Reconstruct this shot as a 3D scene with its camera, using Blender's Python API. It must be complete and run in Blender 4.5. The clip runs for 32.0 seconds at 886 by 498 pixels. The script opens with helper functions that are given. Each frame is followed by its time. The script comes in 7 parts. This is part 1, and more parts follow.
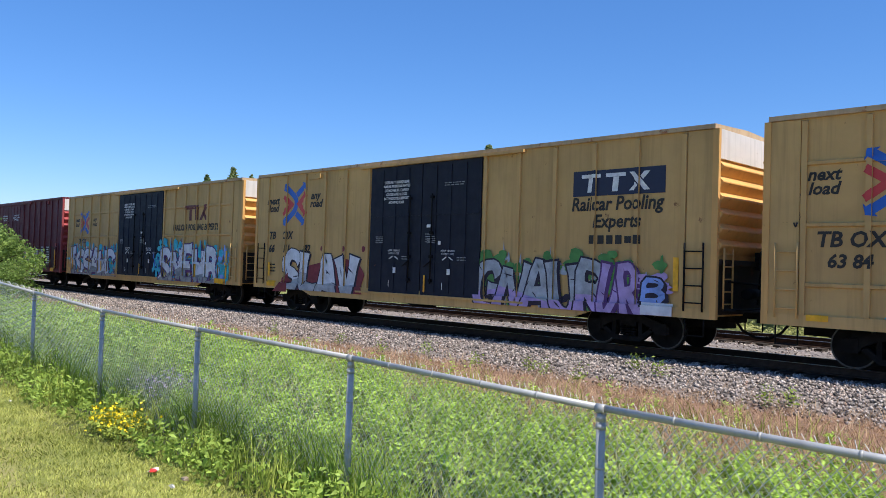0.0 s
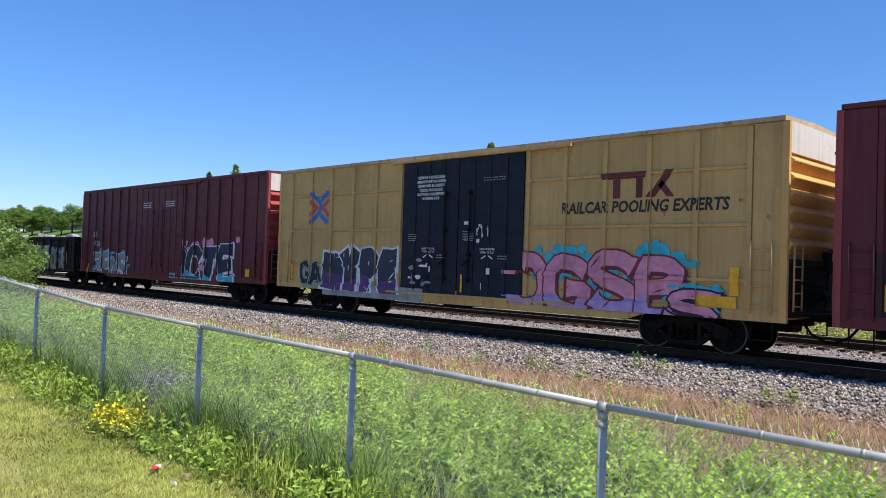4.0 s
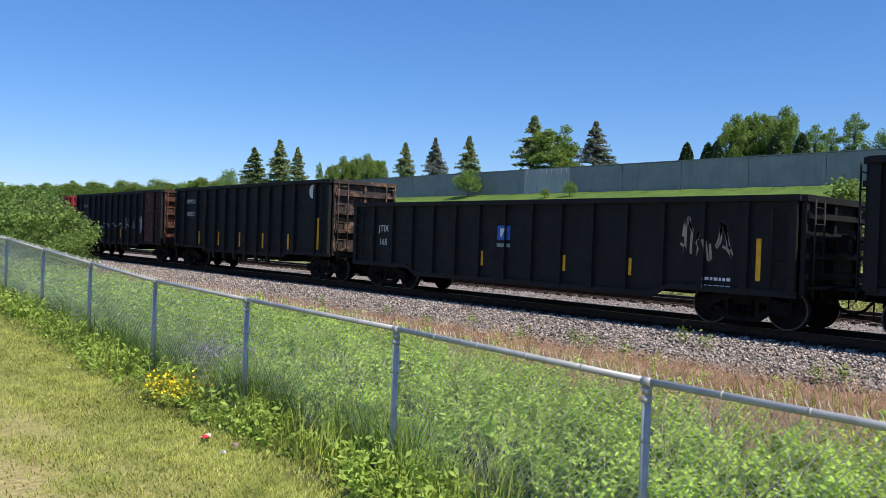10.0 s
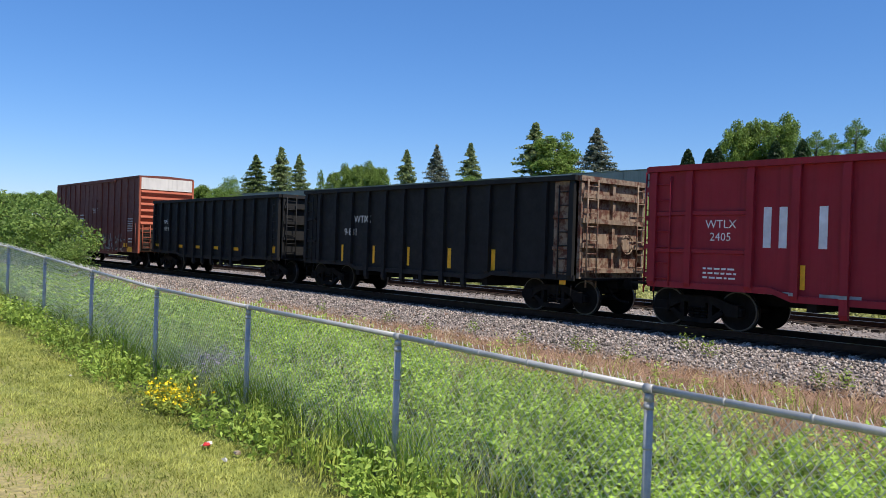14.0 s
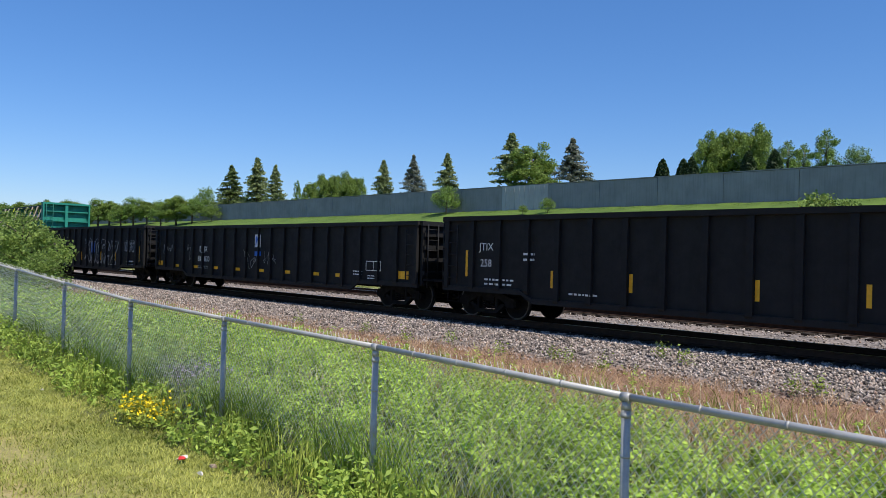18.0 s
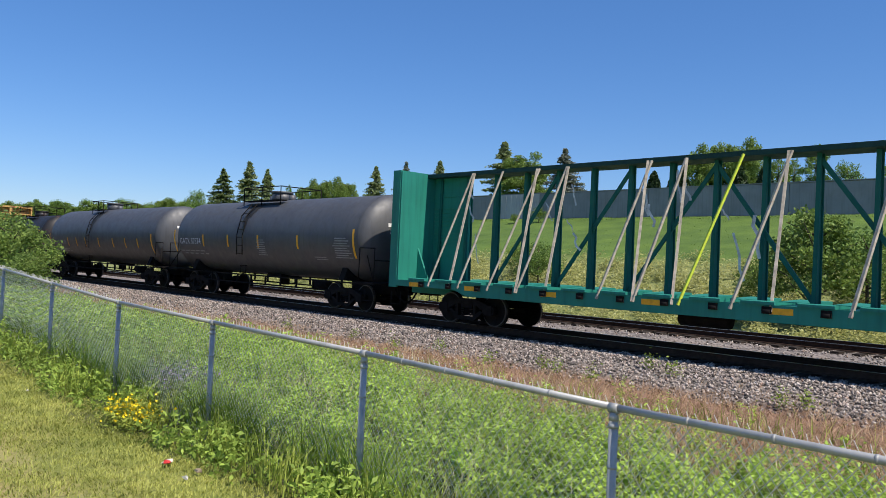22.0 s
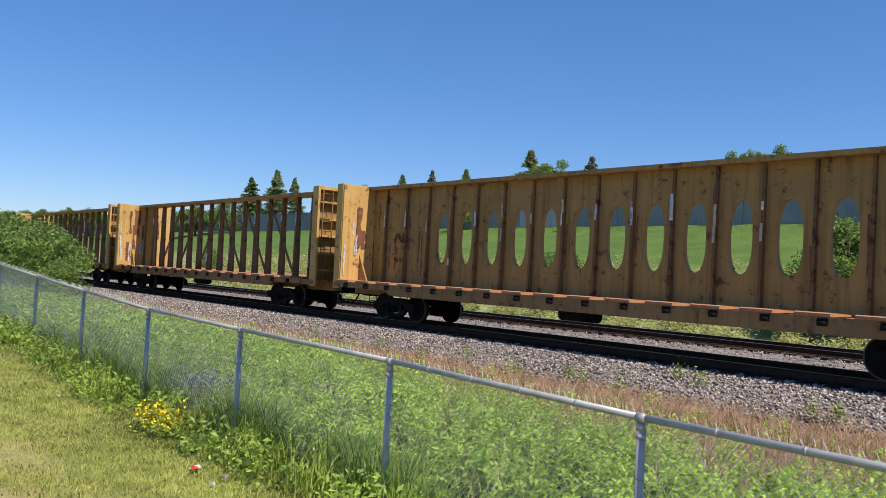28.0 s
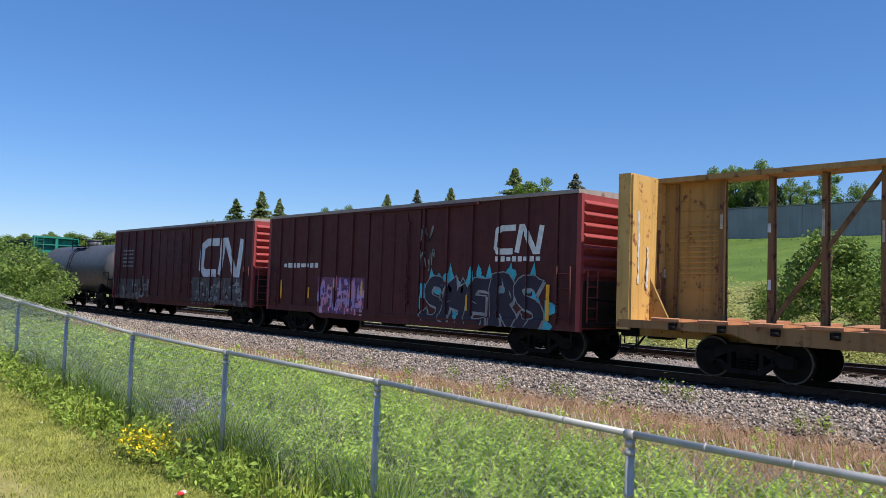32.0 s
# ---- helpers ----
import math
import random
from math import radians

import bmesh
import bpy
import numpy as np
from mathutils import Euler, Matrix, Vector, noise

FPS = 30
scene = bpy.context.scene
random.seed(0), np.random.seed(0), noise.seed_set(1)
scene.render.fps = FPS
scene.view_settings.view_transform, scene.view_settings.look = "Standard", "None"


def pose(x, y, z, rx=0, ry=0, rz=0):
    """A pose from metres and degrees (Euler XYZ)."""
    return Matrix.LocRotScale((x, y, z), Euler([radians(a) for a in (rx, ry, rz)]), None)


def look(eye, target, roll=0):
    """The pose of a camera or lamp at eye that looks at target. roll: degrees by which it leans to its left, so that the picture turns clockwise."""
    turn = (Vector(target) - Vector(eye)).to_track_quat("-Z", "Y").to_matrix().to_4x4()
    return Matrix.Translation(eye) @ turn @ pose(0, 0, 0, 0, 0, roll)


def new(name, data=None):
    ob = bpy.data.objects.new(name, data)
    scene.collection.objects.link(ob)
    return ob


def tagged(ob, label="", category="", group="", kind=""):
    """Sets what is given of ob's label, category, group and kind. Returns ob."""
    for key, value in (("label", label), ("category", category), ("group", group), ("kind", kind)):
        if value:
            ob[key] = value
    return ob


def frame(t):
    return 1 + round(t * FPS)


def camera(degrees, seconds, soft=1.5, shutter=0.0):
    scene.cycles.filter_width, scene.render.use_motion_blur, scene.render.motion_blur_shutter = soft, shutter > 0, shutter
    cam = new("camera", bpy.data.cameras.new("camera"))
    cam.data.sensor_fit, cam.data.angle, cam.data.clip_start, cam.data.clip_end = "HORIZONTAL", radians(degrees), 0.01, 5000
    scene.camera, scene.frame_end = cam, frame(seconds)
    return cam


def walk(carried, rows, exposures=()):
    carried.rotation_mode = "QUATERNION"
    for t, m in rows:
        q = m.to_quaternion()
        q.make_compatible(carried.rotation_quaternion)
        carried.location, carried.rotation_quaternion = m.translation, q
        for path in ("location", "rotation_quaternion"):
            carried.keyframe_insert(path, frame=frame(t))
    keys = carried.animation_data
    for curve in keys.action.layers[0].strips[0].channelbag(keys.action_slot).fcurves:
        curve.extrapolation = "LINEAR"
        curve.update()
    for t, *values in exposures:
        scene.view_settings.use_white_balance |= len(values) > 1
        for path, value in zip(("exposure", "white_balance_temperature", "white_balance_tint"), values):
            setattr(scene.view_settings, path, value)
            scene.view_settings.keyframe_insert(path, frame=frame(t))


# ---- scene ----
# ---------------------------------------------------------------- camera
EYE = (0.0, 0.0, 1.72)
cam = camera(58.5, 32.0, soft=0.6)
# seconds, yaw, pitch, roll of a phone held by somebody who stands still
TURNS = [
    (0.0, 45.36, 1.40, -1.81),
    (0.5, 45.47, 1.38, -1.88),
    (1.0, 45.39, 1.39, -2.03),
    (1.5, 45.24, 1.31, -1.97),
    (2.0, 45.01, 1.23, -1.86),
    (2.5, 45.11, 1.28, -1.78),
    (3.0, 45.16, 1.22, -2.12),
    (3.5, 45.26, 1.23, -2.07),
    (4.0, 45.51, 1.24, -1.92),
    (4.5, 45.96, 1.00, -1.76),
    (6.5, 45.86, 0.26, -1.70),
    (7.0, 45.57, -0.07, -1.48),
    (7.5, 45.82, -0.65, -1.62),
    (8.0, 47.02, -1.08, -1.64),
    (8.5, 48.09, -1.28, -2.00),
    (9.0, 48.40, -1.23, -2.08),
    (9.5, 48.54, -0.97, -1.96),
    (10.0, 48.62, -0.73, -1.91),
    (10.5, 48.73, -0.40, -1.67),
    (11.0, 48.72, -0.08, -1.25),
    (11.5, 48.63, 0.23, -1.27),
    (12.0, 48.46, 0.32, -1.69),
    (12.5, 48.39, 0.19, -2.05),
    (13.0, 48.38, 0.21, -2.04),
    (13.5, 48.48, 0.20, -2.03),
    (14.0, 48.72, -0.23, -1.79),
    (14.5, 49.19, -0.72, -1.33),
    (16.5, 48.75, 1.30, -1.64),
    (17.0, 48.06, 1.28, -1.80),
    (17.5, 47.49, 0.79, -1.59),
    (18.0, 47.08, 0.55, -1.52),
    (18.5, 46.96, 0.49, -1.61),
    (19.0, 47.35, 0.39, -1.85),
    (19.5, 48.00, 0.19, -1.91),
    (20.0, 48.19, 0.17, -1.56),
    (20.5, 48.15, 0.47, -1.43),
    (21.0, 47.75, 0.91, -1.61),
    (21.5, 46.83, 1.22, -2.04),
    (22.0, 46.40, 1.12, -2.59),
    (22.5, 46.99, 0.84, -2.48),
    (23.0, 48.00, 0.35, -2.17),
    (23.5, 48.71, -0.04, -2.29),
    (24.0, 49.16, -0.26, -2.38),
    (24.5, 49.04, -0.27, -2.51),
    (25.0, 48.87, -0.08, -2.43),
    (25.5, 48.46, 0.20, -2.53),
    (27.5, 47.96, 1.20, -2.90),
    (28.0, 48.28, 1.63, -2.76),
    (28.5, 48.36, 2.10, -2.57),
    (29.0, 48.03, 2.20, -2.11),
    (29.5, 47.44, 2.11, -1.90),
    (30.0, 47.19, 2.20, -1.82),
    (30.5, 47.09, 2.65, -1.64),
    (31.0, 47.03, 2.82, -1.74),
    (31.5, 47.09, 2.91, -1.88),
    (32.0, 47.28, 3.04, -1.87),
]
walk(cam, [(t, pose(*EYE, 90 + pitch, roll, yaw)) for t, yaw, pitch, roll in TURNS],
     exposures=[(0.0, 0.38, 6250, 12), (4.5, 0.38, 6250, 12), (7.0, 0.28, 6300, 12), (13.0, 0.20, 6350, 12), (19.0, 0.12, 6450, 12), (25.0, 0.11, 6550, 12), (32.0, 0.17, 6520, 12)])

# ---------------------------------------------------------------- light
SUN_EL, SUN_AZ = radians(57), radians(3.0)
sun_dir = Vector((math.cos(SUN_EL) * math.cos(SUN_AZ), math.cos(SUN_EL) * math.sin(SUN_AZ), math.sin(SUN_EL)))
world = bpy.data.worlds.new("world")
scene.world = world
world.use_nodes = True
wt = world.node_tree
sky = wt.nodes.new("ShaderNodeTexSky")
sky.sky_type = "NISHITA"
sky.sun_disc = False
sky.sun_elevation = SUN_EL
sky.sun_rotation = radians(90) - SUN_AZ
sky.altitude = 200
sky.air_density = 1.0
sky.dust_density = 0.35
sky.ozone_density = 5.0
tone = wt.nodes.new("ShaderNodeHueSaturation")
tone.inputs["Saturation"].default_value = 1.22
wt.links.new(sky.outputs[0], tone.inputs["Color"])
tint = wt.nodes.new("ShaderNodeMix")
tint.data_type, tint.blend_type = "RGBA", "MULTIPLY"
tint.inputs[0].default_value = 1.0
tint.inputs[7].default_value = (0.97, 1.0, 1.15, 1)
wt.links.new(tone.outputs[0], tint.inputs[6])
haze = wt.nodes.new("ShaderNodeMix")
haze.data_type, haze.blend_type = "RGBA", "ADD"
haze.inputs[0].default_value = 1.0
haze.inputs[7].default_value = (0.30, 0.62, 1.25, 1)
wt.links.new(tint.outputs[2], haze.inputs[6])
wt.links.new(haze.outputs[2], wt.nodes["Background"].inputs[0])
wt.nodes["Background"].inputs[1].default_value = 0.091
lamp = bpy.data.lights.new("sun", "SUN")
lamp.energy = 5.0
lamp.angle = radians(0.53)
lamp.color = (1.0, 0.93, 0.82)
sun = new("sun", lamp)
sun.matrix_world = look(sun_dir * 50, (0, 0, 0))


# ---------------------------------------------------------------- materials
def material(name, rough=0.6, metal=0.0):
    m = bpy.data.materials.new(name)
    m.use_nodes = True
    nt = m.node_tree
    b = nt.nodes["Principled BSDF"]
    b.inputs["Roughness"].default_value = rough
    b.inputs["Metallic"].default_value = metal
    return m, nt, b


def noise_node(nt, scale, detail=4.0, stretch=None, rough=0.6, coord="Object"):
    tc = nt.nodes.new("ShaderNodeTexCoord")
    n = nt.nodes.new("ShaderNodeTexNoise")
    n.inputs["Scale"].default_value = scale
    n.inputs["Detail"].default_value = detail
    n.inputs["Roughness"].default_value = rough
    if stretch:
        mp = nt.nodes.new("ShaderNodeMapping")
        mp.inputs["Scale"].default_value = stretch
        nt.links.new(tc.outputs[coord], mp.inputs[0])
        nt.links.new(mp.outputs[0], n.inputs["Vector"])
    else:
        nt.links.new(tc.outputs[coord], n.inputs["Vector"])
    return n.outputs["Fac"]


def ramp(nt, fac, stops):
    r = nt.nodes.new("ShaderNodeValToRGB")
    while len(r.color_ramp.elements) < len(stops):
        r.color_ramp.elements.new(0.5)
    for e, (p, c) in zip(r.color_ramp.elements, stops):
        e.position = p
        e.color = (*c, 1) if len(c) == 3 else c
    nt.links.new(fac, r.inputs[0])
    return r.outputs[0]


def mix(nt, fac, a, b, mode="MIX"):
    n = nt.nodes.new("ShaderNodeMix")
    n.data_type, n.blend_type = "RGBA", mode
    for i, v in ((0, fac), (6, a), (7, b)):
        if isinstance(v, (int, float)):
            n.inputs[i].default_value = v
        elif isinstance(v, tuple):
            n.inputs[i].default_value = (*v, 1)
        else:
            nt.links.new(v, n.inputs[i])
    return n.outputs[2]


def bump(nt, b, fac, strength=0.3, dist=0.02):
    n = nt.nodes.new("ShaderNodeBump")
    n.inputs["Strength"].default_value = strength
    n.inputs["Distance"].default_value = dist
    nt.links.new(fac, n.inputs["Height"])
    nt.links.new(n.outputs[0], b.inputs["Normal"])


def shade_of(c, k):
    return tuple(min(1.0, v * k) for v in c)


def paint(name, rgb, rust=0.12, rough=0.5, dirt=0.35, rust_rgb=(0.16, 0.06, 0.03), metal=0.0, gloss=0.3):
    """Weathered paint: mottled colour, vertical streaks of dirt, rust spots."""
    m, nt, b = material(name, rough, metal)
    big = noise_node(nt, 0.55, 5)
    col = ramp(nt, big, [(0.3, shade_of(rgb, 0.82)), (0.7, shade_of(rgb, 1.1))])
    streak = noise_node(nt, 1.0, 6, stretch=(7.0, 7.0, 0.35))
    sf = ramp(nt, streak, [(0.48, (0, 0, 0)), (0.72, (1, 1, 1))])
    dm = nt.nodes.new("ShaderNodeMath")
    dm.operation = "MULTIPLY"
    nt.links.new(sf, dm.inputs[0])
    dm.inputs[1].default_value = dirt
    col = mix(nt, dm.outputs[0], col, shade_of(rgb, 0.45))
    spots = noise_node(nt, 3.1, 8, rough=0.7)
    rf = ramp(nt, spots, [(0.69 - rust * 0.6, (0, 0, 0)), (0.76 - rust * 0.5, (1, 1, 1))])
    col = mix(nt, rf, col, rust_rgb)
    nt.links.new(col, b.inputs["Base Color"])
    rr = ramp(nt, spots, [(0.3, (rough,) * 3), (0.8, (min(1, rough + 0.3),) * 3)])
    nt.links.new(rr, b.inputs["Roughness"])
    b.inputs["Specular IOR Level"].default_value = gloss
    bump(nt, b, noise_node(nt, 25, 3), 0.12, 0.01)
    return m


def plain(name, rgb, rough=0.6, metal=0.0, vary=0.25, scale=6.0, gloss=0.35):
    m, nt, b = material(name, rough, metal)
    b.inputs["Specular IOR Level"].default_value = gloss
    col = ramp(nt, noise_node(nt, scale, 5), [(0.3, shade_of(rgb, 1 - vary)), (0.7, shade_of(rgb, 1 + vary))])
    nt.links.new(col, b.inputs["Base Color"])
    return m


def foliage(name, dark, light, trans=0.35, per="RANDOM"):
    """Leaves: colour varies from leaf to leaf, some light shines through."""
    m, nt, b = material(name, 0.55)
    g = nt.nodes.new("ShaderNodeNewGeometry")
    col = ramp(nt, g.outputs["Random Per Island"], [(0.0, dark), (1.0, light)])
    patch = noise_node(nt, 0.5, 3)
    col = mix(nt, ramp(nt, patch, [(0.35, (0, 0, 0)), (0.65, (0.5, 0.5, 0.5))]), col, shade_of(light, 1.25))
    col = mix(nt, ramp(nt, noise_node(nt, 2.4, 4), [(0.40, (0.5, 0.5, 0.5)), (0.54, (0, 0, 0))]), col, shade_of(dark, 0.8))
    nt.links.new(col, b.inputs["Base Color"])
    b.inputs["Specular IOR Level"].default_value = 0.25
    tr = nt.nodes.new("ShaderNodeBsdfTranslucent")
    nt.links.new(col, tr.inputs[0])
    ms = nt.nodes.new("ShaderNodeMixShader")
    ms.inputs[0].default_value = trans
    nt.links.new(b.outputs[0], ms.inputs[1])
    nt.links.new(tr.outputs[0], ms.inputs[2])
    nt.links.new(ms.outputs[0], nt.nodes["Material Output"].inputs[0])
    return m


YELLOW = paint("yellow_boxcar_paint", (0.58, 0.36, 0.13), 0.07, 0.5, 0.4)
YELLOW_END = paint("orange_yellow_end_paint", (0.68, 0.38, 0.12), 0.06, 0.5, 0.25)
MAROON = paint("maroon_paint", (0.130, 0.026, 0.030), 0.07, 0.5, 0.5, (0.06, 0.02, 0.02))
# end walls get a lighter red than the sides
MAROON_END = paint("lighter_red_end_paint", (0.32, 0.06, 0.06), 0.06, 0.5, 0.3)
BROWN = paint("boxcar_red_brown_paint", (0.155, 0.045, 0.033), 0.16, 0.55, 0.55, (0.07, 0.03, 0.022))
# lighter copy of the red-brown: sunlight on the ends painted in
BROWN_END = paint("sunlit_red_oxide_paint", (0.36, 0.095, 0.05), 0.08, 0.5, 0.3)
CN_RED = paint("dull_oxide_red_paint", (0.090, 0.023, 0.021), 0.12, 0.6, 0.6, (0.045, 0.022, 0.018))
NAVY = paint("dark_blue_door_paint", (0.010, 0.013, 0.025), 0.0, 0.55, 0.3)
BLACK = paint("black_wagon_paint", (0.011, 0.011, 0.0115), 0.05, 0.62, 0.4, (0.07, 0.035, 0.02))
BLACK2 = paint("worn_black_wagon_paint", (0.016, 0.0155, 0.015), 0.12, 0.65, 0.45, (0.10, 0.05, 0.025))
TANK = paint("black_tank_paint", (0.072, 0.075, 0.081), 0.0, 0.42, 0.5, (0.06, 0.04, 0.03), gloss=0.65)
TANK_RUST = paint("rust_stained_tank_paint", (0.019, 0.017, 0.016), 0.18, 0.42, 0.6, (0.10, 0.042, 0.025), gloss=0.45)
RED = paint("bright_red_wagon_paint", (0.29, 0.018, 0.03), 0.04, 0.5, 0.4)
RUSTY = paint("rusted_steel", (0.072, 0.036, 0.027), 0.33, 0.85, 0.5, (0.17, 0.062, 0.034))
MOTTLED = paint("rust_mottled_black_paint", (0.045, 0.036, 0.031), 0.32, 0.8, 0.5, (0.17, 0.10, 0.065))
PALE_END = paint("peeling_cream_paint", (0.27, 0.20, 0.14), 0.38, 0.8, 0.8, (0.10, 0.04, 0.026))
# darker teal for posts and diagonals: their shade is in the colour
GREEN_POST = paint("shaded_teal_truss_paint", (0.010, 0.125, 0.095), 0.1, 0.6, 0.6, (0.02, 0.035, 0.03))
# top chord, darker than the rest of the teal wagon
GREEN_TOP = paint("dark_teal_chord_paint", (0.012, 0.055, 0.046), 0.1, 0.6, 0.5, (0.02, 0.03, 0.028))
GREEN = paint("teal_green_wagon_paint", (0.02, 0.225, 0.165), 0.04, 0.5, 0.4)
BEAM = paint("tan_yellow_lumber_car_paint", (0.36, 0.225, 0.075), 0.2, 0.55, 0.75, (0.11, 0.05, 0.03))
DECK = paint("rust_orange_deck_steel", (0.46, 0.22, 0.11), 0.12, 0.7, 0.4)
# dirty, rusty sill with the shade below the deck edge mixed in
SILL = paint("shaded_soiled_sill_paint", (0.30, 0.175, 0.072), 0.2, 0.65, 0.65, (0.08, 0.04, 0.028))
# brighter copy of the lumber car yellow, with sunlight painted in
BEAM_END = paint("sunlit_yellow_bulkhead_paint", (0.62, 0.38, 0.12), 0.22, 0.55, 0.5, (0.24, 0.085, 0.045))
WHITE = plain("white_stencil_paint", (0.72, 0.72, 0.70), 0.6, 0, 0.2)
ROOF_PALE = paint("bleached_roof_paint", (0.52, 0.37, 0.21), 0.2, 0.6, 0.4, (0.28, 0.11, 0.05))
ROOF_GREY = paint("weathered_galvanised_roof", (0.36, 0.31, 0.28), 0.15, 0.7, 0.4)
BUFF = plain("dark_overpaint", (0.042, 0.016, 0.016), 0.6, 0, 0.4, 1.5)
OFFWHITE = paint("white_panel_paint", (0.66, 0.62, 0.56), 0.06, 0.55, 0.35)
INK = plain("black_stencil_paint", (0.03, 0.028, 0.025), 0.6, 0, 0.2)
YELLOW_TAPE = plain("yellow_reflective_tape", (0.85, 0.42, 0.02), 0.45, 0, 0.2)
STEEL_DARK = plain("grimy_cast_steel", (0.011, 0.010, 0.0095), 0.85, 0.0, 0.5, 5, 0.12)
WHEEL_MAT = plain("grimy_wheel_steel", (0.012, 0.011, 0.010), 0.85, 0.0, 0.5, 4, 0.12)
# near-black brown: shade between the wagons, painted onto the lower ends
END_SHADE = paint("shaded_end_plate", (0.040, 0.028, 0.020), 0.2, 0.85, 0.5, (0.07, 0.035, 0.022))
TREAD = plain("polished_wheel_tread", (0.09, 0.085, 0.08), 0.45, 0.6, 0.2, 9)
RAIL_TOP = plain("polished_rail_head", (0.45, 0.43, 0.41), 0.3, 0.9, 0.2, 2)
RAIL_SIDE = plain("rusty_rail_web", (0.055, 0.032, 0.022), 0.9, 0.0, 0.3, 8, 0.15)
TIE = plain("creosoted_timber", (0.045, 0.036, 0.029), 0.95, 0, 0.4, 9, 0.1)
GALV = plain("galvanised_steel", (0.40, 0.40, 0.385), 0.5, 0.25, 0.15, 12)
WIRE = plain("galvanised_wire", (0.66, 0.645, 0.60), 0.45, 0.0, 0.15, 30)
CONCRETE = paint("grey_concrete", (0.26, 0.27, 0.27), 0.0, 0.85, 0.35)
CONCRETE_LIGHT = paint("pale_concrete", (0.44, 0.45, 0.44), 0.0, 0.85, 0.3)
WOOD = plain("grey_lumber", (0.34, 0.26, 0.17), 0.85, 0, 0.35, 7)
STRAP = plain("dirty_white_strap", (0.46, 0.40, 0.31), 0.7, 0, 0.35, 6)
STAIN = plain("rust_stain", (0.21, 0.085, 0.045), 0.8, 0, 0.5, 5)
FILM = plain("torn_packing_film", (0.55, 0.57, 0.58), 0.35, 0, 0.35, 5)
STRAP_YELLOW = plain("yellow_green_strap", (0.62, 0.72, 0.06), 0.6, 0, 0.1, 12)
SCRAP = paint("pale_scrap_rubble", (0.36, 0.35, 0.33), 0.3, 0.8, 0.6, (0.14, 0.10, 0.07))
BEAM_POST = paint("grimy_brown_truss_paint", (0.20, 0.115, 0.052), 0.26, 0.65, 0.75, (0.06, 0.028, 0.02))
GR_WHITE = plain("white_spray_paint", (0.66, 0.67, 0.70), 0.6, 0, 0.2, 3)
GR_SILVER = plain("silver_spray_paint", (0.38, 0.40, 0.44), 0.5, 0.15, 0.3, 4)
GR_TEAL = plain("turquoise_spray_paint", (0.05, 0.42, 0.52), 0.6, 0, 0.3, 3)
GR_BLACK = plain("black_spray_paint", (0.025, 0.018, 0.035), 0.6, 0, 0.2, 3)
GR_PURPLE = plain("purple_spray_paint", (0.10, 0.04, 0.15), 0.6, 0, 0.3, 3)
GR_LILAC = plain("lilac_spray_paint", (0.42, 0.30, 0.55), 0.6, 0, 0.25, 3)
GR_FADED = plain("washed_out_spray_paint", (0.10, 0.085, 0.08), 0.7, 0, 0.45, 2)
GR_MAUVE = plain("faded_mauve_spray_paint", (0.17, 0.062, 0.115), 0.65, 0, 0.35, 3)
GR_PINK = plain("pink_spray_paint", (0.68, 0.26, 0.36), 0.6, 0, 0.25, 3)
GR_GREEN = plain("green_spray_paint", (0.08, 0.24, 0.06), 0.6, 0, 0.3, 3)
GR_BLUE = plain("blue_spray_paint", (0.22, 0.33, 0.66), 0.6, 0, 0.35, 3)
GR_GREY = plain("grey_spray_paint", (0.27, 0.28, 0.28), 0.6, 0, 0.35, 3)
GR_SMOKE = plain("smoky_grey_spray_paint", (0.11, 0.11, 0.11), 0.65, 0, 0.4, 3)
GR_TAN = plain("beige_spray_paint", (0.36, 0.29, 0.22), 0.6, 0, 0.3, 3)
GR_RED = plain("dark_red_spray_paint", (0.20, 0.03, 0.04), 0.6, 0, 0.3, 3)
GR_SAGE = plain("sage_spray_paint", (0.24, 0.34, 0.28), 0.6, 0, 0.3, 3)
LOGO_BLUE = plain("blue_decal", (0.02, 0.12, 0.50), 0.4, 0, 0.1)
LOGO_RED = plain("red_decal", (0.55, 0.05, 0.05), 0.4, 0, 0.1)
LOGO_DARK = plain("midnight_blue_decal", (0.015, 0.02, 0.05), 0.4, 0, 0.1)
DARK_RED = plain("faded_dark_red_decal", (0.13, 0.02, 0.02), 0.5, 0, 0.3, 3)
LEAF = foliage("leaf_green", (0.07, 0.125, 0.022), (0.31, 0.42, 0.10), 0.4)
LEAF_LIGHT = foliage("fresh_leaf_green", (0.09, 0.16, 0.03), (0.26, 0.38, 0.09))
NEEDLE = foliage("spruce_needle_green", (0.10, 0.14, 0.05), (0.36, 0.42, 0.19), 0.35)
NEEDLE_LIGHT = foliage("pine_needle_green", (0.06, 0.10, 0.03), (0.22, 0.28, 0.10), 0.25)
NEEDLE_BLUE = foliage("blue_spruce_needle", (0.10, 0.12, 0.085), (0.32, 0.34, 0.27), 0.3)
CEDAR = foliage("cedar_green", (0.020, 0.040, 0.012), (0.05, 0.09, 0.03), 0.15)
WEED = foliage("weed_leaf_green", (0.145, 0.225, 0.03), (0.575, 0.755, 0.145), 0.40)
BLADE = foliage("grass_blade_green", (0.10, 0.15, 0.018), (0.46, 0.52, 0.10), 0.35)
FOOT_WEED = foliage("pale_bank_weed", (0.22, 0.25, 0.06), (0.62, 0.60, 0.26), 0.4)
LEAFY = foliage("broad_weed_leaf", (0.09, 0.16, 0.02), (0.42, 0.55, 0.10), 0.35)
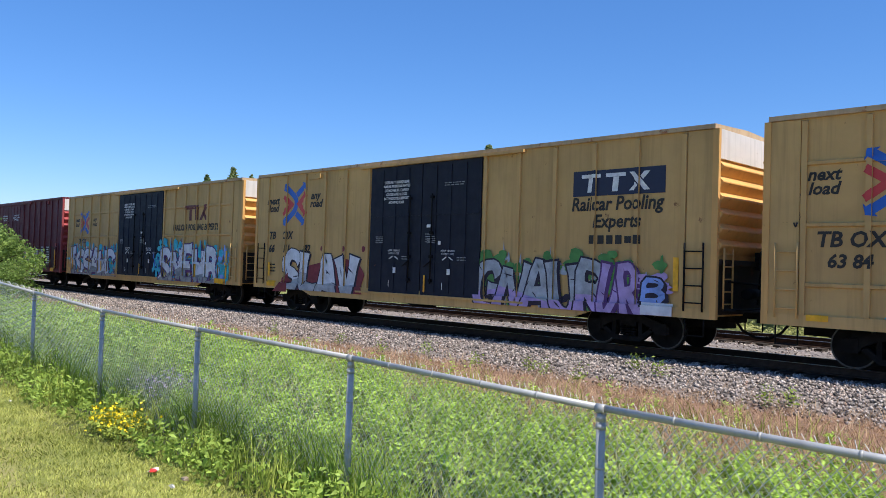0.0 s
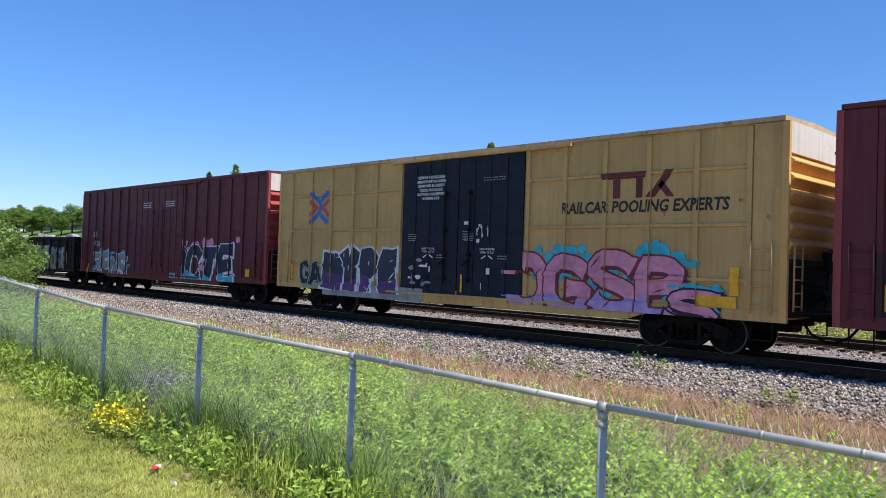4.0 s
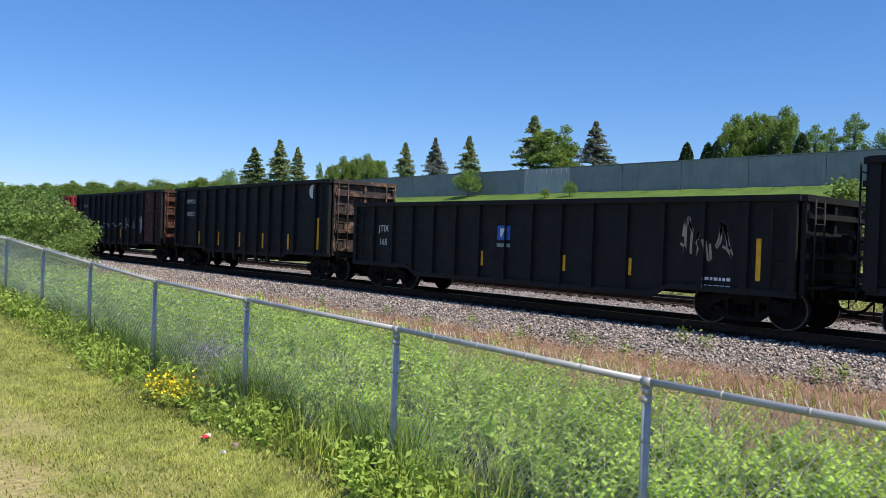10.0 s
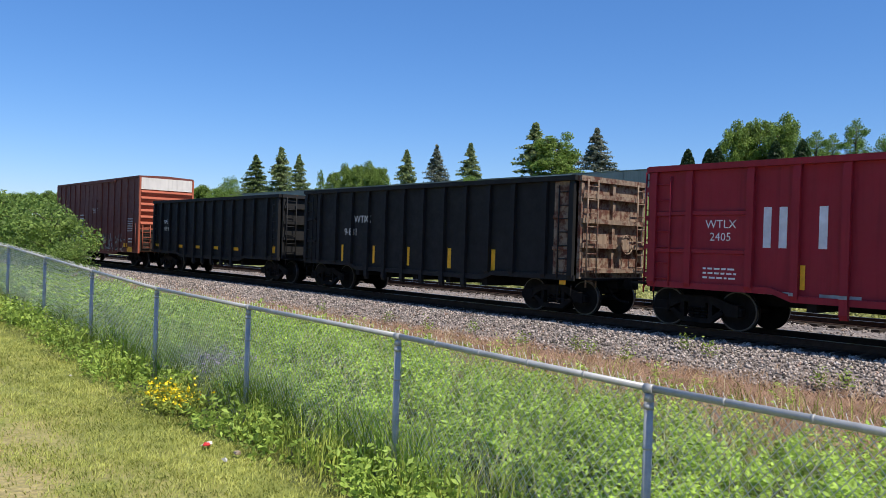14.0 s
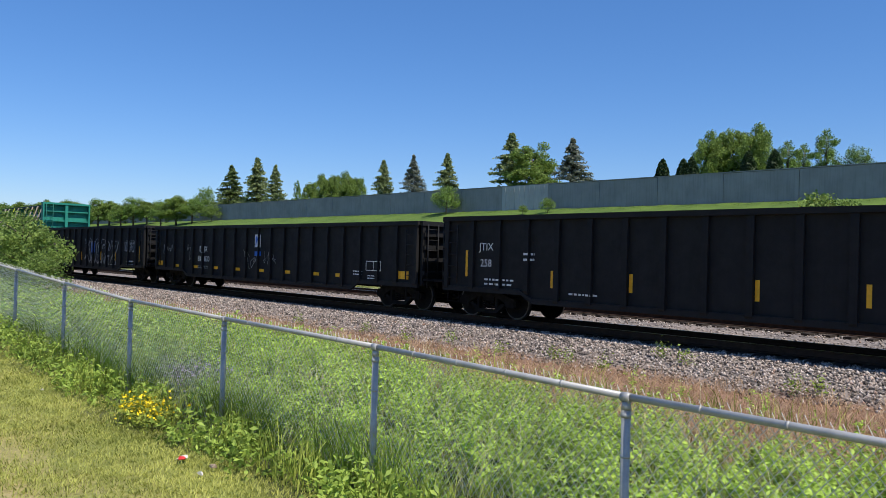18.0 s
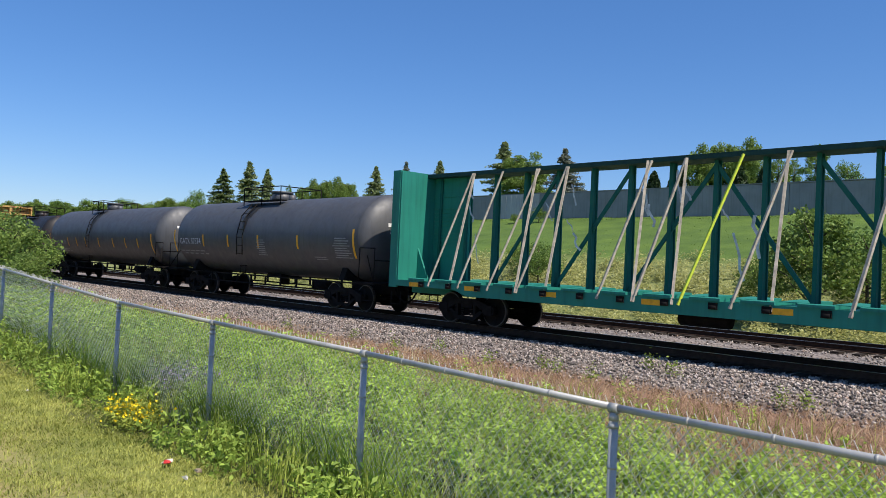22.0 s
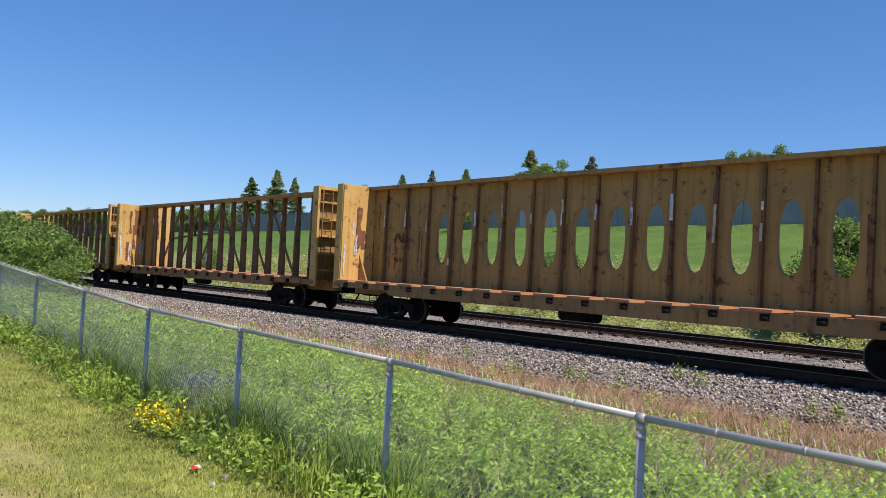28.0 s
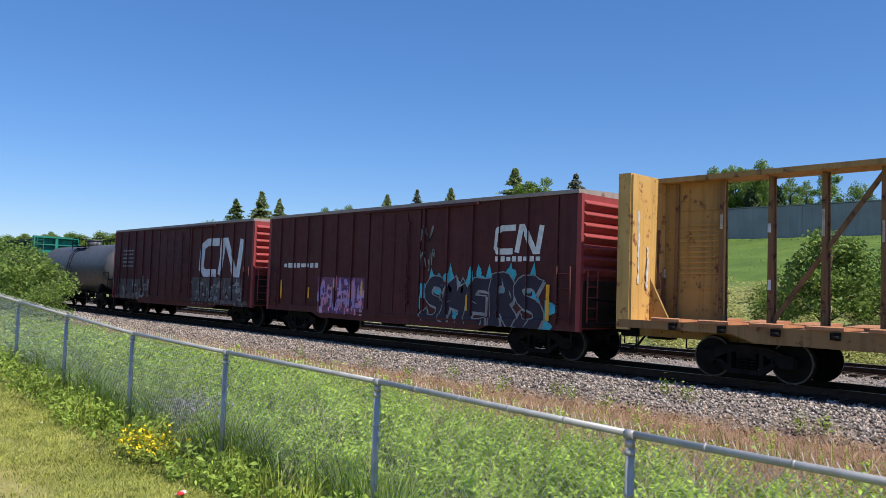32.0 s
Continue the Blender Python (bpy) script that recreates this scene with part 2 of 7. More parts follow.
TUFT = foliage("dark_grass_tuft", (0.085, 0.145, 0.018), (0.38, 0.50, 0.085), 0.38)
DRY = foliage("dry_grass", (0.17, 0.085, 0.045), (0.58, 0.41, 0.25), 0.3)
LAWN_BLADE = foliage("mown_lawn_blade", (0.15, 0.19, 0.025), (0.52, 0.52, 0.14), 0.3)
STRAW = foliage("pale_seed_grass", (0.36, 0.32, 0.15), (0.80, 0.74, 0.48), 0.35)
BANK_BLADE = foliage("bank_grass_blade", (0.06, 0.115, 0.012), (0.115, 0.19, 0.022), 0.25)
PETAL = plain("yellow_petal", (0.80, 0.58, 0.01), 0.5, 0, 0.15, 20)
BARK = plain("grey_brown_bark", (0.09, 0.07, 0.05), 0.9, 0, 0.4, 12)
LITTER_RED = plain("red_wrapper", (0.60, 0.05, 0.04), 0.4, 0, 0.2, 30)


# ---------------------------------------------------------------- mesh helpers
class G:
    """Collects boxes, prisms and tubes into one mesh."""

    def __init__(self):
        self.v, self.f, self.m, self.s = [], [], [], []

    def add(self, verts, faces, m=0, smooth=False):
        o = len(self.v)
        self.v += [tuple(p) for p in verts]
        for f in faces:
            self.f.append([i + o for i in f])
            self.m.append(m)
            self.s.append(smooth)
        return self

    def box(self, x0, x1, y0, y1, z0, z1, m=0):
        v = [(x, y, z) for x in (x0, x1) for y in (y0, y1) for z in (z0, z1)]
        return self.add(v, [(0, 1, 3, 2), (4, 6, 7, 5), (0, 4, 5, 1), (2, 3, 7, 6), (0, 2, 6, 4), (1, 5, 7, 3)], m)

    def prism(self, poly, y0, y1, m=0):
        """A polygon in x and z (counter-clockwise), drawn out along y."""
        n = len(poly)
        v = [(x, y0, z) for x, z in poly] + [(x, y1, z) for x, z in poly]
        f = [tuple(range(n)), tuple(range(2 * n - 1, n - 1, -1))]
        f += [(i, i + n, (i + 1) % n + n, (i + 1) % n) for i in range(n)]
        return self.add(v, f, m)

    def prism_x(self, poly, x0, x1, m=0):
        """A polygon in y and z (counter-clockwise seen from +x), drawn out along x."""
        n = len(poly)
        v = [(x0, y, z) for y, z in poly] + [(x1, y, z) for y, z in poly]
        f = [tuple(range(n - 1, -1, -1)), tuple(range(n, 2 * n))]
        f += [(i, (i + 1) % n, (i + 1) % n + n, i + n) for i in range(n)]
        return self.add(v, f, m)

    def tube(self, p, q, r, n=8, m=0, r2=None, caps=True):
        p, q = Vector(p), Vector(q)
        d = (q - p).normalized()
        a = d.orthogonal().normalized()
        b = d.cross(a)
        v = []
        for c, rr in ((p, r), (q, r if r2 is None else r2)):
            v += [c + (a * math.cos(2 * math.pi * i / n) + b * math.sin(2 * math.pi * i / n)) * rr for i in range(n)]
        self.add(v, [(i, (i + 1) % n, (i + 1) % n + n, i + n) for i in range(n)], m, n > 5)
        if caps:
            o = len(self.v) - 2 * n
            self.f += [[o + i for i in range(n - 1, -1, -1)], [o + n + i for i in range(n)]]
            self.m += [m, m]
            self.s += [False, False]
        return self

    def bar(self, p, q, w, h, m=0):
        """A bar of w (across, level) by h from p to q."""
        p, q = Vector(p), Vector(q)
        d = (q - p).normalized()
        s = d.cross(Vector((0, 0, 1)))
        s = (s.normalized() if s.length > 1e-4 else Vector((1, 0, 0))) * (w / 2)
        u = s.cross(d).normalized() * (h / 2)
        v = [c + a * s + b * u for c in (p, q) for a, b in ((-1, -1), (1, -1), (1, 1), (-1, 1))]
        return self.add(v, [(0, 1, 2, 3), (7, 6, 5, 4), (0, 4, 5, 1), (1, 5, 6, 2), (2, 6, 7, 3), (3, 7, 4, 0)], m)

    def mesh(self, name, mats):
        me = bpy.data.meshes.new(name)
        me.from_pydata(self.v, [], self.f)
        for m in mats if isinstance(mats, (list, tuple)) else [mats]:
            me.materials.append(m)
        me.polygons.foreach_set("material_index", self.m)
        me.polygons.foreach_set("use_smooth", self.s)
        bm = bmesh.new()
        bm.from_mesh(me)
        bmesh.ops.recalc_face_normals(bm, faces=bm.faces)
        bm.to_mesh(me)
        bm.free()
        return me

    def part(self, name, mats, parent=None, label="", at=None):
        return put(name, self.mesh(name, mats), parent, label, at)


def put(name, me, parent=None, label="", at=None):
    ob = new(name, me)
    if parent is not None:
        ob.parent = parent
    if at is not None:
        ob.matrix_basis = at
    if label:
        tagged(ob, label)
    return ob


def thing(name, label, category, group="", at=None):
    ob = new(name)
    ob.empty_display_size = 0.3
    if at is not None:
        ob.matrix_basis = at
    return tagged(ob, label, category, group)


STORE = {}


def shared(key, make):
    """One mesh for alike pieces."""
    if key not in STORE:
        STORE[key] = make()
    return STORE[key]


def quick_mesh(name, verts, faces, mat, smooth=False):
    """A mesh from numpy arrays: verts (n, 3), faces (m, k), all with the same number of corners."""
    me = bpy.data.meshes.new(name)
    k = faces.shape[1]
    me.vertices.add(len(verts))
    me.vertices.foreach_set("co", verts.astype(np.float32).ravel())
    me.loops.add(faces.size)
    me.loops.foreach_set("vertex_index", faces.astype(np.int32).ravel())
    me.polygons.add(len(faces))
    me.polygons.foreach_set("loop_start", (np.arange(len(faces)) * k).astype(np.int32))
    me.update(calc_edges=True)
    me.materials.append(mat)
    return me


def leaves(centres, size, rng, flat=0.5, aspect=0.55):
    """Diamond leaves, one quad each, at the centres. flat: 1 lies level, 0 any way."""
    n = len(centres)
    a = rng.normal(size=(n, 3))
    a[:, 2] *= 1 - 0.7 * flat
    a /= np.linalg.norm(a, axis=1)[:, None]
    b = np.cross(a, rng.normal(size=(n, 3)) * [1, 1, 1 - 0.8 * flat] + [0, 0, 0.01])
    b[:, 2] *= 1 - 0.5 * flat
    b /= np.linalg.norm(b, axis=1)[:, None] + 1e-9
    s = (size * rng.uniform(0.6, 1.3, n))[:, None]
    lift = np.array([0, 0, 0.15]) * s
    v = np.stack([centres - a * s, centres + b * s * aspect + lift, centres + a * s, centres - b * s * aspect + lift], 1)
    return v.reshape(-1, 3), np.arange(4 * n).reshape(n, 4)


def blades(base, height, width, rng, lean=0.35):
    """Grass blades, each two faces of one strip that bends over."""
    n = len(base)
    az = rng.uniform(0, 2 * np.pi, n)
    d = np.stack([np.cos(az), np.sin(az), np.zeros(n)], 1)
    s = np.stack([-np.sin(az + 0.6), np.cos(az + 0.6), np.zeros(n)], 1) * (width * rng.uniform(0.6, 1.3, n))[:, None] / 2
    h = (height * rng.uniform(0.55, 1.25, n))[:, None]
    l = lean * rng.uniform(0.1, 1.2, n)[:, None] * h
    up = np.array([0, 0, 1.0])
    mid = base + up * h * 0.6 + d * l * 0.35
    tip = base + up * h + d * l
    v = np.stack([base - s, base + s, mid + s * 0.8, mid - s * 0.8, tip + s * 0.12, tip - s * 0.12], 1).reshape(-1, 3)
    i = np.arange(n)[:, None] * 6
    f = np.concatenate([i + [0, 1, 2, 3], i + [3, 2, 4, 5]], 0)
    return v, f


def scatter(rng, n, x0, x1, y0, y1, power=1.0):
    """Points on the ground, denser towards x1 (the camera's end) for power above 1."""
    x = x1 - (x1 - x0) * rng.random(n) ** power
    y = rng.uniform(y0, y1, n)
    return np.stack([x, y, ground_z(x, y)], 1)


# ---------------------------------------------------------------- the lie of the land (z = 0 is the top of the rails)
FENCE_Y, TRACK_Y, TRACK2_Y, WALL_Y = 3.885, 17.55, 24.05, 58.0
FENCE_X = [-60.0, -40.0, -25.0, -20.0, -17.49, -14.9, -12.38, -9.87, -7.43, -4.93, -2.6, 0.0, 8.0]
FENCE_TOP = [1.70, 1.66, 1.58, 1.50, 1.43, 1.30, 1.18, 1.07, 1.028, 0.995, 0.945, 0.93, 0.93]


def fence_top(x):
    return np.interp(x, FENCE_X, FENCE_TOP)


def smooth(a, b, v):
    t = np.clip((v - a) / (b - a), 0, 1)
    return t * t * (3 - 2 * t)


def ground_z(x, y):
    """Height of the ground: lawn, fence line, ditch, trackbed, bank up to the wall."""
    x, y = np.asarray(x, float), np.asarray(y, float)
    base = fence_top(x) - 1.2
    lawn = base + np.clip(FENCE_Y - y, 0, 6) * 0.055
    dip = base + (-0.62 - base) * smooth(FENCE_Y, 11.0, y)
    z = np.where(y < FENCE_Y, lawn, dip)
    z = z + (-0.24 + 0.62) * np.clip((y - 14.0) / 1.75, 0, 1)
    z = z - 0.10 * smooth(19.4, 20.4, y) * (1 - smooth(21.5, 22.4, y))
    z = z - 0.35 * smooth(25.7, 28.0, y)
    z = z + np.clip((y - 29.0) / 29.0, 0, 1) * 7.1
    bumps = 0.03 * np.sin(x * 1.7 + y * 0.9) * np.sin(x * 0.6 - y * 1.3)
    return z + bumps * (np.abs(y - 20) > 6.5)


def ground_material():
    m, nt, b = material("lawn_weeds_and_gravel_ground", 0.95)
    g = nt.nodes.new("ShaderNodeNewGeometry")
    sep = nt.nodes.new("ShaderNodeSeparateXYZ")
    nt.links.new(g.outputs["Position"], sep.inputs[0])
    wob = noise_node(nt, 0.6, 5)
    y = nt.nodes.new("ShaderNodeMath")
    y.operation = "MULTIPLY_ADD"
    nt.links.new(wob, y.inputs[0])
    y.inputs[1].default_value = 1.6
    nt.links.new(sep.outputs[1], y.inputs[2])
    fine = noise_node(nt, 9, 8, rough=0.75)
    lawn = ramp(nt, noise_node(nt, 1.1, 7, rough=0.7), [(0.36, (0.09, 0.14, 0.012)), (0.50, (0.19, 0.225, 0.026)), (0.64, (0.33, 0.29, 0.07))])
    # worn bare earth shows away from the fence
    worn = nt.nodes.new("ShaderNodeMapRange")
    worn.inputs[1].default_value, worn.inputs[2].default_value = 2.9, 1.5
    nt.links.new(sep.outputs[1], worn.inputs[0])
    bare = nt.nodes.new("ShaderNodeMath")
    bare.operation = "MULTIPLY"
    nt.links.new(worn.outputs[0], bare.inputs[0])
    nt.links.new(ramp(nt, noise_node(nt, 1.15, 7, rough=0.72), [(0.40, (0, 0, 0)), (0.52, (1, 1, 1))]), bare.inputs[1])
    lawn = mix(nt, bare.outputs[0], lawn, ramp(nt, fine, [(0.3, (0.22, 0.17, 0.06)), (0.7, (0.56, 0.40, 0.22))]))
    lawn = mix(nt, 0.42, lawn, ramp(nt, noise_node(nt, 24, 8, rough=0.8), [(0.35, (0.04, 0.065, 0.008)), (0.65, (0.44, 0.42, 0.12))]))
    soil = ramp(nt, fine, [(0.3, (0.02, 0.03, 0.006)), (0.7, (0.075, 0.085, 0.022))])
    dry = ramp(nt, fine, [(0.3, (0.10, 0.05, 0.032)), (0.7, (0.40, 0.25, 0.16))])
    vor = nt.nodes.new("ShaderNodeTexVoronoi")
    vor.inputs["Scale"].default_value = 17
    tc = nt.nodes.new("ShaderNodeTexCoord")
    nt.links.new(tc.outputs["Object"], vor.inputs["Vector"])
    grey = ramp(nt, vor.outputs["Color"], [(0.1, (0.035, 0.03, 0.027)), (0.9, (0.33, 0.285, 0.25))])
    grey = mix(nt, ramp(nt, noise_node(nt, 0.8, 5), [(0.45, (0, 0, 0)), (0.7, (0.7, 0.7, 0.7))]), grey, (0.30, 0.24, 0.20))
    bank = ramp(nt, noise_node(nt, 0.35, 8, rough=0.7), [(0.3, (0.050, 0.102, 0.010)), (0.7, (0.120, 0.195, 0.022))])
    weeds = ramp(nt, noise_node(nt, 0.8, 8, rough=0.75), [(0.3, (0.08, 0.12, 0.02)), (0.7, (0.33, 0.33, 0.12))])

    def step(at, width):
        n = nt.nodes.new("ShaderNodeMapRange")
        n.inputs[1].default_value, n.inputs[2].default_value = at + 0.8 - width, at + 0.8 + width
        nt.links.new(y.outputs[0], n.inputs[0])
        return n.outputs[0]

    col = mix(nt, step(3.25, 0.15), lawn, soil)
    lim = nt.nodes.new("ShaderNodeMath")
    lim.operation = "MAXIMUM"
    nt.links.new(sep.outputs[0], lim.inputs[0])
    lim.inputs[1].default_value = -30.0
    slant = nt.nodes.new("ShaderNodeMath")
    slant.operation = "MULTIPLY_ADD"
    nt.links.new(lim.outputs[0], slant.inputs[0])
    slant.inputs[1].default_value = 0.12
    nt.links.new(y.outputs[0], slant.inputs[2])
    edge = nt.nodes.new("ShaderNodeMapRange")
    edge.inputs[1].default_value, edge.inputs[2].default_value = 8.0, 9.7
    nt.links.new(slant.outputs[0], edge.inputs[0])
    col = mix(nt, edge.outputs[0], col, dry)
    col = mix(nt, step(14.2, 0.25), col, grey)
    # dark band along the running track: the train's shade put into the colour
    bed_shade = nt.nodes.new("ShaderNodeMapRange")
    bed_shade.inputs[1].default_value, bed_shade.inputs[2].default_value = 1.35, 1.0
    off = nt.nodes.new("ShaderNodeMath")
    off.operation = "SUBTRACT"
    nt.links.new(sep.outputs[1], off.inputs[0])
    off.inputs[1].default_value = TRACK_Y
    dist = nt.nodes.new("ShaderNodeMath")
    dist.operation = "ABSOLUTE"
    nt.links.new(off.outputs[0], dist.inputs[0])
    nt.links.new(dist.outputs[0], bed_shade.inputs[0])
    col = mix(nt, bed_shade.outputs[0], col, mix(nt, 0.75, grey, (0.03, 0.026, 0.022)))
    col = mix(nt, step(27.2, 0.4), col, weeds)
    col = mix(nt, step(41.5, 1.5), col, bank)
    nt.links.new(col, b.inputs["Base Color"])
    bump(nt, b, vor.outputs["Distance"], 0.6, 0.03)
    return m


def build_ground():
    xs = np.unique(np.concatenate([np.linspace(-900, -80, 20), np.linspace(-80, 12, 240), np.linspace(12, 700, 20)]))
    ys = np.unique(np.concatenate([np.linspace(-500, -4, 14), np.linspace(-4, 30, 150), np.linspace(30, 60, 40), np.linspace(60, 1500, 16), [14.0, 15.75]]))
    X, Y = np.meshgrid(xs, ys)
    v = np.stack([X.ravel(), Y.ravel(), ground_z(X.ravel(), Y.ravel())], 1)
    w = len(xs)
    i = (np.arange(len(ys) - 1)[:, None] * w + np.arange(w - 1)[None]).ravel()[:, None]
    me = quick_mesh("ground", v, i + [0, 1, w + 1, w], ground_material())
    tagged(new("ground", me), "mown lawn, weedy ditch, grey ballast and grassy bank", "ground", kind="structure")


def ballast_stones():
    """Loose crushed stone on the shoulder and between the tracks."""
    rng = np.random.default_rng(5)
    shape = np.array([(1, 0, -.2), (-.9, .3, -.1), (0, 1, 0), (.1, -1, .1), (.2, .1, .9), (-.1, 0, -.8)], float)
    tri = np.array([(0, 2, 4), (2, 1, 4), (1, 3, 4), (3, 0, 4), (2, 0, 5), (1, 2, 5), (3, 1, 5), (0, 3, 5)])
    parts = []
    for n, x0, x1, y0, y1, p in ((34000, -60, 3, 13.6, 16.6, 1.5), (7000, -45, 3, 18.4, 23.3, 1.3), (5000, -40, 3, 14.9, 16.7, 1.3)):
        pts = scatter(rng, n, x0, x1, y0, y1, p)
        pts = pts[rng.random(n) < np.clip((pts[:, 1] - 13.6) / 0.9, 0.05, 1)]
        parts.append(pts)
    pts = np.concatenate(parts)
    n = len(pts)
    s = rng.uniform(0.016, 0.046, n)[:, None, None] * rng.uniform(0.7, 1.2, (n, 1, 3))
    a = rng.uniform(0, 6.28, n)
    R = np.zeros((n, 3, 3))
    R[:, 0, 0], R[:, 0, 1], R[:, 1, 0], R[:, 1, 1], R[:, 2, 2] = np.cos(a), -np.sin(a), np.sin(a), np.cos(a), 1
    v = np.einsum("nij,nkj->nki", R, shape[None] * s) + pts[:, None] + [0, 0, 0.02]
    f = (np.arange(n)[:, None, None] * 6 + tri[None]).reshape(-1, 3)
    m, nt, b = material("crushed_stone", 0.9)
    g = nt.nodes.new("ShaderNodeNewGeometry")
    nt.links.new(ramp(nt, g.outputs["Random Per Island"], [(0, (0.04, 0.034, 0.03)), (0.4, (0.235, 0.195, 0.165)), (0.78, (0.46, 0.39, 0.335)), (0.92, (0.62, 0.54, 0.47)), (1, (0.30, 0.18, 0.12))]), b.inputs["Base Color"])
    ob = new("ballast_stones", quick_mesh("ballast_stones", v.reshape(-1, 3), f, m))
    tagged(ob, "loose grey and rust-tinged crushed stone of the trackbed", "ballast", kind="stuff")


def rail_profile():
    return [(-.07, -.17), (.07, -.17), (.07, -.155), (.012, -.135), (.012, -.045), (.036, -.035), (.036, -.004), (.03, 0), (-.03, 0), (-.036, -.004), (-.036, -.035), (-.012, -.045), (-.012, -.135), (-.07, -.155)]


def build_track(yc, name, label):
    track = thing(name, label, "railway track", "railway tracks", pose(0, yc, 0))
    prof = rail_profile()
    for side in (-1, 1):
        g = G()
        g.prism_x([(y + side * 0.7535, z) for y, z in prof], -400, 150)
        me = g.mesh("rail", [RAIL_SIDE, RAIL_TOP])
        for p in me.polygons:
            if p.normal.z > 0.5 and p.center.z > -0.01:
                p.material_index = 1
        put("rail", me, track)
    tie = shared("tie", lambda: G().box(-.11, .11, -1.3, 1.3, -.34, -.172).mesh("tie", TIE))
    rng = random.Random(3)
    far = G()
    for i in range(-240, 90):
        x = i * 0.55
        if -48 < x < 6:
            put("tie", tie, track, at=pose(x, rng.uniform(-.04, .04), rng.uniform(-.012, 0.0), 0, 0, rng.uniform(-1, 1)))
        else:
            far.box(x - .11, x + .11, -1.3, 1.3, -.34, -.172)
    tagged(far.part("far_ties", TIE, track), kind="stuff")


def build_wall():
    """Concrete retaining wall of upright panels along the crest of the bank."""
    wall = tagged(new("wall_north"), "long grey precast concrete barrier wall of upright panels", "wall", kind="structure")
    step, x, i = 5.86, -53.8, 0
    x0 = x - 24 * step
    for k in range(60):
        xa = x0 + k * step
        z0, z1 = 5.9, 1.72 + 0.1217 * WALL_Y
        pale = k == 24
        g = G()
        g.box(xa + .02, xa + step - .02, WALL_Y - (.15 if pale else .12), WALL_Y + .12, z0, z1 + (0.03 if k % 3 == 0 else 0))
        if pale:
            for j in range(9):
                xr = xa + .3 + j * .62
                g.box(xr, xr + .16, WALL_Y - .19, WALL_Y - .15, z0, z1 - .05)
        g.part("panel", CONCRETE_LIGHT if pale else CONCRETE, wall, "paler ribbed panel" if pale else "")
    cap = G()
    cap.box(x0, x0 + 60 * step, WALL_Y - .16, WALL_Y + .16, 1.72 + 0.1217 * WALL_Y + .034, 1.72 + 0.1217 * WALL_Y + .10)
    cap.part("coping", CONCRETE, wall)


def build_fence():
    fence = thing("chain_link_fence", "galvanised chain-link fence with round posts and a top rail", "fence")
    xs = [1.95, -0.28, -2.60, -4.93, -7.43, -9.87, -12.38, -14.9, -17.49] + [-17.49 - 2.44 * k for k in range(1, 14)]
    for x in xs:
        top, z0 = float(fence_top(x)), float(ground_z(x, FENCE_Y)) - .25
        g = G()
        g.tube((x, FENCE_Y, z0), (x, FENCE_Y, top - .05), .027, 14)
        g.tube((x, FENCE_Y, top - .12), (x, FENCE_Y, top - .095), .031, 14)
        g.tube((x, FENCE_Y, top - .35), (x, FENCE_Y, top - .335), .030, 12)
        post = g.part("post", GALV, fence)
        c = G()
        c.tube((x, FENCE_Y, top - .075), (x, FENCE_Y, top - .03), .031, 14, r2=.024)
        c.tube((x - .03, FENCE_Y, top - .005), (x + .03, FENCE_Y, top - .005), .029, 14)
        c.part("post_cap", GALV, post)
    for a, b in zip(xs[:-1], xs[1:]):
        g = G()
        pa, pb = (a, FENCE_Y, float(fence_top(a))), (b, FENCE_Y, float(fence_top(b)))
        g.tube(pa, pb, .021, 12)
        for k in range(1, 5):
            p = Vector(pa).lerp(Vector(pb), k / 5)
            g.tube(p - Vector((.008, 0, 0)), p + Vector((.008, 0, 0)), .0235, 10)
        g.part("top_rail", GALV, fence)
    # woven wire: two sets of slanting wires and the twisted ends above the rail
    pitch, w = 0.057, 0.0020
    v, f = [], []

    def wire(p, q):
        o = len(v)
        dx, dz = q[0] - p[0], q[2] - p[2]
        l = math.hypot(dx, dz)
        nx, nz = (-dz / l * w, dx / l * w) if dx > 0 else (dz / l * w, -dx / l * w)
        for c in (p, q):
            v.extend([(c[0] + nx, c[1], c[2] + nz), (c[0], c[1] - w, c[2]), (c[0] - nx, c[1], c[2] - nz), (c[0], c[1] + w, c[2])])
        f.extend([(o + i, o + (i + 1) % 4, o + 4 + (i + 1) % 4, o + 4 + i) for i in range(4)])

    x = 1.9
    H = 1.19
    while x > -40:
        top = float(fence_top(x)) + .01
        for s in (-1, 1):
            xb = x + s * H * 0.8
            wire((x, FENCE_Y + .022 + s * .003, top), (xb, FENCE_Y + .022 + s * .003, float(fence_top(xb)) + .01 - H))
        wire((x, FENCE_Y + .024, top), (x - .022 - .008 * math.sin(x * 47), FENCE_Y + .03, top + .042 + .008 * math.sin(x * 91)))
        x -= pitch
    me = quick_mesh("wire_mesh", np.array(v), np.array(f), WIRE)
    tagged(put("wire_mesh", me, fence, "woven diamond wire mesh with twisted ends on top"), kind="stuff")


build_ground()
build_wall()


# ---------------------------------------------------------------- the train
HALF = 1.55          # half the width of a wagon
WHEEL_R = 0.45
TRAIN = []           # (wagon, x of its middle at 0 s)
WHEELSETS = []


def travel(t):
    """Metres that the train has gone at t seconds: it slows down a little."""
    u = t / 16
    return 240.21 * u - 3.2054 * u * u + 0.2048 * u ** 3


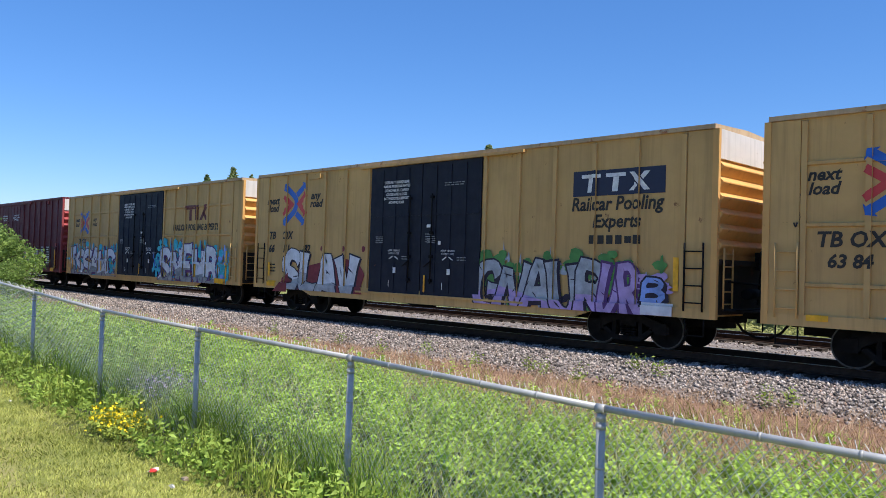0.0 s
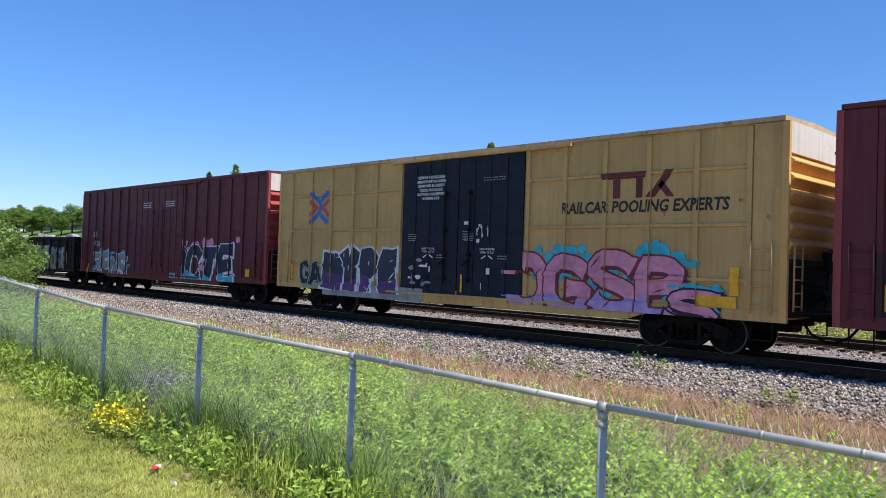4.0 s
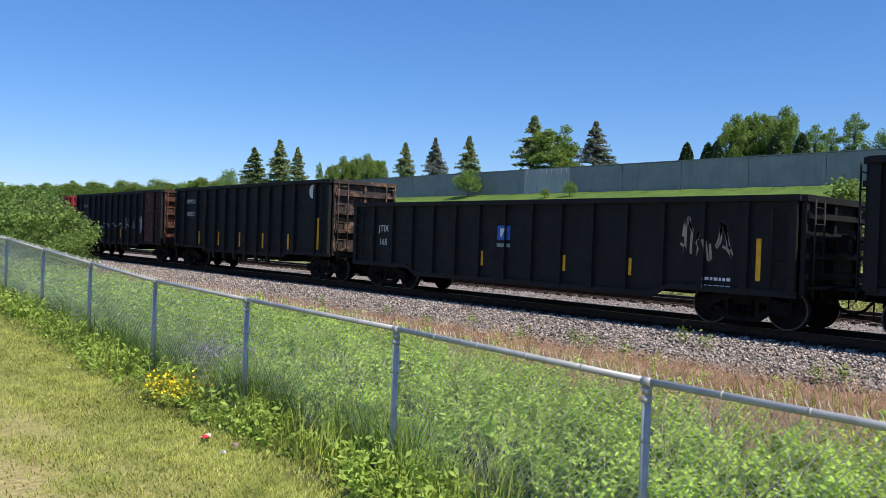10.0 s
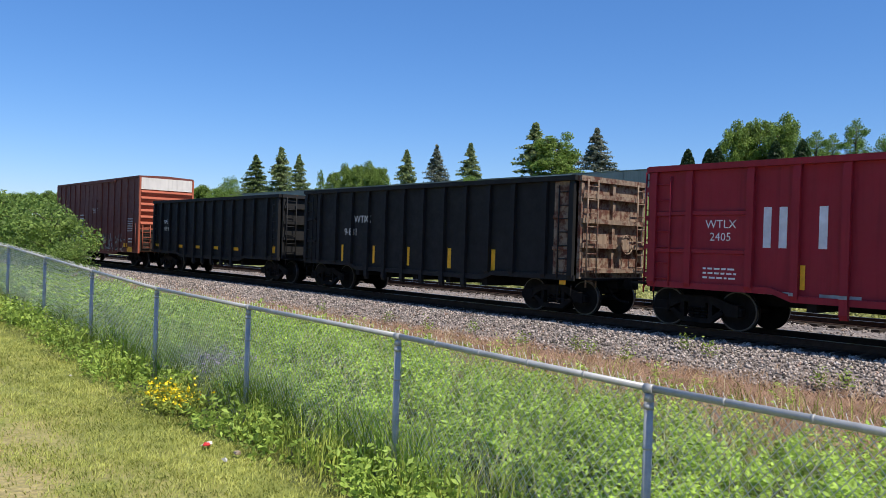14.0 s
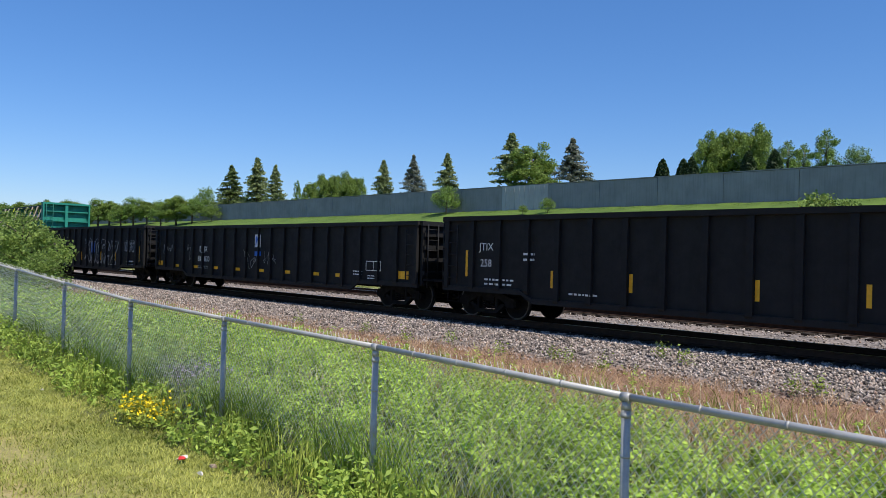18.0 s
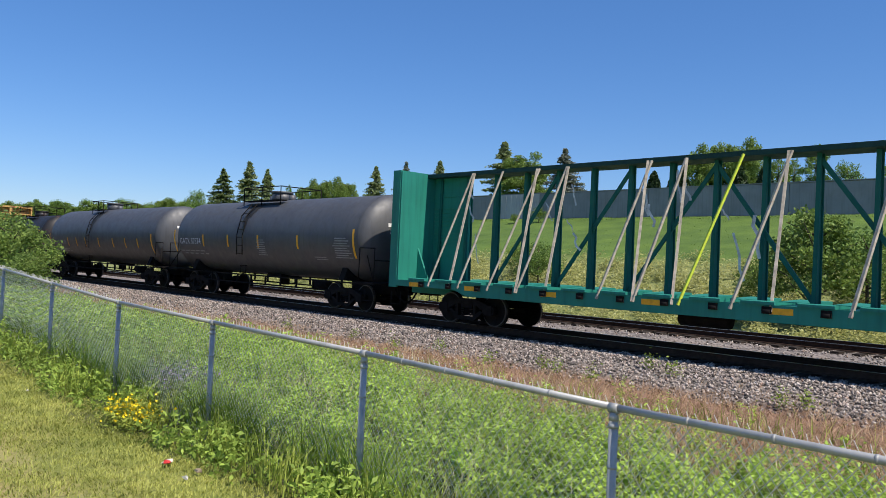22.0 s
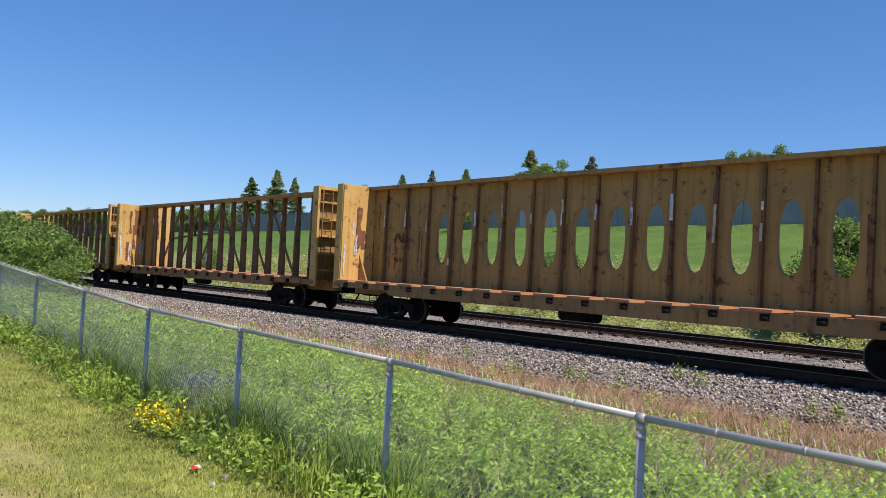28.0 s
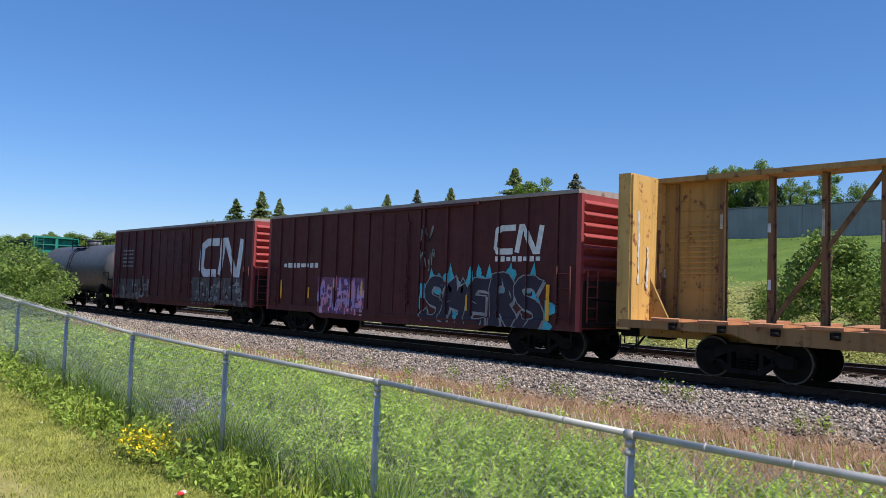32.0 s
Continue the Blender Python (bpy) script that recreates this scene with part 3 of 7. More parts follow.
def wheelset_mesh():
    g = G()
    g.tube((0, -1.05, 0), (0, 1.05, 0), .075, 10)
    for s in (-1, 1):
        g.tube((0, s * .68, 0), (0, s * .705, 0), WHEEL_R + .025, 32, 0)
        g.tube((0, s * .70, 0), (0, s * .81, 0), WHEEL_R, 32, 1)
        g.tube((0, s * .80, 0), (0, s * .818, 0), WHEEL_R - .035, 32, 0)
        g.tube((0, s * .81, 0), (0, s * .87, 0), .15, 16, 0, .12)
        for k in range(3):
            a = k * 2.094
            g.tube((math.cos(a) * .26, s * .80, math.sin(a) * .26), (math.cos(a) * .26, s * .83, math.sin(a) * .26), .035, 8, 0)
        g.tube((0, s * 1.02, 0), (0, s * 1.10, 0), .11, 12, 0)
    return g.mesh("wheelset", [WHEEL_MAT, TREAD])


def truck_mesh():
    """Three-piece freight truck: two cast side frames, bolster, springs, brake beams."""
    g = G()
    for s in (-1, 1):
        y0, y1 = (s * .93, s * 1.09) if s > 0 else (s * 1.09, s * .93)
        top = [(-1.12, .52), (-1.12, .36), (-.72, .36), (-.66, .46), (-.36, .60), (.36, .60), (.66, .46), (.72, .36), (1.12, .36), (1.12, .52), (.80, .64), (.42, .76), (-.42, .76), (-.80, .64)]
        g.prism(top, y0, y1)
        g.prism([(-.70, .40), (-.36, .14), (.36, .14), (.70, .40), (.58, .44), (.30, .25), (-.30, .25), (-.58, .44)], y0, y1)
        for k in (-1, 1):
            g.box(k * .36 - .05, k * .36 + .05, y0, y1, .22, .64)
            g.box(k * .89 - .16, k * .89 + .16, y0 - .02, y1 + .02, .33, .60)
        for k in (-1, 0, 1):
            for j in range(4):
                g.tube((k * .16, s * 1.0, .27 + j * .065), (k * .16, s * 1.0, .31 + j * .065), .075, 10)
    g.box(-.22, .22, -1.05, 1.05, .50, .70)
    g.tube((0, 0, .68), (0, 0, .80), .22, 14)
    for k in (-1, 1):
        g.box(k * .38 - .04, k * .38 + .04, -.7, .7, .28, .40)
    return g.mesh("truck", STEEL_DARK)


def add_trucks(car, length, inset=1.75):
    for x in (length / 2 - inset, -length / 2 + inset):
        tr = put("truck", shared("truck", truck_mesh), car, "four-wheel truck with cast side frames", pose(x, 0, 0))
        for k in (-.89, .89):
            ws = put("wheelset", shared("wheelset", wheelset_mesh), tr, "two steel wheels on one axle with bright rims")
            ws.matrix_parent_inverse = Matrix.Translation((k, 0, WHEEL_R))
            WHEELSETS.append(ws)


def add_couplers(car, length):
    for s in (-1, 1):
        g = G()
        g.box(s * (length / 2 - .3) - .3, s * (length / 2 - .3) + .3, -.2, .2, .70, 1.02)
        g.box(*sorted((s * (length / 2 - .1), s * (length / 2 + .42))), -.07, .07, .80, .93)
        g.box(*sorted((s * (length / 2 + .36), s * (length / 2 + .60))), -.13, .13, .72, 1.02)
        pts = [(s * (length / 2 - .05), -.35, .80), (s * (length / 2 + .15), -.36, .55), (s * (length / 2 + .4), -.34, .42), (s * (length / 2 + .62), -.3, .40)]
        for a, b in zip(pts[:-1], pts[1:]):
            g.tube(a, b, .03, 8)
        g.part("coupler", STEEL_DARK, car, "knuckle coupler with hanging brake hose")


def ladder(car, x, y, z0, z1, width, along, mat, rungs):
    """along: 'x' on a side, 'y' on an end."""
    g = G()
    dx, dy = (width / 2, 0) if along == "x" else (0, width / 2)
    for s in (-1, 1):
        g.tube((x + s * dx, y + s * dy, z0), (x + s * dx, y + s * dy, z1), .022, 6)
    for i in range(rungs):
        z = z0 + (z1 - z0) * (i + .5) / rungs
        g.tube((x - dx, y - dy, z), (x + dx, y + dy, z), .016, 6)
    return g.part("ladder", mat, car)


def steps(car, x, y, mat):
    g = G()
    for k in (-.22, .22):
        g.tube((x + k, y + .03, .82), (x + k, y + .03, .42), .018, 6)
    g.bar((x - .22, y + .03, .42), (x + .22, y + .03, .42), .09, .02)
    g.part("stirrup_step", mat, car)


def onto_ribs(me, ribs, depth, belts=()):
    """Cuts flat paint along the edges of ribs and belts and lays it onto their faces. ribs: (x0, x1), belts: (z0, z1); the side faces -y."""
    bm = bmesh.new()
    bm.from_mesh(me)
    xs, zs = [v.co.x for v in bm.verts], [v.co.z for v in bm.verts]
    if xs:
        near = [(a, b) for a, b in ribs if b > min(xs) and a < max(xs)]
        level = [(a, b) for a, b in belts if b > min(zs) and a < max(zs)]
        cuts = [((x, 0, 0), (1, 0, 0)) for p in near for x in p] + [((0, 0, z), (0, 0, 1)) for p in level for z in p]
        for co, no in cuts:
            bmesh.ops.bisect_plane(bm, geom=list(bm.verts) + list(bm.edges) + list(bm.faces), plane_co=co, plane_no=no)
        if cuts:
            bmesh.ops.split_edges(bm, edges=list(bm.edges))
            for f in bm.faces:
                c = f.calc_center_median()
                d = .048 if c.z < 1.031 and level and level[0][1] < 1.04 else depth if any(a < c.x < b for a, b in near) else .048 if any(a < c.z < b for a, b in level) else 0
                if d:
                    for v in f.verts:
                        v.co.y -= d
    bm.to_mesh(me)
    bm.free()
    return me


def letters(body, size, offset=0.0, width=1.0, slant=0.0):
    """A mesh of text in x and z, centred, facing -y."""
    cu = bpy.data.curves.new("text", "FONT")
    cu.body, cu.size, cu.offset, cu.align_x, cu.align_y = body, size, offset, "CENTER", "CENTER"
    cu.resolution_u = 2
    cu.shear = slant
    ob = bpy.data.objects.new("text", cu)
    scene.collection.objects.link(ob)
    me = bpy.data.meshes.new_from_object(ob.evaluated_get(bpy.context.evaluated_depsgraph_get()))
    bpy.data.objects.remove(ob)
    bpy.data.curves.remove(cu)
    me.transform(Matrix.Diagonal((width, 1, 1, 1)))
    me.transform(Matrix.Rotation(math.pi / 2, 4, "X"))
    return me


SKELETON = {
    "S": [[(1, .86), (.75, 1), (.3, 1), (.04, .8), (.16, .58), (.82, .44), (.97, .22), (.75, 0), (.25, 0), (0, .14)]],
    "L": [[(.15, 1), (.08, .04), (.95, .02)]],
    "A": [[(0, 0), (.42, 1), (.62, 1), (1, 0)], [(.2, .34), (.82, .34)]],
    "V": [[(0, 1), (.42, 0), (.6, 0), (1, 1)]],
    "U": [[(.04, 1), (.05, .25), (.3, 0), (.7, 0), (.95, .25), (.96, 1)]],
    "G": [[(.95, .85), (.7, 1), (.25, 1), (0, .75), (0, .25), (.25, 0), (.8, 0), (.95, .2), (.95, .45), (.55, .45)]],
    "N": [[(.05, 0), (.05, 1), (.95, 0), (.95, 1)]],
    "R": [[(.05, 0), (.05, 1), (.7, 1), (.95, .8), (.75, .52), (.1, .5)], [(.4, .5), (.98, 0)]],
    "P": [[(.05, 0), (.05, 1), (.7, 1), (.95, .78), (.75, .48), (.1, .46)]],
    "B": [[(.05, 0), (.05, 1), (.7, 1), (.92, .78), (.7, .53), (.1, .53)], [(.7, .53), (.98, .28), (.75, 0), (.05, 0)]],
    "E": [[(.95, .97), (.08, 1), (.05, 0), (.95, .03)], [(.08, .5), (.8, .5)]],
    "F": [[(.95, .97), (.08, 1), (.05, 0)], [(.08, .5), (.8, .5)]],
    "H": [[(.05, 1), (.05, 0)], [(.95, 1), (.95, 0)], [(.05, .5), (.95, .5)]],
    "T": [[(0, .97), (1, .97)], [(.5, .95), (.5, 0)]],
    "W": [[(0, 1), (.2, 0), (.5, .75), (.8, 0), (1, 1)]],
    "M": [[(0, 0), (.12, 1), (.5, .3), (.88, 1), (1, 0)]],
    "C": [[(.95, .82), (.7, 1), (.25, 1), (0, .72), (0, .28), (.25, 0), (.72, 0), (.95, .18)]],
    "O": [[(.5, 1), (.2, 1), (0, .72), (0, .28), (.25, 0), (.75, 0), (1, .28), (1, .72), (.8, 1), (.45, 1)]],
    "K": [[(.05, 1), (.05, 0)], [(.95, 1), (.15, .45)], [(.4, .6), (.98, 0)]],
    "X": [[(0, 1), (1, 0)], [(1, 1), (0, 0)]],
    "Y": [[(0, 1), (.5, .5), (1, 1)], [(.5, .5), (.45, 0)]],
    "Z": [[(.02, .97), (.98, .97), (.02, .03), (.98, .03)]],
    "D": [[(.05, 0), (.05, 1), (.6, 1), (.97, .7), (.97, .3), (.6, 0), (0, 0)]],
    "2": [[(.03, .75), (.25, 1), (.75, 1), (.97, .75), (.8, .5), (.05, .03), (1, .03)]],
    "I": [[(.5, 1), (.5, 0)]],
    "i": [[(.5, .66), (.5, 0)], [(.5, .92), (.5, .99)]],
}


def ribbon(pts, thick, flare=0.0, longer=0.0):
    """Quads of a mitred band along a line; flare widens its two ends, longer draws them out."""
    p = [Vector(a) for a in pts]
    d = [(b - a).normalized() for a, b in zip(p[:-1], p[1:])]
    p[0], p[-1] = p[0] - d[0] * (longer + thick * .2 * (flare > 0)), p[-1] + d[-1] * (longer + thick * .2 * (flare > 0))
    left, right = [], []
    for i, c in enumerate(p):
        u, v = d[max(0, i - 1)], d[min(i, len(d) - 1)]
        m = (u + v).normalized() if (u + v).length > .3 else v
        n = Vector((-m.y, m.x))
        k = thick / 2 / max(.55, n.dot(Vector((-v.y, v.x)))) * (1 + (flare if i in (0, len(p) - 1) else 0))
        left.append(c + n * k)
        right.append(c - n * k)
    return [[tuple(right[i]), tuple(right[i + 1]), tuple(left[i + 1]), tuple(left[i])] for i in range(len(p) - 1)]


class Side:
    """The near side of a wagon: its plane, its ribs, and what is painted on it."""

    def __init__(self, car, y, ribs=(), depth=0.0):
        self.car, self.y, self.ribs, self.depth, self.k, self.belts = car, y, list(ribs), depth, 0, []

    def lay(self, me, name, mat, x, z, label="", turn=0.0):
        self.k += 1
        me.transform(pose(x, self.y - .003 - .0004 * self.k, z, 0, turn, 0))
        if name in ("graffiti", "spray_tag"):
            # paint ends at the lower edge of the side
            bm = bmesh.new()
            bm.from_mesh(me)
            bmesh.ops.bisect_plane(bm, geom=list(bm.verts) + list(bm.edges) + list(bm.faces), plane_co=(0, 0, .80), plane_no=(0, 0, 1), clear_inner=True)
            bm.to_mesh(me)
            bm.free()
        onto_ribs(me, self.ribs, self.depth, self.belts)
        for m in mat if isinstance(mat, list) else [mat]:
            me.materials.append(m)
        return put(name, me, self.car, label)

    def raised(self, d):
        """The same side on a sheet that stands d proud of it."""
        return Side(self.car, self.y - d)

    def text(self, body, x, z, size, mat, width=1.0, name="lettering", offset=0.0, label="", slant=0.0):
        me = letters(body, size, offset, width, slant)
        me.materials.clear()
        return self.lay(me, name, mat, x, z, label)

    def rect(self, x, z, w, h, mat, name="marking", label=""):
        g = G().add([(-w / 2, 0, -h / 2), (w / 2, 0, -h / 2), (w / 2, 0, h / 2), (-w / 2, 0, h / 2)], [(0, 1, 2, 3)])
        me = bpy.data.meshes.new(name)
        me.from_pydata(g.v, [], g.f)
        return self.lay(me, name, mat, x, z, label)

    def shape(self, polys, x, z, mat, name="marking", label=""):
        me = bpy.data.meshes.new(name)
        v, f = [], []
        for p in polys:
            o = len(v)
            v += [(a, 0, b) for a, b in p]
            f.append(list(range(o, o + len(p))))
        me.from_pydata(v, [], f)
        return self.lay(me, name, mat, x, z, label)

    def bars(self, x, z, w, h, rows, mat, rng, name="stencil"):
        """Small print that cannot be read: rows of short bars."""
        polys = []
        for r in range(rows):
            zz = h / 2 - (r + .5) * h / rows
            xx = -w / 2
            while xx < w / 2 - .02:
                l = rng.uniform(.05, .16) * max(1, w)
                l = min(l, w / 2 - xx)
                polys.append([(xx, zz - h / rows * .20), (xx + l, zz - h / rows * .20), (xx + l, zz + h / rows * .20), (xx, zz + h / rows * .20)])
                xx += l + .05 * max(.5, w)
        return self.shape(polys, x, z, mat, name)

    def glyphs(self, n, x, z, w, h, mat, rng, name="faded_marks", gap=.3):
        """n plain bars, each the size of a capital that cannot be read."""
        cw = w / n
        for i in range(n):
            x0 = x - w / 2 + (i + .5 - gap / 2) * cw
            self.rect(x0, z, cw * (1 - gap), h * rng.choice((.62, .8, .8)), mat, name)

    def strokes(self, lines, x, z, w, h, thick, mat, name="logo", label=""):
        """Bands of one width along lines given in a unit square."""
        polys = [q for l in lines for q in ribbon([((a - .5) * w, (b - .5) * h) for a, b in l], thick)]
        return self.shape(polys, x, z, mat, name, label)

    def graffiti(self, word, x, z, w, h, fill, line, cloud, rng, accent=None, label="spray-painted graffiti lettering", over=1.12, wild=.28, thick=.30, rim=.045, spikes=0):
        """Fat angular strokes that overlap, with a rim, a cast edge, a second colour below and a cloud behind."""
        mats = [cloud or line, line, fill, accent or fill]
        bm = bmesh.new()
        layer = [0.0]

        def poly(pts, m):
            layer[0] -= .00008
            bm.faces.new([bm.verts.new((a, layer[0], b)) for a, b in pts]).material_index = m

        def band(quads, m):
            layer[0] -= .00006
            for q in quads:
                layer[0] -= .00003
                bm.faces.new([bm.verts.new((a, layer[0], b)) for a, b in q]).material_index = m

        def below(q, level, tilt):
            """The part of a polygon under a slanting line."""
            out = []
            for (a, b), (c, d) in zip(q, q[1:] + q[:1]):
                u, v = b - level - tilt * a, d - level - tilt * c
                if u <= 0:
                    out.append((a, b))
                if u * v < 0:
                    k = u / (u - v)
                    out.append((a + (c - a) * k, b + (d - b) * k))
            return out

        if cloud:
            for i in range(int(10 + w * 7)):
                cx, cz, rx, rz, n = rng.uniform(-w * .54, w * .54), h * rng.triangular(-.45, .66, .5), rng.uniform(.08, .3), rng.uniform(.05, .17) * h, 11
                poly([(cx + rx * math.cos(6.2832 * j / n) * rng.uniform(.72, 1.12), cz + rz * math.sin(6.2832 * j / n) * rng.uniform(.72, 1.12)) for j in range(n)], 0)
            for i in range(spikes):
                cx = -w * .5 + w * (i + .5) / spikes
                poly([(cx - .22, h * .3), (cx + .22, h * .3), (cx + rng.uniform(-.1, .1), h * rng.uniform(.66, .8))], 0)
        n = len(word)
        cw = w / n
        th = thick * min(cw * 1.1, h * .75)
        glyph = []
        for i, ch in enumerate(word):
            cx, dz = -w / 2 + cw * (i + .5), rng.uniform(-.05, .05) * h
            lean, turn = rng.uniform(-wild, wild) * .6, radians(rng.uniform(-8, 8))
            wide = (cw * over - th) * (.35 if ch in "iI" else 1)
            quads, rims = [], []
            for l in SKELETON[ch]:
                pts = []
                for u, v in l:
                    px = (u - .5) * wide + (v - .5) * lean * h + rng.uniform(-.03, .03) * cw
                    pz = (v - .5) * (h - th) + rng.uniform(-.03, .03) * h
                    pts.append((cx + px * math.cos(turn) - pz * math.sin(turn), dz + pz * math.cos(turn) + px * math.sin(turn)))
                if len(pts) > 2:
                    # cut the corners so that the strokes bend
                    cut = [pts[0]]
                    for a, b in zip(pts[:-1], pts[1:]):
                        cut += [(a[0] * .8 + b[0] * .2, a[1] * .8 + b[1] * .2), (a[0] * .2 + b[0] * .8, a[1] * .2 + b[1] * .8)]
                    pts = cut + [pts[-1]]
                k = rng.uniform(.85, 1.15)
                quads.append(ribbon(pts, th * k, .3))
                rims.append(ribbon(pts, th * k + 2 * rim, .3, rim))
            glyph.append((quads, rims, cx, dz))
        for quads, rims, cx, dz in glyph:
            for r in rims:
                band([[(a + .05, b - .055) for a, b in q] for q in r], 1)
        for quads, rims, cx, dz in glyph:
            for r in rims:
                band(r, 1)
            for q in quads:
                band(q, 2)
            level, tilt = dz + rng.uniform(-.25, -.02) * h, rng.uniform(-.3, .3)
            if accent:
                for q in quads:
                    band([c for c in (below(p, level - tilt * cx, tilt) for p in q) if len(c) > 2], 3)
            for _ in range(2):
                px, pz, ln, an = cx + rng.uniform(-.4, .4) * cw, dz + rng.uniform(-.4, .4) * h, rng.uniform(.12, .3) * h, rng.uniform(0, 3.14)
                dx, dy = math.cos(an) * ln / 2, math.sin(an) * ln / 2
                poly([(px - dx, pz - dy), (px + dy * .10 + .010, pz - dx * .10), (px + dx, pz + dy), (px - dy * .10 - .010, pz + dx * .10)], 1)
        me = bpy.data.meshes.new("graffiti")
        bm.to_mesh(me)
        bm.free()
        ob = self.lay(me, "graffiti", mats, x, z, label)
        self.k += int(-layer[0] / .0004) + 2
        return ob

    def scrawl(self, x, z, w, h, mat, rng, strokes=7, thick=.035, label="hand-sprayed scrawl"):
        """Looping spray lines."""
        polys = []
        for s in range(strokes):
            cx = -w / 2 + w * (s + .5) / strokes
            pts = [(cx + rng.uniform(-.6, .6) * w / strokes, h * rng.uniform(-.5, .5)) for _ in range(5)]
            fine = []
            for i in range(len(pts) - 1):
                a, b = pts[i], pts[i + 1]
                mx, mz = (a[0] + b[0]) / 2 + rng.uniform(-.2, .2) * w / strokes, (a[1] + b[1]) / 2 + rng.uniform(-.15, .15) * h
                fine += [((1 - q) ** 2 * a[0] + 2 * q * (1 - q) * mx + q * q * b[0], (1 - q) ** 2 * a[1] + 2 * q * (1 - q) * mz + q * q * b[1]) for q in (0, .25, .5, .75)]
            for a, b in zip(fine[:-1], fine[1:]):
                d = Vector((b[0] - a[0], b[1] - a[1]))
                if d.length < 1e-4:
                    continue
                nrm = Vector((-d.y, d.x)).normalized() * thick / 2
                polys.append([(a[0] - nrm.x, a[1] - nrm.y), (b[0] - nrm.x, b[1] - nrm.y), (b[0] + nrm.x, b[1] + nrm.y), (a[0] + nrm.x, a[1] + nrm.y)])
        return self.shape(polys, x, z, mat, "spray_tag", label)

    def smears(self, x, z, w, h, mats, rng, n=30, label="old layers of faded graffiti"):
        """Patches of overlapping faded paint."""
        bm = bmesh.new()
        for i in range(int(n * 2.6)):
            cx, cz = rng.uniform(-w / 2, w / 2), rng.uniform(-h / 2, h / 2)
            # a ragged dab, most of them drawn out downwards like runs of paint
            rx, rz = (rng.uniform(.02, .07), rng.uniform(.10, .34) * h) if rng.random() < .6 else (rng.uniform(.06, .22), rng.uniform(.03, .10) * h)
            n2 = rng.choice((11, 13, 15))
            f = bm.faces.new([bm.verts.new((cx + rx * math.cos(6.2832 * j / n2) * rng.uniform(.78, 1.12), -.00005 * i, cz + rz * math.sin(6.2832 * j / n2) * rng.uniform(.78, 1.12))) for j in range(n2)])
            f.material_index = rng.randrange(len(mats))
        me = bpy.data.meshes.new("graffiti")
        bm.to_mesh(me)
        bm.free()
        ob = self.lay(me, "graffiti", list(mats), x, z, label)
        self.k += 30
        return ob


def new_car(name, label, category, front, rear, group="wagons of the freight train"):
    car = thing(name, label, category, group)
    mid = (front + rear) / 2
    car.matrix_basis = pose(mid, TRACK_Y, 0)
    TRAIN.append((car, mid))
    return car, front - rear


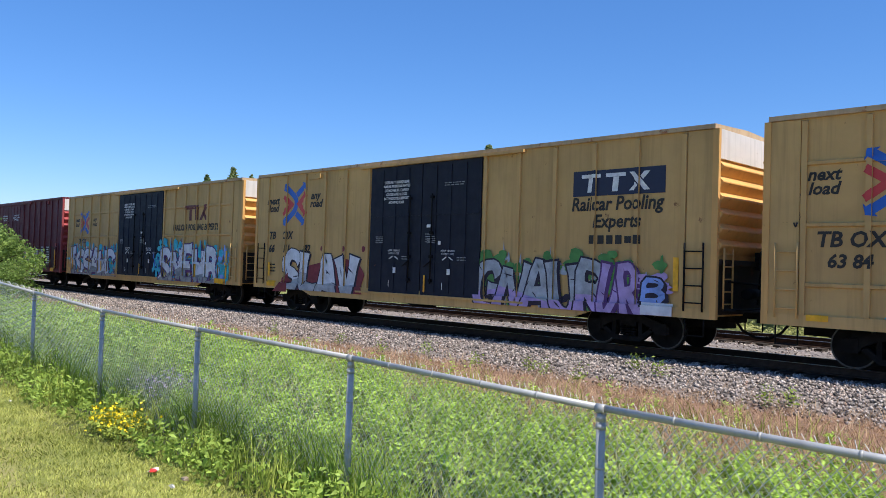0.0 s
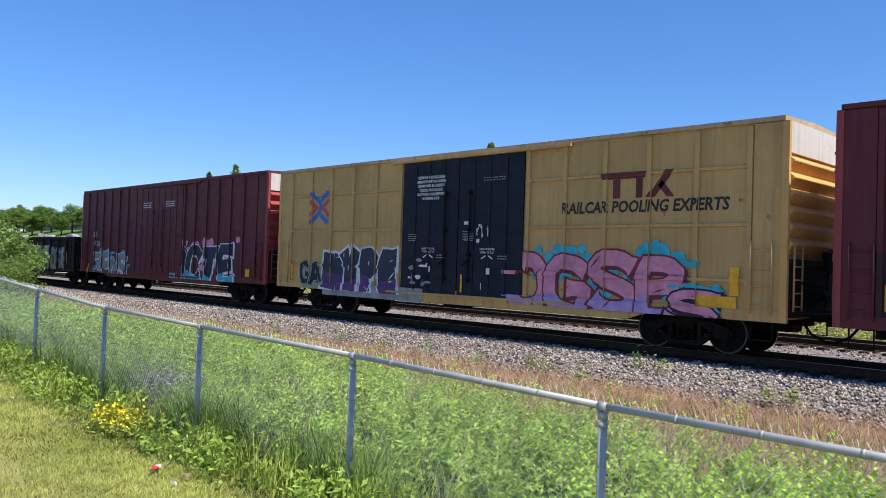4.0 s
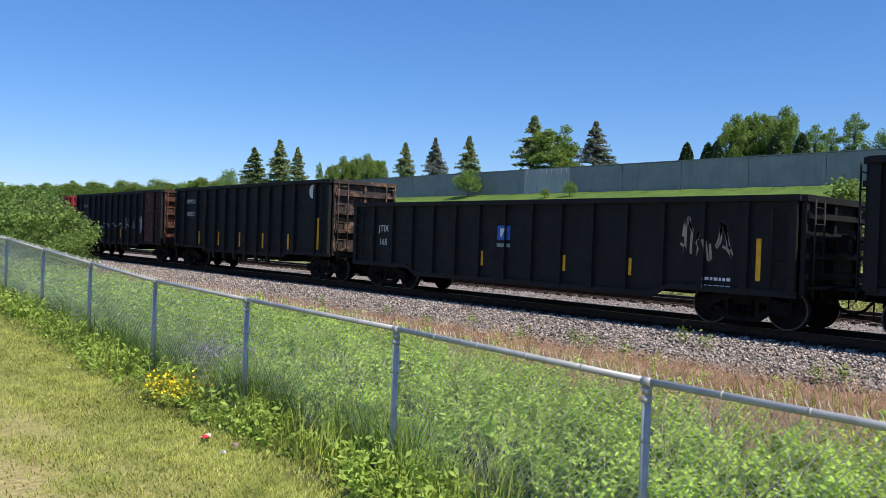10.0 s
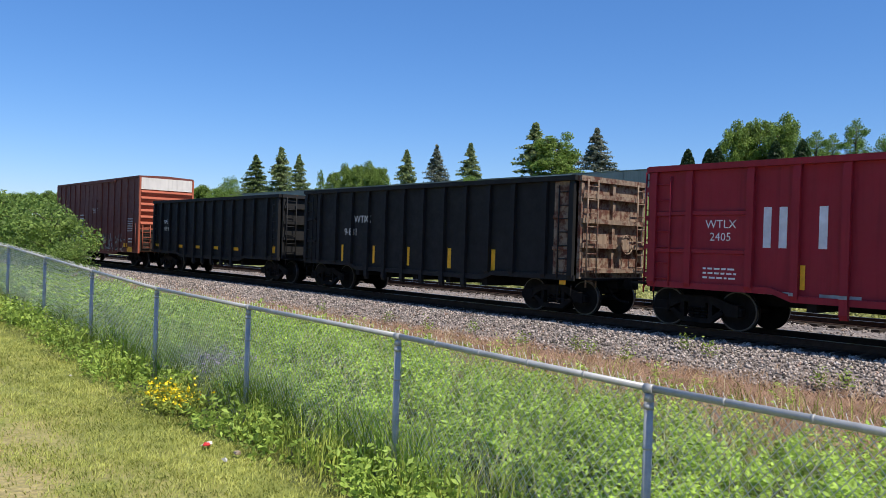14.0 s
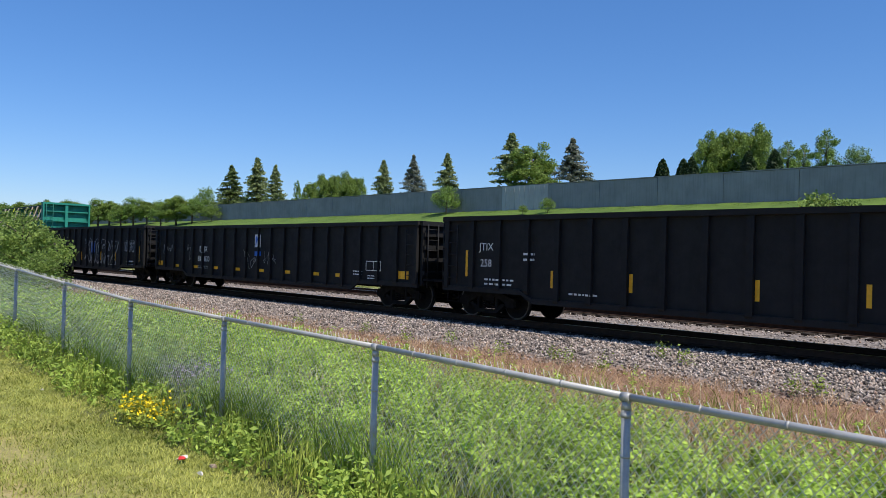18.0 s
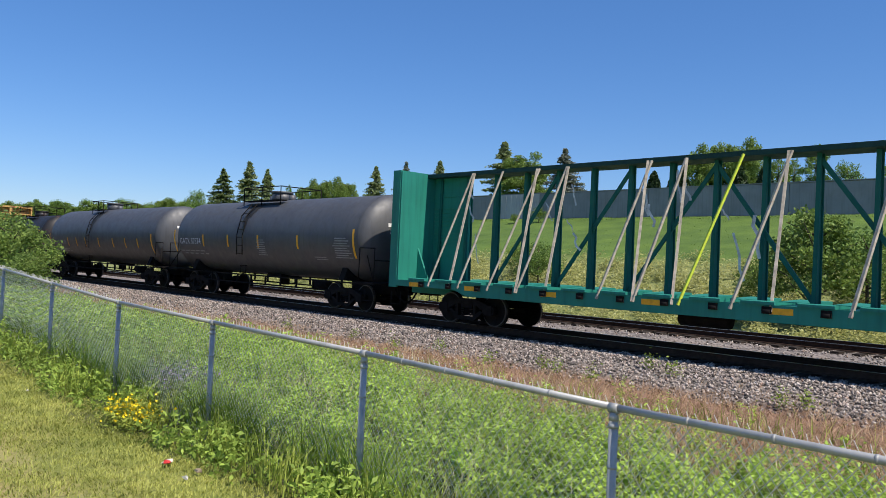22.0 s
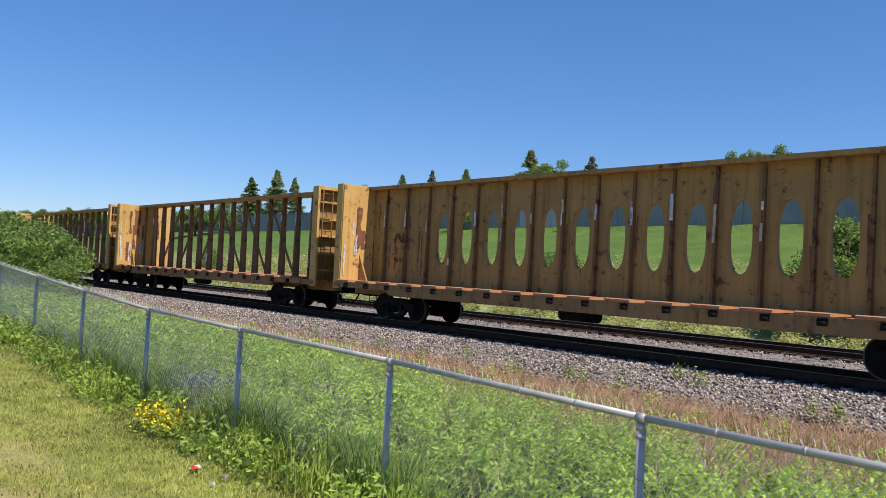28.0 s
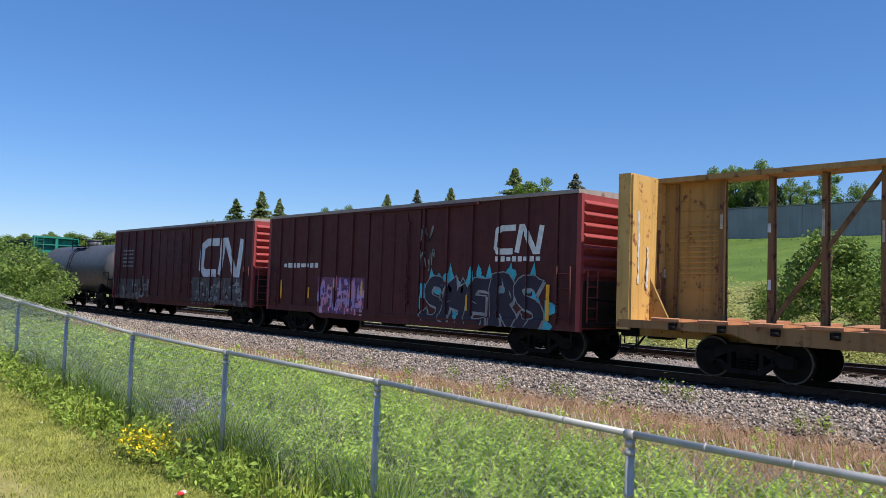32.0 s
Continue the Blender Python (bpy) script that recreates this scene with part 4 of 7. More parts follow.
def boxcar(front, rear, top, label, mat, end_mat, door_mat, door=(-2.42, 2.38), spacing=1.08, waffle=False, end_band=OFFWHITE, doors=2, name="boxcar", ends=7, trim=None, bracket=None, rungs=None):
    """A high-sided covered wagon with outside posts, plug doors and corrugated ends."""
    car, L = new_car(name, label, "boxcar", front, rear)
    h, y, z0, rd = L / 2, HALF - .05, .70, .058
    trim = trim or mat
    g = G()
    g.box(-h + .03, h - .03, -y, y, 1.0, top - .08)
    g.part("body", mat, car, "plain side sheets")
    for s in (-1, 1):
        sill = G()
        sill.prism([(-h, .80), (-h + 3.1, .80), (-h + 3.6, z0 - .06), (h - 3.6, z0 - .06), (h - 3.1, .80), (h, .80), (h, 1.03), (-h, 1.03)], s * y - .045, s * y + .045)
        sill.part("side_sill", mat, car)
        for k in (-1, 1):
            G().box(k * (h - .32) - .32, k * (h - .32) + .32, s * y - .03, s * y + .03, 1.031, top - .12).part("corner_sheet", mat, car)
    # posts
    ribs = []
    rib = shared(("rib", round(top, 2), mat.name), lambda: G().prism_x([(.0, 1.032), (.0, top - .13), (-rd, top - .16), (-rd, 1.032)], -.055, .055).mesh("post", mat))
    for a, b in ((-h + .72, door[0] - .12), (door[1] + .12, h - .72)):
        n = max(1, round((b - a) / spacing))
        for i in range(n + 1):
            x = a + (b - a) * i / n
            ribs.append((x - .055, x + .055))
            put("post", rib, car, at=pose(x, -y, 0))
            put("post", rib, car, at=pose(x, y, 0, 0, 0, 180))
    if waffle:
        for s in (-1, 1):
            for z in (1.62, 2.80, 4.02):
                for a, b in ((-h + .68, door[0] - .08), (door[1] + .08, h - .68)):
                    w = G()
                    w.prism_x([(0, z - .05), (0, z + .05), (-.045, z + .03), (-.045, z - .03)] if s < 0 else [(0, z + .05), (0, z - .05), (.045, z - .03), (.045, z + .03)], a, b)
                    w.part("belt", mat, car, at=pose(0, s * y, 0))
    # doors
    dm = door_mat or mat
    n = doors
    for s in (-1, 1):
        for i in range(n):
            a = door[0] + (door[1] - door[0]) * i / n
            b = door[0] + (door[1] - door[0]) * (i + 1) / n
            d = G()
            d.box(a + .02, b - .02, *sorted((s * y, s * (y + .05))), .92, top - .2)
            dd = d.part("door", dm, car, "sliding plug door" if dm is mat else "dark blue plug door")
            for k in range(1, 4):
                xx = a + (b - a) * k / 4
                G().box(xx - .03, xx + .03, *sorted((s * (y + .05), s * (y + .072))), 1.0, top - .3).part("door_rib", dm, dd)
            for zz in (1.9, 3.3):
                G().box(a + .06, b - .06, *sorted((s * (y + .05), s * (y + .068))), zz - .03, zz + .03).part("door_rib", dm, dd)
            hd = G()
            xx = a + (b - a) * (.8 if i == 0 else .2)
            hd.tube((xx, s * (y + .1), 1.25), (xx, s * (y + .1), 3.9), .022, 8)
            for zz in (1.35, 2.05, 2.75, 3.8):
                hd.box(xx - .05, xx + .05, *sorted((s * (y + .05), s * (y + .13))), zz - .04, zz + .04)
            hd.tube((xx, s * (y + .12), 1.9), (xx - .25, s * (y + .12), 1.75), .02, 6)
            hd.part("lock_rod", STEEL_DARK if dm is not mat else mat, dd)
        G().box(door[0] - .6, door[1] + (1.6 if n == 2 else 2.6), *sorted((s * (y + .02), s * (y + .10))), .86, .915).part("door_track", mat, car)
        G().box(door[0] - .5, door[1] + (1.5 if n == 2 else 2.5), *sorted((s * (y + .01), s * (y + .12))), top - .19, top - .11).part("door_track", mat, car)
    # roof: raised at mid-length, with a lit edge and seams
    r = G()
    r.prism_x([(-y - .06, top - .10), (y + .06, top - .10), (y + .06, top), (0, top + .06), (-y - .06, top)], -h, h)
    for k in range(1, int(L / 1.2)):
        x = -h + k * 1.2
        r.prism_x([(-y - .02, top + .004), (y + .02, top + .004), (0, top + .085)], x - .03, x + .03)
    r.part("roof", ROOF_PALE if mat is YELLOW else trim, car)
    if bracket is not None:
        g = G()
        g.box(bracket - .07, bracket + .07, -y - .10, -y - .001, top - .32, top - .17)
        g.tube((bracket - .62, -y - .05, top - .34), (bracket + .02, -y - .05, top - .34), .014, 6)
        g.tube((bracket - .62, -y - .05, top - .34), (bracket - .62, -y, top - .36), .014, 6)
        g.part("roof_bracket", mat, car)
    # ends
    ends = max(4, round(ends * .85))
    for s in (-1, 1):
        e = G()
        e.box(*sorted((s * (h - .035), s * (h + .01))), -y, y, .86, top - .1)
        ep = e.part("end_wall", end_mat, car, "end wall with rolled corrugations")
        for sy in (-1, 1):
            G().box(*sorted((s * (h - .05), s * (h + .09))), sy * y - .05, sy * y + .05, .80, top - .105).part("corner_post", end_mat, ep)
        z1 = top - .12
        band = .62 if end_band is not None else .1
        if end_band is not None:
            q = G()
            q.box(*sorted((s * (h + .01), s * (h + .07))), -y + .06, y - .06, z1 - band, z1 + .02)
            q.part("end_panel", end_band, ep, "white painted top panel")
        # flat plate whose dark colour stands for shade between wagons
        low = G()
        low.box(*sorted((s * (h + .011), s * (h + .045))), -y + .06, y - .06, .9, 2.1)
        low.box(*sorted((s * (h + .045), s * (h + .12))), -y + .06, y - .06, 1.98, 2.1)
        low.part("lower_end_plate", END_SHADE, ep, "flat plate below the corrugations, coloured dark for shade")
        gear = G()
        gear.tube((s * (h + .2), -.35, 1.35), (s * (h + .2), .25, 1.35), .12, 10)
        gear.tube((s * (h + .16), -1.1, 1.62), (s * (h + .16), .9, 1.55), .025, 6)
        gear.tube((s * (h + .16), .5, 2.0), (s * (h + .16), .35, 1.1), .018, 6)
        gear.part("brake_gear", STEEL_DARK, ep, "brake cylinder and rods")
        zz0, zz1 = 2.2, z1 - band - .03
        dz = (zz1 - zz0) / ends
        cor = shared(("cor", round(dz, 3), end_mat.name, round(y, 2)), lambda: G().prism([(0, -dz * .18), (.14, dz * .36), (.14, dz * .44), (0, dz * .78)], -y + .06, y - .06).mesh("corrugation", end_mat))
        for k in range(ends):
            put("corrugation", cor, ep, at=pose(s * (h + .01), 0, zz0 + k * dz + dz * .2, 0, 0, 0 if s > 0 else 180))
        lad = ladder(car, s * (h + .15), -y + .38, 1.0, 2.35, .42, "y", end_mat, 5)
        lad = ladder(car, s * (h + .15), y - .38, 1.0, 2.35, .42, "y", end_mat, 5)
        w = G()
        w.bar((s * (h + .3), -y + .1, 1.02), (s * (h + .3), y - .1, 1.02), .3, .03)
        w.part("end_platform", STEEL_DARK, car)
        bw = G()
        if s > 0:
            for i in range(12):
                a0, a1 = i * math.tau / 12, (i + 1) * math.tau / 12
                bw.tube((h + .2, .5 + .25 * math.cos(a0), 2.1 + .25 * math.sin(a0)), (h + .2, .5 + .25 * math.cos(a1), 2.1 + .25 * math.sin(a1)), .018, 6)
            bw.box(h + .08, h + .18, .35, .65, 1.9, 2.3)
            bw.part("brake_wheel", STEEL_DARK, car)
        for sy in (-1, 1):
            ladder(car, s * (h - .42), sy * (y + .09), .95, 2.45, .44, "x", rungs or mat, 4)
            steps(car, s * (h - .42), sy * y - .03, STEEL_DARK)
    u = G()
    u.box(-h + .3, h - .3, -.3, .3, .55, 1.0)
    for x in (-2.2, -1.0, 1.4, 2.6):
        u.box(x - .08, x + .08, -y + .05, y - .05, .72, 1.0)
    u.tube((-1.2, -.75, .72), (-.2, -.75, .72), .2, 10)
    u.part("underframe", STEEL_DARK, car)
    add_couplers(car, L)
    add_trucks(car, L, 2.36 if L > 17 else 1.62)
    side = Side(car, -y, ribs, rd)
    side.belts = [(.5, 1.031)] + ([(z - .05, z + .05) for z in (1.62, 2.80, 4.02)] if waffle else [])
    side.door = Side(car, -y - .074)
    side.L = L
    return side


def gondola(front, rear, top, label, mat, n_ribs=12, tub=False, end_mat=None, rib_w=.16, rib_d=.10, load=None, ends_panel=0, seed=0, mid_ribs=False):
    """An open wagon: thin side sheets, outside ribs, heavy top edge, framed ends with ladders."""
    car, L = new_car("gondola", label, "gondola", front, rear)
    h, y = L / 2, HALF - rib_d
    end_mats = end_mat if isinstance(end_mat, tuple) else (end_mat or mat, end_mat or mat)
    zb, zm = (.98, .84) if tub else (.80, .58)
    inset = 3.4
    outline = [(-h, zb), (-h + inset - .4, zb), (-h + inset, zm), (h - inset, zm), (h - inset + .4, zb), (h, zb), (h, top - .1), (-h, top - .1)]
    for s in (-1, 1):
        g = G()
        g.prism(outline, *sorted((s * y, s * (y - .05))))
        g.part("side_sheet", mat, car)
        t = G()
        t.box(-h - .02, h + .02, *sorted((s * (y - .08), s * (y + rib_d + .02))), top - .13, top)
        t.part("top_chord", mat, car)
        b = G()
        b.prism([(-h, zb - .06), (-h + inset - .35, zb - .06), (-h + inset + .05, zm - .06), (h - inset - .05, zm - .06), (h - inset + .35, zb - .06), (h, zb - .06), (h, zb + .08), (h - inset + .42, zb + .08), (h - inset - .02, zm + .08), (-h + inset + .02, zm + .08), (-h + inset - .42, zb + .08), (-h, zb + .08)], *sorted((s * (y + .002), s * (y + .07))))
        b.part("side_sill", mat, car)
    ribs = []
    spots = [-h + .12 + (L - .24) * i / n_ribs for i in range(n_ribs + 1)]
    if mid_ribs:
        spots = [-h + .12, -h + 1.05] + [-4.5 + 8.9 * i / 9 for i in range(10)] + [h - 1.05, h - .12]
    for x in spots:
        low = zm - .04 if abs(x) < h - inset else zb - .04
        if tub and abs(x) < h - inset - .3:
            low = .50
        key = ("grib", round(low, 2), round(top, 2), rib_w, rib_d, mat.name)
        me = shared(key, lambda: G().prism_x([(0, low), (0, top - .135), (-rib_d * .75, top - .135), (-rib_d, top - .4), (-rib_d, low + .1), (-rib_d * .5, low)], -rib_w / 2, rib_w / 2).mesh("rib", mat))
        put("rib", me, car, at=pose(x, -y, 0))
        put("rib", me, car, at=pose(x, y, 0, 0, 0, 180))
        ribs.append((x - rib_w / 2, x + rib_w / 2))
    if ends_panel:
        # stiffened rusty end bays
        for s in (-1, 1):
            for sy in (-1, 1):
                e = G()
                a, b = sorted((s * (h - .16), s * (h - ends_panel)))
                e.box(a, b, *sorted((sy * (y + .003), sy * (y + .025))), zb, top - .14)
                for z in (top - .3 - (top - 1.3) * .33, top - .3 - (top - 1.3) * .68):
                    e.prism_x([(sy * y, z - .06), (sy * (y + .075), z - .04), (sy * (y + .075), z + .04), (sy * y, z + .06)], a, b)
                e.part("end_bay", end_mats[0] if s > 0 else end_mats[1], car)
    fl = G()
    fl.box(-h + .04, h - .04, -y + .06, y - .06, 1.0, 1.1)
    fl.part("floor", RUSTY, car)
    for s in (-1, 1):
        e = G()
        e.box(*sorted((s * h, s * (h - .06))), -y, y, zb, top - .1)
        end_mat = end_mats[0] if s > 0 else end_mats[1]
        ew = e.part("end_wall", end_mat, car, "framed end wall with shelves")
        G().box(*sorted((s * (h - .02), s * (h + .14))), -y - .02, y + .02, top - .14, top - .002).part("end_cap", end_mat, ew)
        for k in range(4):
            z = 1.2 + (top - 1.45) * k / 3.4
            G().prism_x([(-y + .05, z - .07), (y - .05, z - .07), (y - .05, z + .05), (-y + .05, z + .05)], *sorted((s * h, s * (h + .17)))).part("end_shelf", end_mat, ew)
        for sy in (-1, 0, 1):
            G().box(*sorted((s * h, s * (h + .10))), sy * (y - .09) - .06, sy * (y - .09) + .06, zb, top - .145).part("end_post", end_mat, ew)
        ladder(car, s * (h + .24), -y + .34, .75, top - .1, .42, "y", end_mat, int((top - .8) / .33))
        ladder(car, s * (h + .24), y - .34, .75, top - .1, .42, "y", end_mat, int((top - .8) / .33))
        for sy in (-1, 1):
            ladder(car, s * (h - .36), sy * (y + .07), .95, top - .25, .40, "x", mat, int((top - 1.0) / .36))
            steps(car, s * (h - .36), sy * y - .03, STEEL_DARK)
        pl = G()
        pl.bar((s * (h + .35), -y + .05, .98), (s * (h + .35), y - .05, .98), .42, .05)
        pl.box(*sorted((s * (h + .1), s * (h + .5))), -.3, .3, .72, .96)
        pl.part("end_platform", STEEL_DARK, car)
        if s > 0:
            bw = G()
            for i in range(12):
                a0, a1 = i * math.tau / 12, (i + 1) * math.tau / 12
                bw.tube((h + .34, .3 + .26 * math.cos(a0), 1.9 + .26 * math.sin(a0)), (h + .34, .3 + .26 * math.cos(a1), 1.9 + .26 * math.sin(a1)), .02, 6)
            bw.box(h + .12, h + .30, .15, .45, 1.7, 2.1)
            bw.part("brake_wheel", end_mat, car)
    u = G()
    u.box(-h - .1, h + .1, -.3, .3, .60, 1.0)
    for x in (-3.2, -1.6, 0, 1.6, 3.2):
        u.box(x - .1, x + .1, -y + .06, y - .06, .60, 1.0)
    u.part("underframe", STEEL_DARK, car)
    if load:
        rng = random.Random(seed)
        for k in range(load):
            x = -h + .8 + (L - 1.6) * (k + rng.uniform(.1, .9)) / load
            yy = rng.uniform(-y + .6, y - .3)
            s = rng.uniform(.18, .48)
            pts = [Vector((rng.gauss(0, 1), rng.gauss(0, 1), rng.gauss(0, 1))).normalized() * rng.uniform(.75, 1.1) for _ in range(16)]
            bm = bmesh.new()
            for p in pts:
                bm.verts.new((p.x * s * 1.35, p.y * s, p.z * s * .75))
            bmesh.ops.convex_hull(bm, input=bm.verts)
            me = bpy.data.meshes.new("lump")
            bm.to_mesh(me)
            bm.free()
            me.materials.append(SCRAP)
            put("scrap_lump", me, car, at=pose(x, yy, top - .20 + rng.uniform(0, .26)))
        heap = G()
        heap.box(-h + .3, h - .3, -y + .1, y - .1, 1.101, top - .38)
        heap.part("scrap_heap", SCRAP, car)
    add_couplers(car, L + .5)
    add_trucks(car, L, 1.05 if tub and L < 15 else 1.40)
    side = Side(car, -y, ribs, rib_d)
    side.L = L
    return side


def tank_head_print(car, h, r, zc, rows, mat):
    """Small print on the front head: short rows that follow its dome."""
    hd = .62
    for y0, z, w, hh in rows:
        v = []
        for k in range(5):
            for dz in (0, hh):
                y = y0 + w * k / 4
                q = min(.98, math.hypot(y, z + dz) / r)
                v.append((h - hd + hd * math.sqrt(1 - q * q) + .008, y, zc + z + dz))
        G().add(v, [(2 * k, 2 * k + 2, 2 * k + 3, 2 * k + 1) for k in range(4)]).part("stencil", mat, car)


def tank_car(front, rear, r, label, mat, rail=(-1.2, 1.2), lad_x=0.0, rail_top=0.0):
    car, L = new_car("tank_car", label, "tank car", front, rear)
    h, zc = L / 2, 1.0 + r
    prof = [(h * 1.0, 0.0)]
    hd = .62
    for i in range(1, 9):
        a = i / 8 * math.pi / 2
        prof.append((h - hd + hd * math.cos(a), r * math.sin(a)))
    for k in range(1, 8):
        prof.append((h - hd - (2 * h - 2 * hd) * k / 8, r))
    for i in range(8, 0, -1):
        a = i / 8 * math.pi / 2
        prof.append((-h + hd - hd * math.cos(a), r * math.sin(a)))
    prof.append((-h, 0))
    n = 56
    v, f = [], []
    for x, rr in prof:
        v += [(x, rr * math.sin(j * math.tau / n), zc + rr * math.cos(j * math.tau / n)) for j in range(n)]
    for i in range(len(prof) - 1):
        for j in range(n):
            f.append((i * n + j, i * n + (j + 1) % n, (i + 1) * n + (j + 1) % n, (i + 1) * n + j))
    g = G().add(v, f, 0, True)
    g.part("tank_shell", mat, car, "horizontal tank shell with domed heads")
    for x in (h - hd, h * .33, -h * .33, -h + hd):
        G().tube((x - .012, 0, zc), (x + .012, 0, zc), r + .006, n, 0, None, False).part("weld_seam", mat, car)
    # dome fittings, platform with railing
    a, b = rail
    mx = (a + b) / 2
    d = G()
    d.tube((mx, 0, zc + r - .1), (mx, 0, zc + r + .28), .42, 20)
    d.tube((mx, 0, zc + r + .28), (mx, 0, zc + r + .36), .45, 20)
    d.tube((mx + .75, 0, zc + r - .1), (mx + .75, 0, zc + r + .2), .15, 12)
    d.tube((mx - .7, 0, zc + r - .1), (mx - .7, 0, zc + r + .2), .15, 12)
    d.part("manway", mat, car, "manway dome with valves")
    p = G()
    for sy in (-1, 1):
        p.box(a, b, sy * .8 - .16, sy * .8 + .16, zc + r - .10, zc + r - .06)
    p.part("top_platform", STEEL_DARK, car)
    rl = G()
    zr = max(zc + r + .42, rail_top)
    for sy in (-1, 1):
        for x in (a, mx, b):
            rl.tube((x, sy * .95, zc + r - .28), (x, sy * .95, zr), .02, 6)
        rl.tube((a, sy * .95, zr), (b, sy * .95, zr), .02, 6)
        rl.tube((a, sy * .95, zr - .32), (mx, sy * .95, zr - .32), .017, 6)
    for x in (a, b):
        rl.tube((x, -.95, zr), (x, .95, zr), .02, 6)
    rl.part("railing", STEEL_DARK, car, "black tubular platform railing")
    for sy in (-1, 1):
        lad = G()
        for sx in (lad_x - .22, lad_x + .22):
            pts = [(sx, sy * (r + .06), 1.75), (sx, sy * (r + .10), zc), (sx, sy * (r * .88 + .1), zc + r * .52), (sx, sy * (r * .62 + .06), zc + r * .86)]
            for p0, p1 in zip(pts[:-1], pts[1:]):
                lad.tube(p0, p1, .022, 6)
        for k in range(7):
            z = 1.8 + k * (zc + r * .8 - 1.8) / 6
            q = max(0, z - zc) / r
            yy = r * math.sqrt(max(.05, 1 - q * q)) + .10
            lad.tube((lad_x - .22, sy * yy, z), (lad_x + .22, sy * yy, z), .016, 6)
        lad.part("ladder", STEEL_DARK, car)
        st = G()
        st.bar((lad_x - .2, sy * (r * .9), 1.32), (lad_x + .2, sy * (r * .9), 1.32), .1, .025)
        st.tube((lad_x - .2, sy * (r * .9), 1.32), (lad_x - .2, sy * (r * .9), 1.0), .016, 6)
        st.tube((lad_x + .2, sy * (r * .9), 1.32), (lad_x + .2, sy * (r * .9), 1.0), .016, 6)
        st.part("step", STEEL_DARK, car)
        w = G()
        pts = []
        w.box(-h + .4, h - .4, sy * 1.05 - .05, sy * 1.05 + .05, .92, .97)
        w.part("side_walk", STEEL_DARK, car)
        for k in range(int(L / 1.1)):
            x = -h + .9 + k * 1.1
            if abs(x) > h - 2.9:
                continue
            hg = G()
            hg.box(x - .03, x + .03, sy * 1.05 - .03, sy * 1.05 + .03, .60, .92)
            hg.part("hanger", STEEL_DARK, car)
        pp = G()
        pp.tube((-h + 2.6, sy * 1.05, .62), (h - 2.6, sy * 1.05, .62), .03, 6)
        pp.part("brake_pipe", STEEL_DARK, car)
    for s in (-1, 1):
        e = G()
        e.box(*sorted((s * (h - 2.3), s * (h + .25))), -.35, .35, .62, 1.02)
        e.prism_x([(-1.25, 1.02), (1.25, 1.02), (1.05, 1.55), (.6, 1.25), (-.6, 1.25), (-1.05, 1.55)], s * (h - 1.75) - .15, s * (h - 1.75) + .15)
        e.box(*sorted((s * (h - .55), s * (h + .35))), -1.5, 1.5, .96, 1.02)
        e.part("end_sill", STEEL_DARK, car, "end platform and tank saddle")
        hr = G()
        for sy in (-1, 1):
            hr.tube((s * (h + .30), sy * 1.45, 1.0), (s * (h + .30), sy * 1.45, 2.15), .017, 6)
            hr.tube((s * (h + .30), sy * 1.45, 2.15), (s * (h - .5), sy * 1.45, 2.15), .017, 6)
            hr.tube((s * (h - .5), sy * 1.45, 2.15), (s * (h - .5), sy * 1.45, 1.0), .017, 6)
            hr.tube((s * (h + .30), sy * 1.45, 1.05), (s * (h - .45), sy * 1.2, 2.0), .018, 6)
        hr.tube((s * (h + .30), -1.45, 1.75), (s * (h + .30), 1.45, 1.75), .02, 6)
        hr.part("handrail", STEEL_DARK, car)
        for sy in (-1, 1):
            steps(car, s * (h + .05), sy * 1.45, STEEL_DARK)
    u = G()
    u.tube((0, 0, 1.05), (0, 0, .62), .2, 12)
    u.box(-.5, .5, -.5, .5, .9, 1.05)
    u.tube((h * .4, -.5, .78), (h * .4 + .9, -.5, .78), .17, 10)
    u.part("bottom_outlet", STEEL_DARK, car)
    add_couplers(car, L + .35)
    add_trucks(car, L, 1.8)
    car["tank_r"] = r
    return car, L, r, zc


def tank_mark(car, r, zc, body, x, z, size, mat, width=1.0):
    """Lettering wrapped onto the shell's near side."""
    me = letters(body, size, 0, width)
    me.transform(Matrix.Translation((x, 0, z - zc)))
    wrap(me, r, zc)
    me.materials.clear()
    me.materials.append(mat)
    return put("lettering", me, car)


def wrap(me, r, zc):
    for v in me.vertices:
        a = v.co.z / r
        v.co.y = -(r + .012) * math.cos(a)
        v.co.z = zc + (r + .012) * math.sin(a)


def tank_patch(car, r, zc, x, z, w, h, mat, name="reflector"):
    v, f = [], []
    n = 6
    for i in range(n + 1):
        for s in (-1, 1):
            v.append((x + s * w / 2, 0, z - zc - h / 2 + h * i / n))
    f = [(2 * i, 2 * i + 1, 2 * i + 3, 2 * i + 2) for i in range(n)]
    me = bpy.data.meshes.new(name)
    me.from_pydata(v, [], f)
    wrap(me, r, zc)
    me.materials.append(mat)
    return put(name, me, car)


